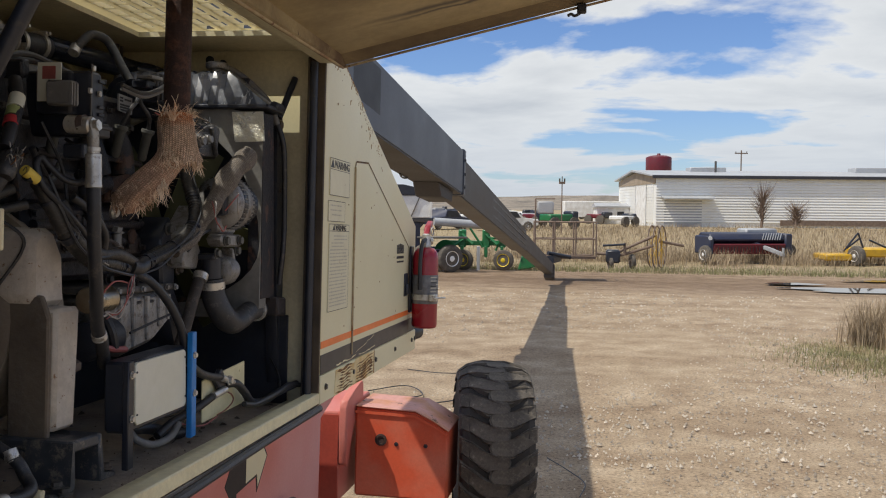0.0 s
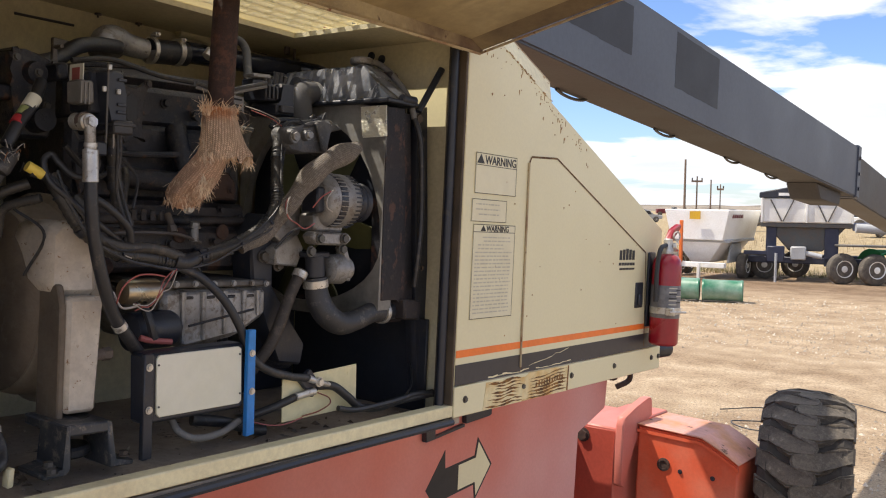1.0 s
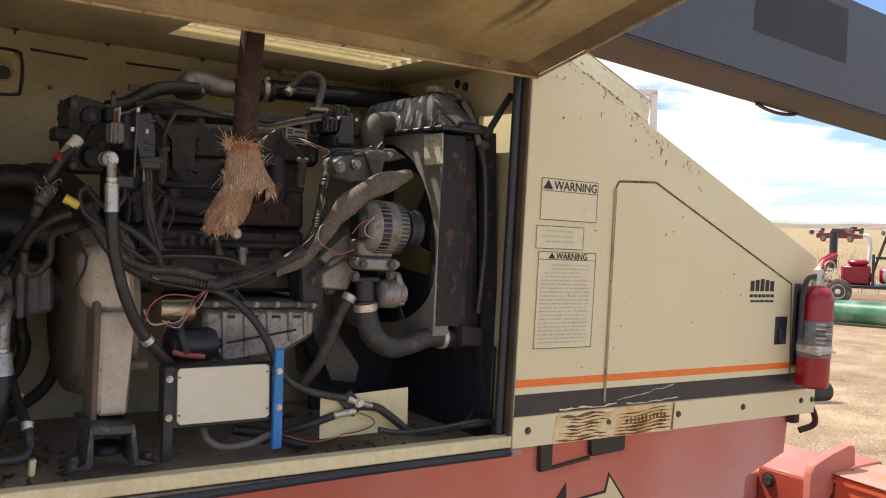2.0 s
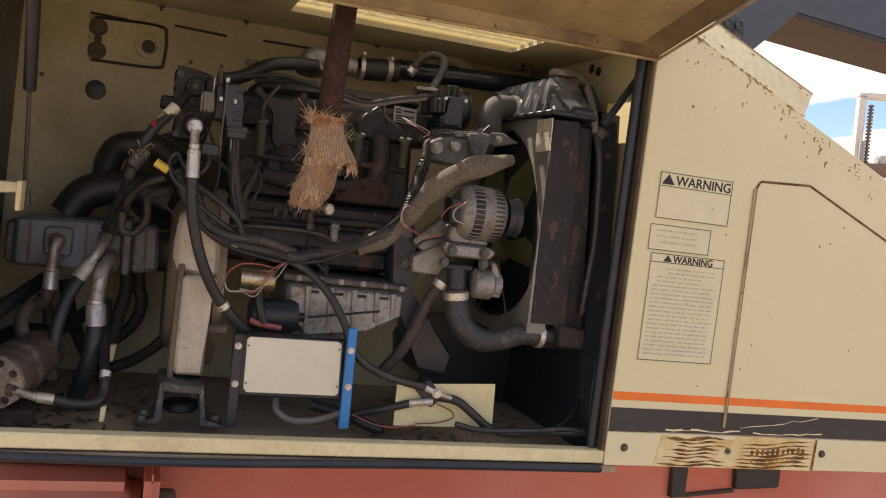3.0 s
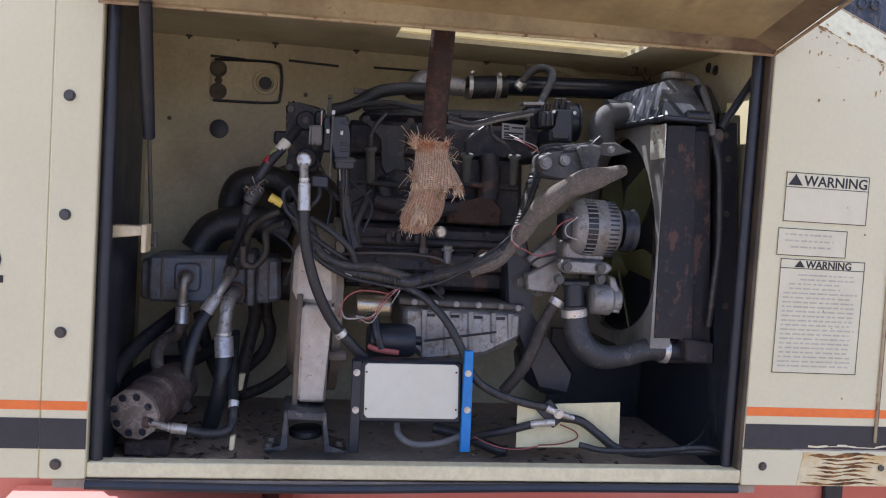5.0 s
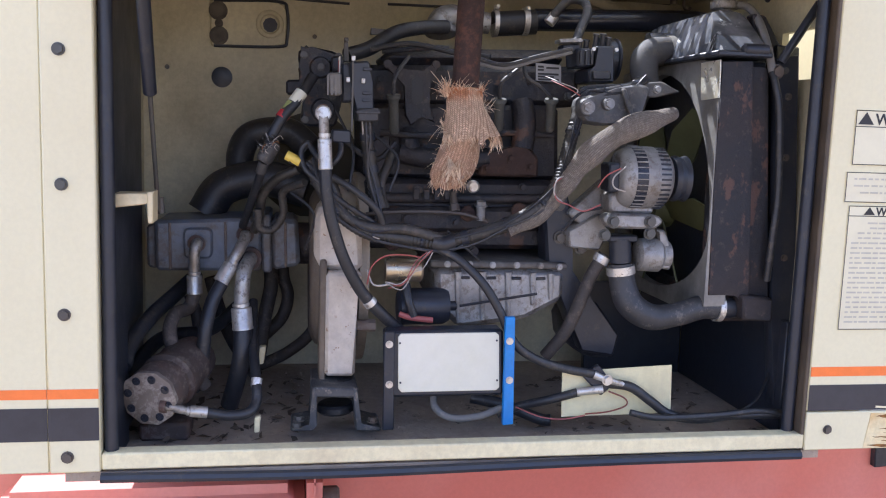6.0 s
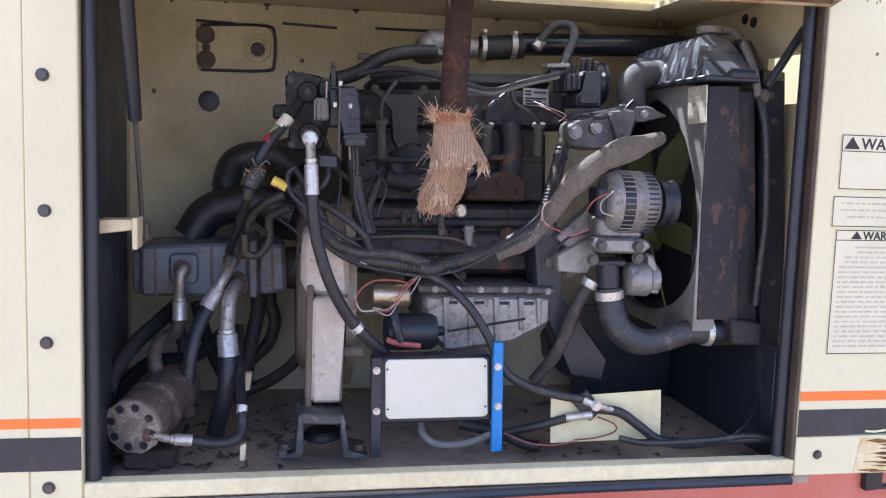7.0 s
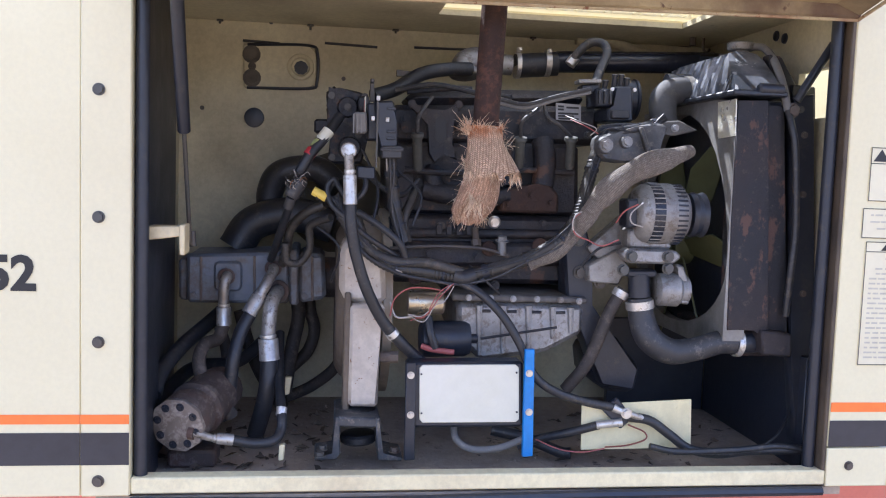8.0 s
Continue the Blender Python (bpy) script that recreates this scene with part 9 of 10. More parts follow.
utility_pole(23.5, 144, 11.2, 1.1, "wooden utility pole with a crossarm and transformer")
utility_pole(-1.6, 62, 4.2, 0.22, "thin grey lamp post in the distance", 0.05)
utility_pole(-29.4, 75.4, 6.4, 0.0, "tall bare wooden pole")
utility_pole(-28.5, 76, 4.9, 0.5, "wooden pole with a short crossarm", 0.09)
utility_pole(-27.5, 76.8, 4.6, 0.0, "thin bare pole in the distance", 0.09)
utility_pole(-26.8, 77.3, 4.2, 0.3, "thin grey lamp post in the distance", 0.07)

semi = thing("semi_trailer", (0, 0, 0), "white box trailer parked far off", "trailer", m=at(-3.0, 108.7, 9))
part("box", box(0, 0, 0.75, 7.0, 2.5, 2.75, 0.05), OFFWHITE, semi)
part("lettering", join(*[box(3.6 + 0.32 * k, -0.02, 1.7, 3.84 + 0.32 * k, 0.0, 2.15 + (0.2 if k == 0 else 0), 0) for k in range(6)]), MAROON, semi)
part("wheels", join(*[rod((x, 0.0, 0.45), (x, 0.4, 0.45), 0.45, seg=16) for x in (4.6, 5.7)]), SEAL, semi)
small = thing("small_shed", (0, 0, 0), "small white shed beside the long metal building", "shed", m=at(1.0, 104.0, 9))
part("wall", box(0, 0, 0, 4.0, 3.0, 2.0, 0.03), OFFWHITE, small)
part("roof", prism([(-0.2, 1.98), (3.2, 1.98), (3.2, 2.15), (1.5, 2.5), (-0.2, 2.15)], "x", -0.2, 4.2, 0), ROOFING, small)
part("window", box(2.4, -0.03, 0.9, 3.2, 0.0, 1.5, 0), DARK, small)


# ---- farm machinery ----
def tyre(parent, c, r, w, axis=(1, 0, 0), rim=OFFWHITE, hub=0.55):
    a = Vector(axis).normalized()
    c = Vector(c)
    t = part("wheel", lathe([(r * 0.55, 0), (r * 0.8, 0), (r * 0.95, 0.12 * w), (r, 0.3 * w), (r, 0.7 * w), (r * 0.95, 0.88 * w), (r * 0.8, w), (r * 0.55, w)], c - a * w / 2, a, 28), RUBBER, parent, "black tyre")
    part("rim", lathe([(r * 0.12, -0.02), (r * hub * 0.7, 0.04), (r * hub, -0.02), (r * hub, w + 0.02), (r * hub * 0.7, w - 0.04), (r * 0.12, w + 0.02)], c - a * w / 2, a, 20), rim, t)
    return t


def bars(parent, name, segs, r, mat, label="", seg=8):
    for p, q in segs:
        part(name, rod(p, q, r, seg=seg), mat, parent, label)


# seed tender: hopper on a tandem trailer
tender = thing("grain_tender", (0, 0, 0), "white hopper box under dark tarp on a blue tandem trailer", "trailer", m=at(-6.3, 23.0, 14))
hop = part("hopper_box", prism([(0.0, 1.62), (2.35, 1.62), (2.35, 2.30), (0.0, 2.30)], "y", 0, 2.3, 0.03), OFFWHITE, tender, "dusty white hopper box")
for x in (0.0, 1.15, 2.29):
    part("stake", box(x, -0.05, 1.62, x + 0.06, 0.0, 2.30, 0.008), OFFWHITE, hop)
bars(hop, "brace", [((0.25, -0.02, 2.26), (0.55, -0.02, 1.66)), ((0.85, -0.02, 2.26), (0.58, -0.02, 1.66)), ((1.4, -0.02, 2.26), (1.68, -0.02, 1.66)), ((1.98, -0.02, 2.26), (1.72, -0.02, 1.66))], 0.016, STEEL)
part("hopper_bottom", prism([(0.1, 1.60), (2.25, 1.60), (1.6, 0.85), (0.75, 0.85)], "y", 0.15, 2.15, 0.02), STEEL, tender, "dark hopper bottom")
part("frame_rail", box(0.0, 0.02, 1.50, 2.35, 0.14, 1.61, 0.01), STEEL, tender)
part("tarp", prism([(-0.05, 2.30), (-0.05, 2.45), (0.8, 2.62), (1.5, 2.62), (2.4, 2.42), (2.4, 2.30)], "y", -0.05, 2.35, 0.02), SEAL, tender, "dark roll tarp")
part("tarp_mark", box(0.45, -0.06, 2.36, 0.85, -0.05, 2.44, 0), OFFWHITE, tender)
part("leg", box(0.15, 0.1, 0.5, 0.42, 0.3, 1.5, 0.01), NAVY, tender, "dark blue leg")
part("leg", box(1.65, 0.1, 0.45, 2.0, 0.5, 1.5, 0.01), NAVY, tender, "dark blue leg")
part("chassis", join(box(-0.3, 0.1, 0.5, 3.2, 0.25, 0.68, 0.02), box(-0.3, 1.9, 0.5, 3.2, 2.05, 0.68, 0.02), box(-0.3, 0.1, 0.5, -0.1, 2.05, 0.66, 0.02)), NAVY, tender)
part("tongue_frame", box(-0.4, -0.3, 0.74, 0.5, -0.14, 0.84, 0.01), NAVY, tender)
part("toolbox", box(0.2, -0.35, 0.55, 0.65, 0.0, 0.98, 0.02), NAVY, tender)
part("fender", box(1.9, -0.4, 1.02, 3.4, 0.1, 1.07, 0.01), STEEL, tender)
part("motor", join(box(0.8, -0.25, 0.62, 1.2, 0.1, 0.98, 0.03), rod((1.2, -0.15, 0.8), (1.6, -0.2, 0.72), 0.07, seg=10)), SILVER, tender)
part("auger", rod((2.4, -0.2, 1.52), (4.0, 0.1, 1.42), 0.12, seg=14), SILVER, tender, "silver auger tube")
part("prop_leg", rod((0.45, -0.5, 0.0), (0.45, -0.5, 0.8), 0.035, seg=8), SILVER, tender)
for x in (2.1, 2.88):
    tyre(tender, (x, -0.2, 0.42), 0.42, 0.26, (-0.55, 1, 0))
tyre(tender, (0.1, 0.9, 0.40), 0.40, 0.26, (0, 1, 0))
tyre(tender, (0.9, 1.7, 0.40), 0.40, 0.26, (0, 1, 0))

# fertiliser spreader
spr = thing("spreader_trailer", (0, 0, 0), "white spreader hopper on a tandem trailer with an orange post", "trailer", m=at(-7.75, 21.9, 2))


def hopper(w0, w1, z0, z1, y0, y1, inset=0.35):
    bm = bmesh.new()
    a = [bm.verts.new((s * w0, y, z0)) for s, y in ((-1, y0 + inset), (1, y0 + inset), (1, y1 - inset), (-1, y1 - inset))]
    b = [bm.verts.new((s * w1, y, z1)) for s, y in ((-1, y0), (1, y0), (1, y1), (-1, y1))]
    bm.faces.new(a)
    bm.faces.new(b[::-1])
    for i in range(4):
        bm.faces.new((a[i], b[i], b[(i + 1) % 4], a[(i + 1) % 4]))
    bmesh.ops.bevel(bm, geom=bm.edges[:], offset=0.02, segments=1, affect="EDGES")
    return bm


part("hopper", hopper(0.74, 0.92, 1.1, 1.95, 0.1, 3.2, 0.06), HOPPER_WHITE, spr)
part("lower_hopper", hopper(0.25, 0.70, 0.45, 1.1, 0.3, 3.0, 0.2), HOPPER_WHITE, spr)
part("rim_bar", join(box(-0.9, 0.3, 1.04, 0.9, 0.42, 1.1, 0.01), box(0.72, 0.4, 1.04, 0.80, 3.0, 1.12, 0.01)), SILVER, spr)
part("sign", box(-0.15, -0.03, 1.68, 0.15, 0.0, 1.90, 0), AMBER, spr, "orange-yellow sign plate")
part("post", box(-0.35, -0.25, 0.45, -0.27, -0.15, 1.65, 0.01), surface("orange_post", (0.75, 0.16, 0.03), 0.5, bump=0), spr, "orange upright")
part("drawbar", join(box(-0.9, -0.2, 0.36, 0.9, 0.0, 0.5, 0.01), box(0.2, -0.35, 0.0, 0.28, -0.25, 0.5, 0.01)), OFFWHITE, spr)
part("side_plate", prism([(0.9, 0.45), (2.2, 0.45), (2.0, 1.0), (1.2, 1.0)], "x", 0.62, 0.68, 0.01), SILVER, spr)
for k in range(5):
    part("side_mark", box(0.86, 0.5 + 0.2 * k, 1.72, 0.905, 0.62 + 0.2 * k, 1.82, 0), MAROON, spr)
for y in (1.4, 2.15):
    tyre(spr, (0.95, y, 0.37), 0.37, 0.26)
    tyre(spr, (-0.95, y, 0.37), 0.37, 0.26)
tyre(spr, (-0.8, 0.2, 0.33), 0.33, 0.22)

# green culvert pipes
def culvert(p, q, r, label):
    d = (Vector(q) - Vector(p)).length
    ring = [(r, 0), (r, d), (r - 0.02, d), (r - 0.02, 0.3)]
    c = thing("culvert_pipe", (0, 0, 0), label, "pipe", "culvert pipes", m=at(p[0], p[1], math.degrees(math.atan2(q[1] - p[1], q[0] - p[0]))))
    part("barrel", lathe([(r, 0), (r + 0.012, 0.03), (r, 0.06), (r, d - 0.06), (r + 0.012, d - 0.03), (r, d)], (0, 0, r), (1, 0, 0), 36), PIPE_GREEN, c)
    part("bore", lathe([(r * 0.92, 0), (r * 0.92, 0.004)], (d - 0.001, 0, r), (1, 0, 0), 30), DARK, c)


culvert((-15.5, 13.6), (-5.6, 16.7), 0.235, "long green coated steel pipe lying on the gravel")
culvert((-5.55, 16.72), (-4.75, 16.98), 0.225, "short green pipe piece with a chalky end")

# home-made cart with a red engine
cart = thing("engine_cart", (0, 0, 0), "small wheeled cart with red engine and black hoist frame", "cart", m=at(-10.75, 20.5, 30))
part("deck", box(-0.9, -0.4, 0.42, 1.4, 0.5, 0.50, 0.01), SEAL, cart)
part("motor", join(box(-0.55, -0.3, 0.5, 0.15, 0.3, 1.0, 0.05), box(-0.4, -0.3, 1.0, 0.1, 0.3, 1.15, 0.06)), RED, cart, "red petrol engine")
part("blower", join(lathe([(0.2, 0), (0.28, 0.05), (0.28, 0.2), (0.2, 0.25)], (0.7, -0.3, 0.78), (0, 1, 0), 20), rod((0.9, 0, 0.75), (1.7, 0, 0.75), 0.12, seg=14)), SILVER, cart)
part("red_cover", box(0.35, -0.25, 0.55, 0.8, 0.25, 0.95, 0.06), RED, cart)
bars(cart, "hoist_bar", [((0.1, 0, 0.5), (0.55, 0, 1.95)), ((1.25, 0, 0.5), (0.85, 0, 1.95)), ((0.55, 0, 1.95), (0.85, 0, 1.95)), ((0.25, 0, 1.2), (1.1, 0, 1.2)), ((0.2, -0.35, 0.5), (0.2, -0.35, 1.3)), ((0.7, 0, 1.95), (0.7, 0, 1.75))], 0.035, SEAL, "black hoist bar")
part("stack", rod((-0.75, 0, 0.9), (-0.75, 0, 1.85), 0.1, seg=14), SEAL, cart, "black exhaust stack")
part("white_pipe", tube([(0.1, 0.1, 1.1), (0.12, 0.1, 1.6), (0.08, 0.1, 1.75), (-0.05, 0.1, 1.78)], 0.05, 10, 5), OFFWHITE, cart)
tyre(cart, (1.15, -0.5, 0.33), 0.33, 0.2, (0, 1, 0))
tyre(cart, (-0.6, -0.5, 0.33), 0.33, 0.2, (0, 1, 0))
tyre(cart, (1.15, 0.6, 0.33), 0.33, 0.2, (0, 1, 0))

# green row-crop implement with yellow wheels
drill = thing("green_planter", (0, 0, 0), "green row-crop planter with yellow-rimmed wheels", "planter", m=at(-2.75, 24.9, 6))
part("toolbar", box(-1.1, 0.3, 0.75, 1.5, 0.45, 0.9, 0.015), GREEN, drill)
for x in (-0.55, 0.2, 0.7):
    part("row_unit", join(box(x - 0.12, 0.1, 0.7, x + 0.12, 0.5, 1.25, 0.03), box(x - 0.05, -0.1, 0.4, x + 0.05, 0.5, 0.75, 0.01), rod((x, 0.1, 1.1), (x + 0.35, -0.1, 0.8), 0.05, seg=8)), GREEN, drill, "green row unit")
part("disc", lathe([(0.05, 0.03), (0.45, 0.0), (0.46, 0.01), (0.05, 0.05)], (-1.05, 0.2, 0.47), (0.5, 1, 0.1), 28), GREEN, drill, "round green disc")
bars(drill, "arm", [((-1.2, 0, 0.5), (-0.5, 0.1, 0.95)), ((0.2, 0, 1.2), (1.4, 0.2, 1.1)), ((0.3, 0, 1.0), (1.3, 0.1, 0.95)), ((-0.3, 0, 1.3), (0.1, 0, 0.7)), ((0.75, 0, 1.25), (0.5, 0, 0.6))], 0.035, GREEN)
part("stand", box(-0.08, -0.35, 0.0, 0.02, -0.25, 0.75, 0.01), SILVER, drill, "grey parking stand")
part("shovel", prism([(1.2, 0.0), (1.75, 0.1), (1.9, 0.5), (1.35, 0.55)], "y", 0.0, 0.3, 0.03), GREEN, drill)
tyre(drill, (-0.5, -0.15, 0.32), 0.32, 0.18, (0.35, 1, 0), RIM, 0.62)
tyre(drill, (0.75, -0.15, 0.32), 0.32, 0.18, (0.2, 1, 0), RIM, 0.62)

# work platform on the boom's tip
pf = thing("work_platform", (0, 0, 0), "rusty steel work platform with rails at the boom's end", "platform", m=at(-0.78, 21.25, 6, 0.55))
bars(pf, "rail_post", [((x, y, 0.1), (x, y, 1.65 if x < 0.5 and y == 0 else 1.05)) for x in (0.0, 0.52, 1.08, 1.62) for y in (0.0, 0.75)], 0.022, BARE)
bars(pf, "rail", [((0, y, z), (1.62, y, z)) for y in (0.0, 0.75) for z in (0.12, 0.58, 1.03)] + [((x, 0, z), (x, 0.75, z)) for x in (0, 1.62) for z in (0.58, 1.03)] + [((0, 0, 1.65), (0.52, 0, 1.65))], 0.018, BARE)
part("floor", box(0, 0, 0.05, 1.62, 0.75, 0.10, 0.01), BARE, pf)
part("console", box(0.05, -0.05, 1.25, 0.48, 0.12, 1.58, 0.03), SILVER, pf, "grey control console")
part("support_arm", join(beam((0.35, -1.2, 0.1), (0.6, 0.1, 0.05), 0.18, 0.2, 0.2, 0.16, 0.02), rod((0.3, -0.9, 0.25), (0.9, -0.5, 0.12), 0.05, seg=10)), SEAL, pf, "dark support arm")

# yellow wheel rake
rake = thing("wheel_rake", (0, 0, 0), "yellow spoked hay rake wheel on a dark towed frame", "hay rake", m=at(2.75, 26.6, 0))
for k, cx in enumerate((0.0, 0.18, -0.12)):
    pts = [(cx + 0.16 * math.cos(a), 0.25 * k + 0.3 * math.cos(a), 0.72 + 0.68 * math.sin(a)) for a in [2 * math.pi * i / 24 for i in range(25)]]
    w = part("rake_wheel", tube(pts, 0.022, 6, 2, ends=False), BARE, rake, "yellow tined ring")
    for i in range(0, 24, 2):
        part("tine", rod((cx, 0.25 * k, 0.72), pts[i], 0.007, seg=5), AMBER, w)
bars(rake, "frame_bar", [((-0.1, 0.2, 0.75), (-1.1, -0.1, 0.45)), ((-1.1, -0.1, 0.45), (-1.9, -0.2, 0.5)), ((0.0, 0.2, 1.1), (-1.2, 0, 0.55)), ((0.1, 0.3, 0.9), (0.9, 0.6, 0.75)), ((-1.0, -0.1, 0.45), (-1.0, -0.1, 0.85))], 0.045, BARE)
part("hub", join(box(-1.6, -0.35, 0.2, -1.15, 0.1, 0.62, 0.05), rod((-1.7, -0.15, 0.75), (-1.0, -0.15, 0.8), 0.035, seg=8)), SEAL, rake)
tyre(rake, (-0.75, 0.1, 0.24), 0.24, 0.14, (1, 0.3, 0), BARE)
tyre(rake, (-1.45, -0.25, 0.2), 0.2, 0.12, (1, 0.3, 0), BARE)

# maroon and navy swather header
hay = thing("hay_swather", (0, 0, 0), "maroon and dark blue pull-type hay swather", "hay machine", m=at(4.6, 30.2, 22))
part("top_hood", prism([(0.0, 0.72), (-0.25, 0.85), (-0.1, 1.08), (0.6, 1.12), (0.9, 0.9), (0.9, 0.6)], "x", 0.2, 3.2, 0.04), NAVY, hay, "dark blue hood")
part("trough", prism([(-0.3, 0.35), (-0.35, 0.72), (0.4, 0.7), (0.5, 0.35)], "x", 0.25, 3.1, 0.03), MAROON, hay, "maroon front housing")
for k in range(22):
    part("reel_tine", rod((0.4 + k * 0.125, -0.36, 0.40), (0.4 + k * 0.125, -0.40, 0.62), 0.012, seg=5), DARK, hay)
part("end_cap", box(0.1, -0.3, 0.35, 0.28, 0.8, 1.0, 0.04), NAVY, hay)
part("end_cap", box(3.1, -0.3, 0.3, 3.4, 0.8, 1.08, 0.05), NAVY, hay)
part("rear_deck", box(2.0, 0.5, 0.9, 3.3, 1.2, 1.25, 0.06), SILVER, hay, "pale grey rear deck")
part("guard", join(*[rod((2.2 + k * 0.1, -0.25, 0.85), (2.3 + k * 0.1, -0.2, 1.1), 0.015, seg=6) for k in range(8)]), SILVER, hay)
part("tongue", beam((2.6, -1.0, 0.35), (2.0, 0.1, 0.75), 0.12, 0.14, 0.12, 0.14, 0.02), SILVER, hay, "grey drawbar")
part("jack", rod((2.6, -0.95, 0.0), (2.6, -0.95, 0.6), 0.04, seg=8), SILVER, hay)
part("lamp", lathe([(0.03, 0), (0.07, 0.02), (0.07, 0.05)], (0.1, -0.32, 0.92), (0, -1, 0), 12), OFFWHITE, hay)
tyre(hay, (0.05, -0.1, 0.33), 0.33, 0.2, (1, 0.1, 0))
tyre(hay, (3.2, 0.3, 0.33), 0.33, 0.24, (1, 0.1, 0))
tyre(hay, (3.5, 0.1, 0.45), 0.26, 0.16, (0.4, 1, 0))

# yellow mower deck
mow = thing("yellow_mower", (0, 0, 0), "yellow rotary mower with white-rimmed wheel", "mower", m=at(8.7, 30.3, 10))
part("deck", join(box(0.0, -0.2, 0.18, 1.0, 0.9, 0.42, 0.05), box(1.2, 0.0, 0.30, 3.6, 1.1, 0.62, 0.05)), AMBER, mow, "yellow mower deck")
bars(mow, "hitch_bar", [((0.8, 0.2, 0.5), (1.3, 0.2, 1.15)), ((1.3, 0.2, 1.15), (1.5, 0.2, 0.6)), ((1.0, 0.4, 0.6), (1.45, 0.4, 0.95)), ((1.7, 0.2, 0.9), (2.4, 0.2, 0.6))], 0.035, SEAL)
tyre(mow, (1.05, -0.25, 0.36), 0.36, 0.22, (1, 0.35, 0))

# mast standing behind the machine
mast = thing("forklift_mast", (0, 0, 0), "white forklift mast with chains standing behind the machine", "forklift mast", m=at(-5.8, 6.55, 65))
for s in (-1, 1):
    part("upright", box(s * 0.29 - 0.04, -0.05, 0.0, s * 0.29 + 0.04, 0.05, 3.6, 0.006), OFFWHITE, mast, "white channel upright")
    part("inner_upright", box(s * 0.26 - 0.03, -0.09, 0.0, s * 0.26 + 0.03, -0.052, 3.1, 0.006), SILVER, mast)
    ch = part("chain", rod((s * 0.19, -0.02, 0.5), (s * 0.19, -0.02, 3.5), 0.014, seg=6), STEEL, mast, "lifting chain")
    for k in range(24):
        part("link", box(s * 0.19 - 0.025, -0.045, 2.6 + k * 0.038, s * 0.19 + 0.025, 0.005, 2.622 + k * 0.038, 0.004), BARE, ch)
part("top_bar", box(-0.33, -0.05, 3.56, 0.33, 0.05, 3.63, 0.006), OFFWHITE, mast)
part("carriage", box(-0.27, -0.12, 2.72, 0.27, -0.02, 2.86, 0.01), BARE, mast, "rusty carriage bar")
part("ram", join(rod((0, 0, 0.3), (0, 0, 2.9), 0.035, seg=12), box(-0.07, -0.07, 2.86, 0.07, 0.07, 2.96, 0.01)), ZINC, mast, "steel lift ram")
part("base", box(-0.6, -0.2, 0.0, 0.6, 0.9, 0.5, 0.04), AMBER, mast)


# far parked vehicles
def pickup(x, y, rot, mat, label):
    v = thing("pickup_truck", (0, 0, 0), label, "pickup truck", "far parked vehicles", m=at(x, y, rot))
    part("body", prism([(-2.6, 0.45), (2.6, 0.45), (2.6, 0.95), (1.3, 1.05), (0.8, 1.65), (-0.6, 1.7), (-0.8, 1.05), (-2.6, 1.05)], "y", -0.9, 0.9, 0.06), mat, v)
    part("window", prism([(1.1, 1.08), (0.72, 1.58), (-0.5, 1.62), (-0.62, 1.08)], "y", -0.93, -0.9, 0), DARK, v)
    for wx in (-1.7, 1.7):
        tyre(v, (wx, -0.85, 0.4), 0.4, 0.25, (0, 1, 0), SILVER)


pickup(-40, 118, 30, OFFWHITE, "white pickup truck parked far off")
pickup(-62, 104, 10, MAROON, "dark red truck parked far off")
pickup(-50, 112, 40, SILVER, "grey pickup truck parked far off")
pickup(-56, 110, 5, OFFWHITE, "white pickup truck beside others far off")
pickup(-12, 72, 60, NAVY, "dark blue pickup truck parked far off")
pickup(-6.5, 70, 20, OFFWHITE, "white pickup truck behind the machinery")


def bare_tree(x, y, h, seed, label):
    rn = random.Random(seed)
    t = thing("bare_tree", (0, 0, 0), label, "tree", m=at(x, y))
    part("trunk", tube([(0, 0, 0), (0.1, 0, h * 0.3), (0.0, 0.1, h * 0.6)], lambda u: 0.16 - 0.09 * u, 8, 4), BARE, t)
    verts = []
    bm = bmesh.new()
    for _ in range(160):
        a = rn.uniform(0, 6.28)
        z0 = h * rn.uniform(0.1, 0.6)
        p = Vector((0.05, 0.05, z0))
        q = p + Vector((math.cos(a) * rn.uniform(0.3, 1.5), math.sin(a) * rn.uniform(0.3, 1.5), h * rn.uniform(0.15, 0.45)))
        b = rod(p, q, 0.03, 0.006, seg=4)
        bm = join(bm, b)
    part("crown", bm, BARE, t, "bare twiggy crown")


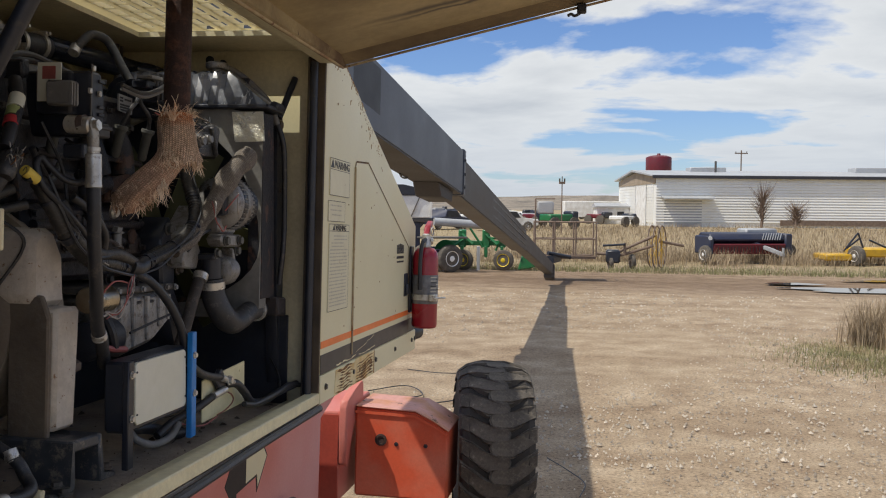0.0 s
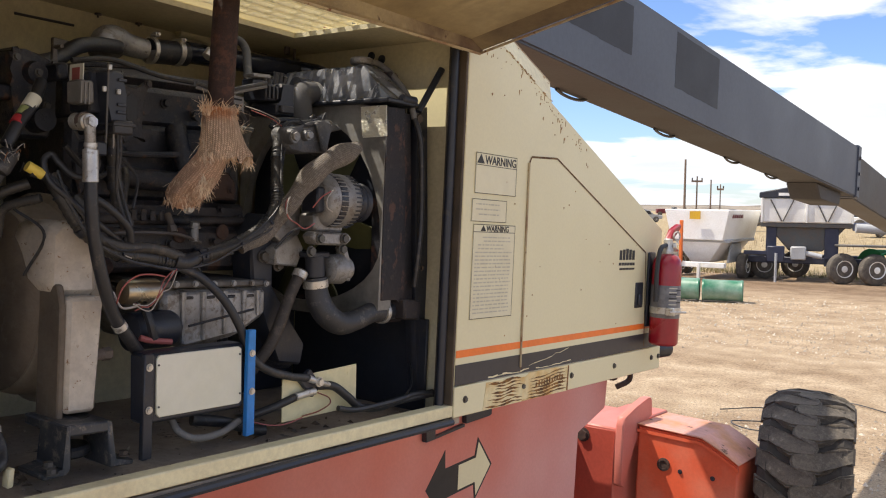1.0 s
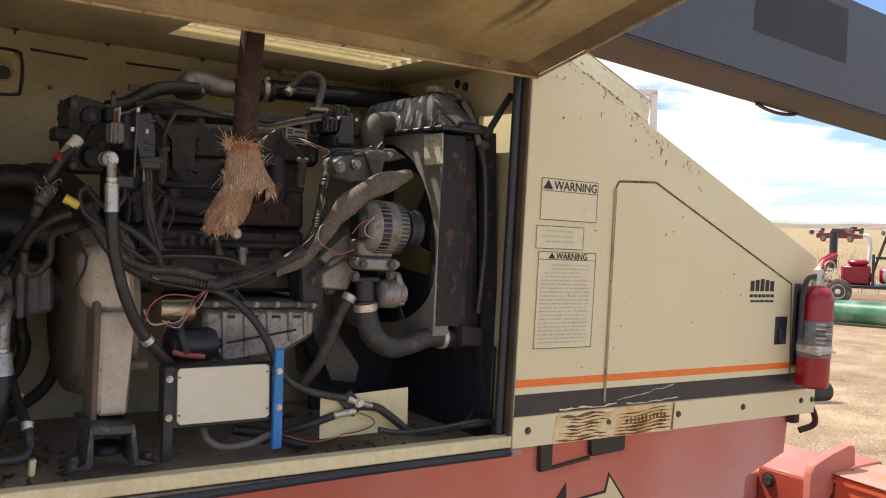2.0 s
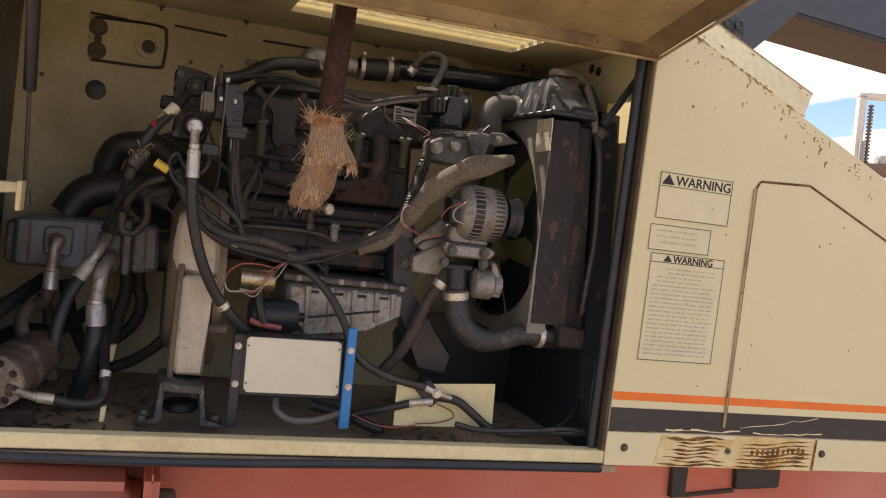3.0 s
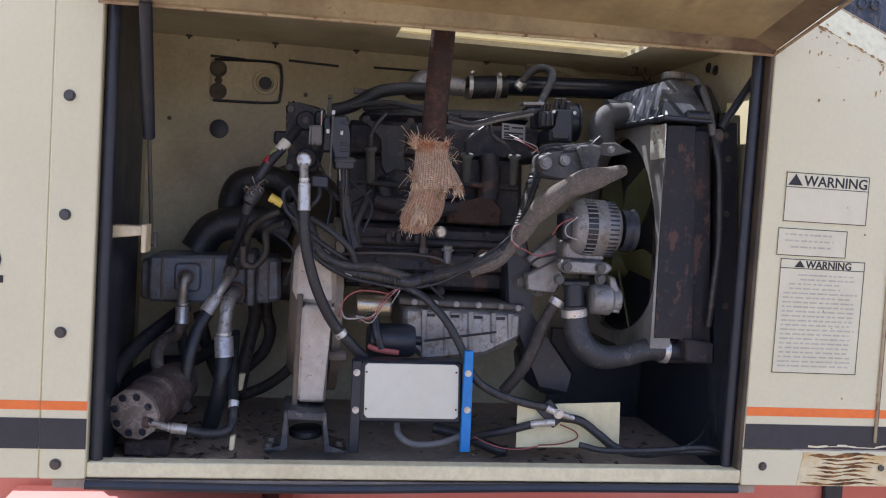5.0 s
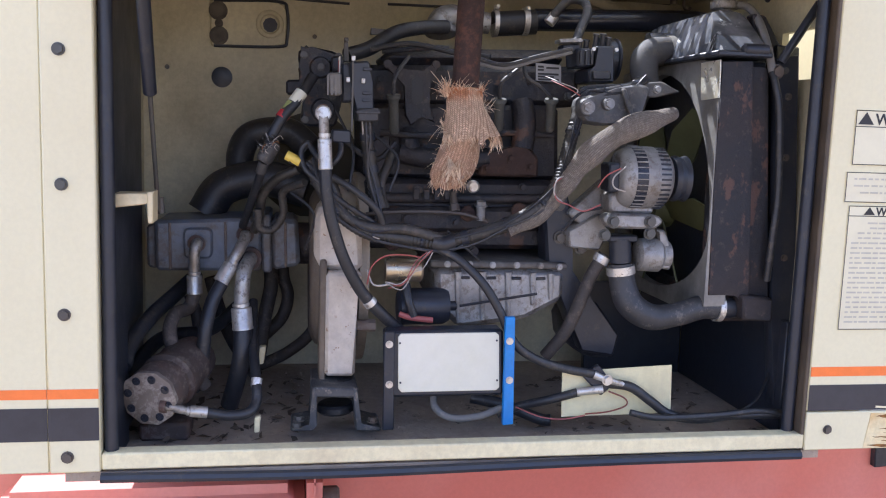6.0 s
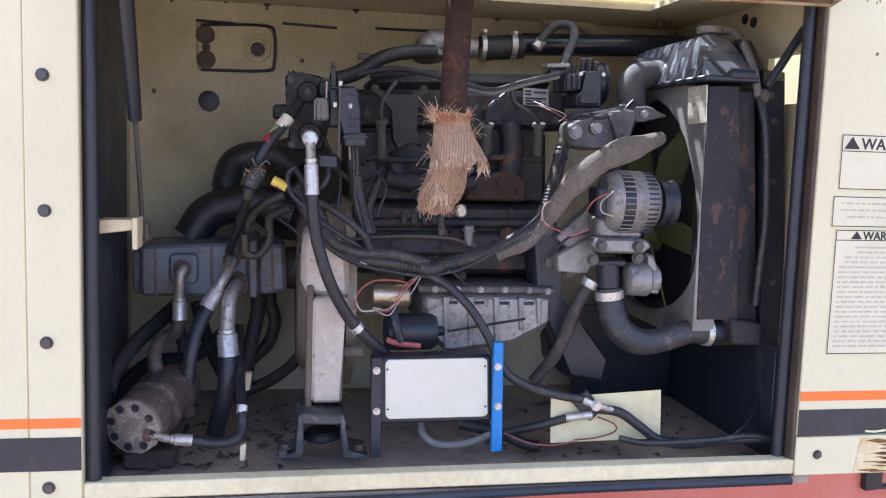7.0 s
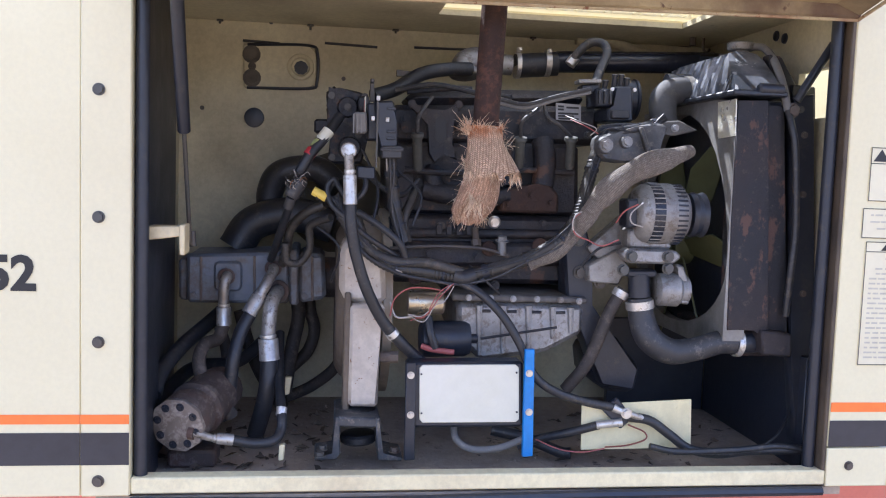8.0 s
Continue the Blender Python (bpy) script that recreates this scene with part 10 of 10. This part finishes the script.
bare_tree(17.2, 90.0, 5.0, 3, "bare grey shrub against the shed")
bare_tree(20.5, 90.4, 3.0, 4, "low bare shrub against the shed")



# machines parked far off along the horizon
def far_machine(x, y, rot, size, mat, label):
    t = thing("parked_machine", (0, 0, 0), label, "machine", "machines far off", m=at(x, y, rot))
    part("body", box(-2.2 * size, -0.9, 0.7, 1.4 * size, 0.9, 1.5 * size + 0.3, 0.1), mat, t)
    part("cab", box(1.4 * size, -0.8, 0.7, 2.4 * size, 0.8, 1.9 * size + 0.3, 0.12), SEAL, t, "dark cab")
    for wx in (-1.5 * size, 1.5 * size):
        part("wheel", lathe([(0.2, 0), (0.55, 0.05), (0.55, 0.35), (0.2, 0.4)], (wx, -1.1, 0.55), (0, 1, 0), 14), RUBBER, t)


fr = random.Random(77)
FAR_KINDS = ((MAROON, "dark red machine parked far off"), (SILVER, "silver-grey machine parked far off"), (OFFWHITE, "white machine parked far off"), (GREEN, "green machine parked far off"))
for k in range(22):
    mat, label = FAR_KINDS[fr.randrange(4)]
    d = fr.uniform(190, 260)
    a = radians(-32 + 1.15 * k + fr.uniform(-0.4, 0.4))
    far_machine(d * math.sin(a), d * math.cos(a), fr.uniform(-40, 40), fr.uniform(0.6, 1.0), mat, label)

for k in range(26):
    mat, label = FAR_KINDS[(k * 7 + 3) % 4]
    d = fr.uniform(75, 150)
    a = radians(-19 + 0.85 * k + fr.uniform(-0.35, 0.35))
    far_machine(d * math.sin(a), d * math.cos(a), fr.uniform(-60, 60), fr.uniform(0.45, 0.75), mat, label)


def boulder():
    bm = bmesh.new()
    bmesh.ops.create_icosphere(bm, subdivisions=3, radius=0.26)
    for v in bm.verts:
        v.co *= 1 + 0.25 * noise.noise(v.co * 5) + 0.06 * noise.noise(v.co * 16)
        v.co.z = v.co.z * 0.8 + 0.16
    return bm


solid("boulder", boulder(), surface("pale_sandstone", (0.52, 0.42, 0.30), 0.9, second=(0.36, 0.27, 0.18), amount=0.8, scale=5, bump=0.5), (0, 0, 0), "pale sandstone boulder beside the dry grass", "boulder", m=at(5.12, 10.5))
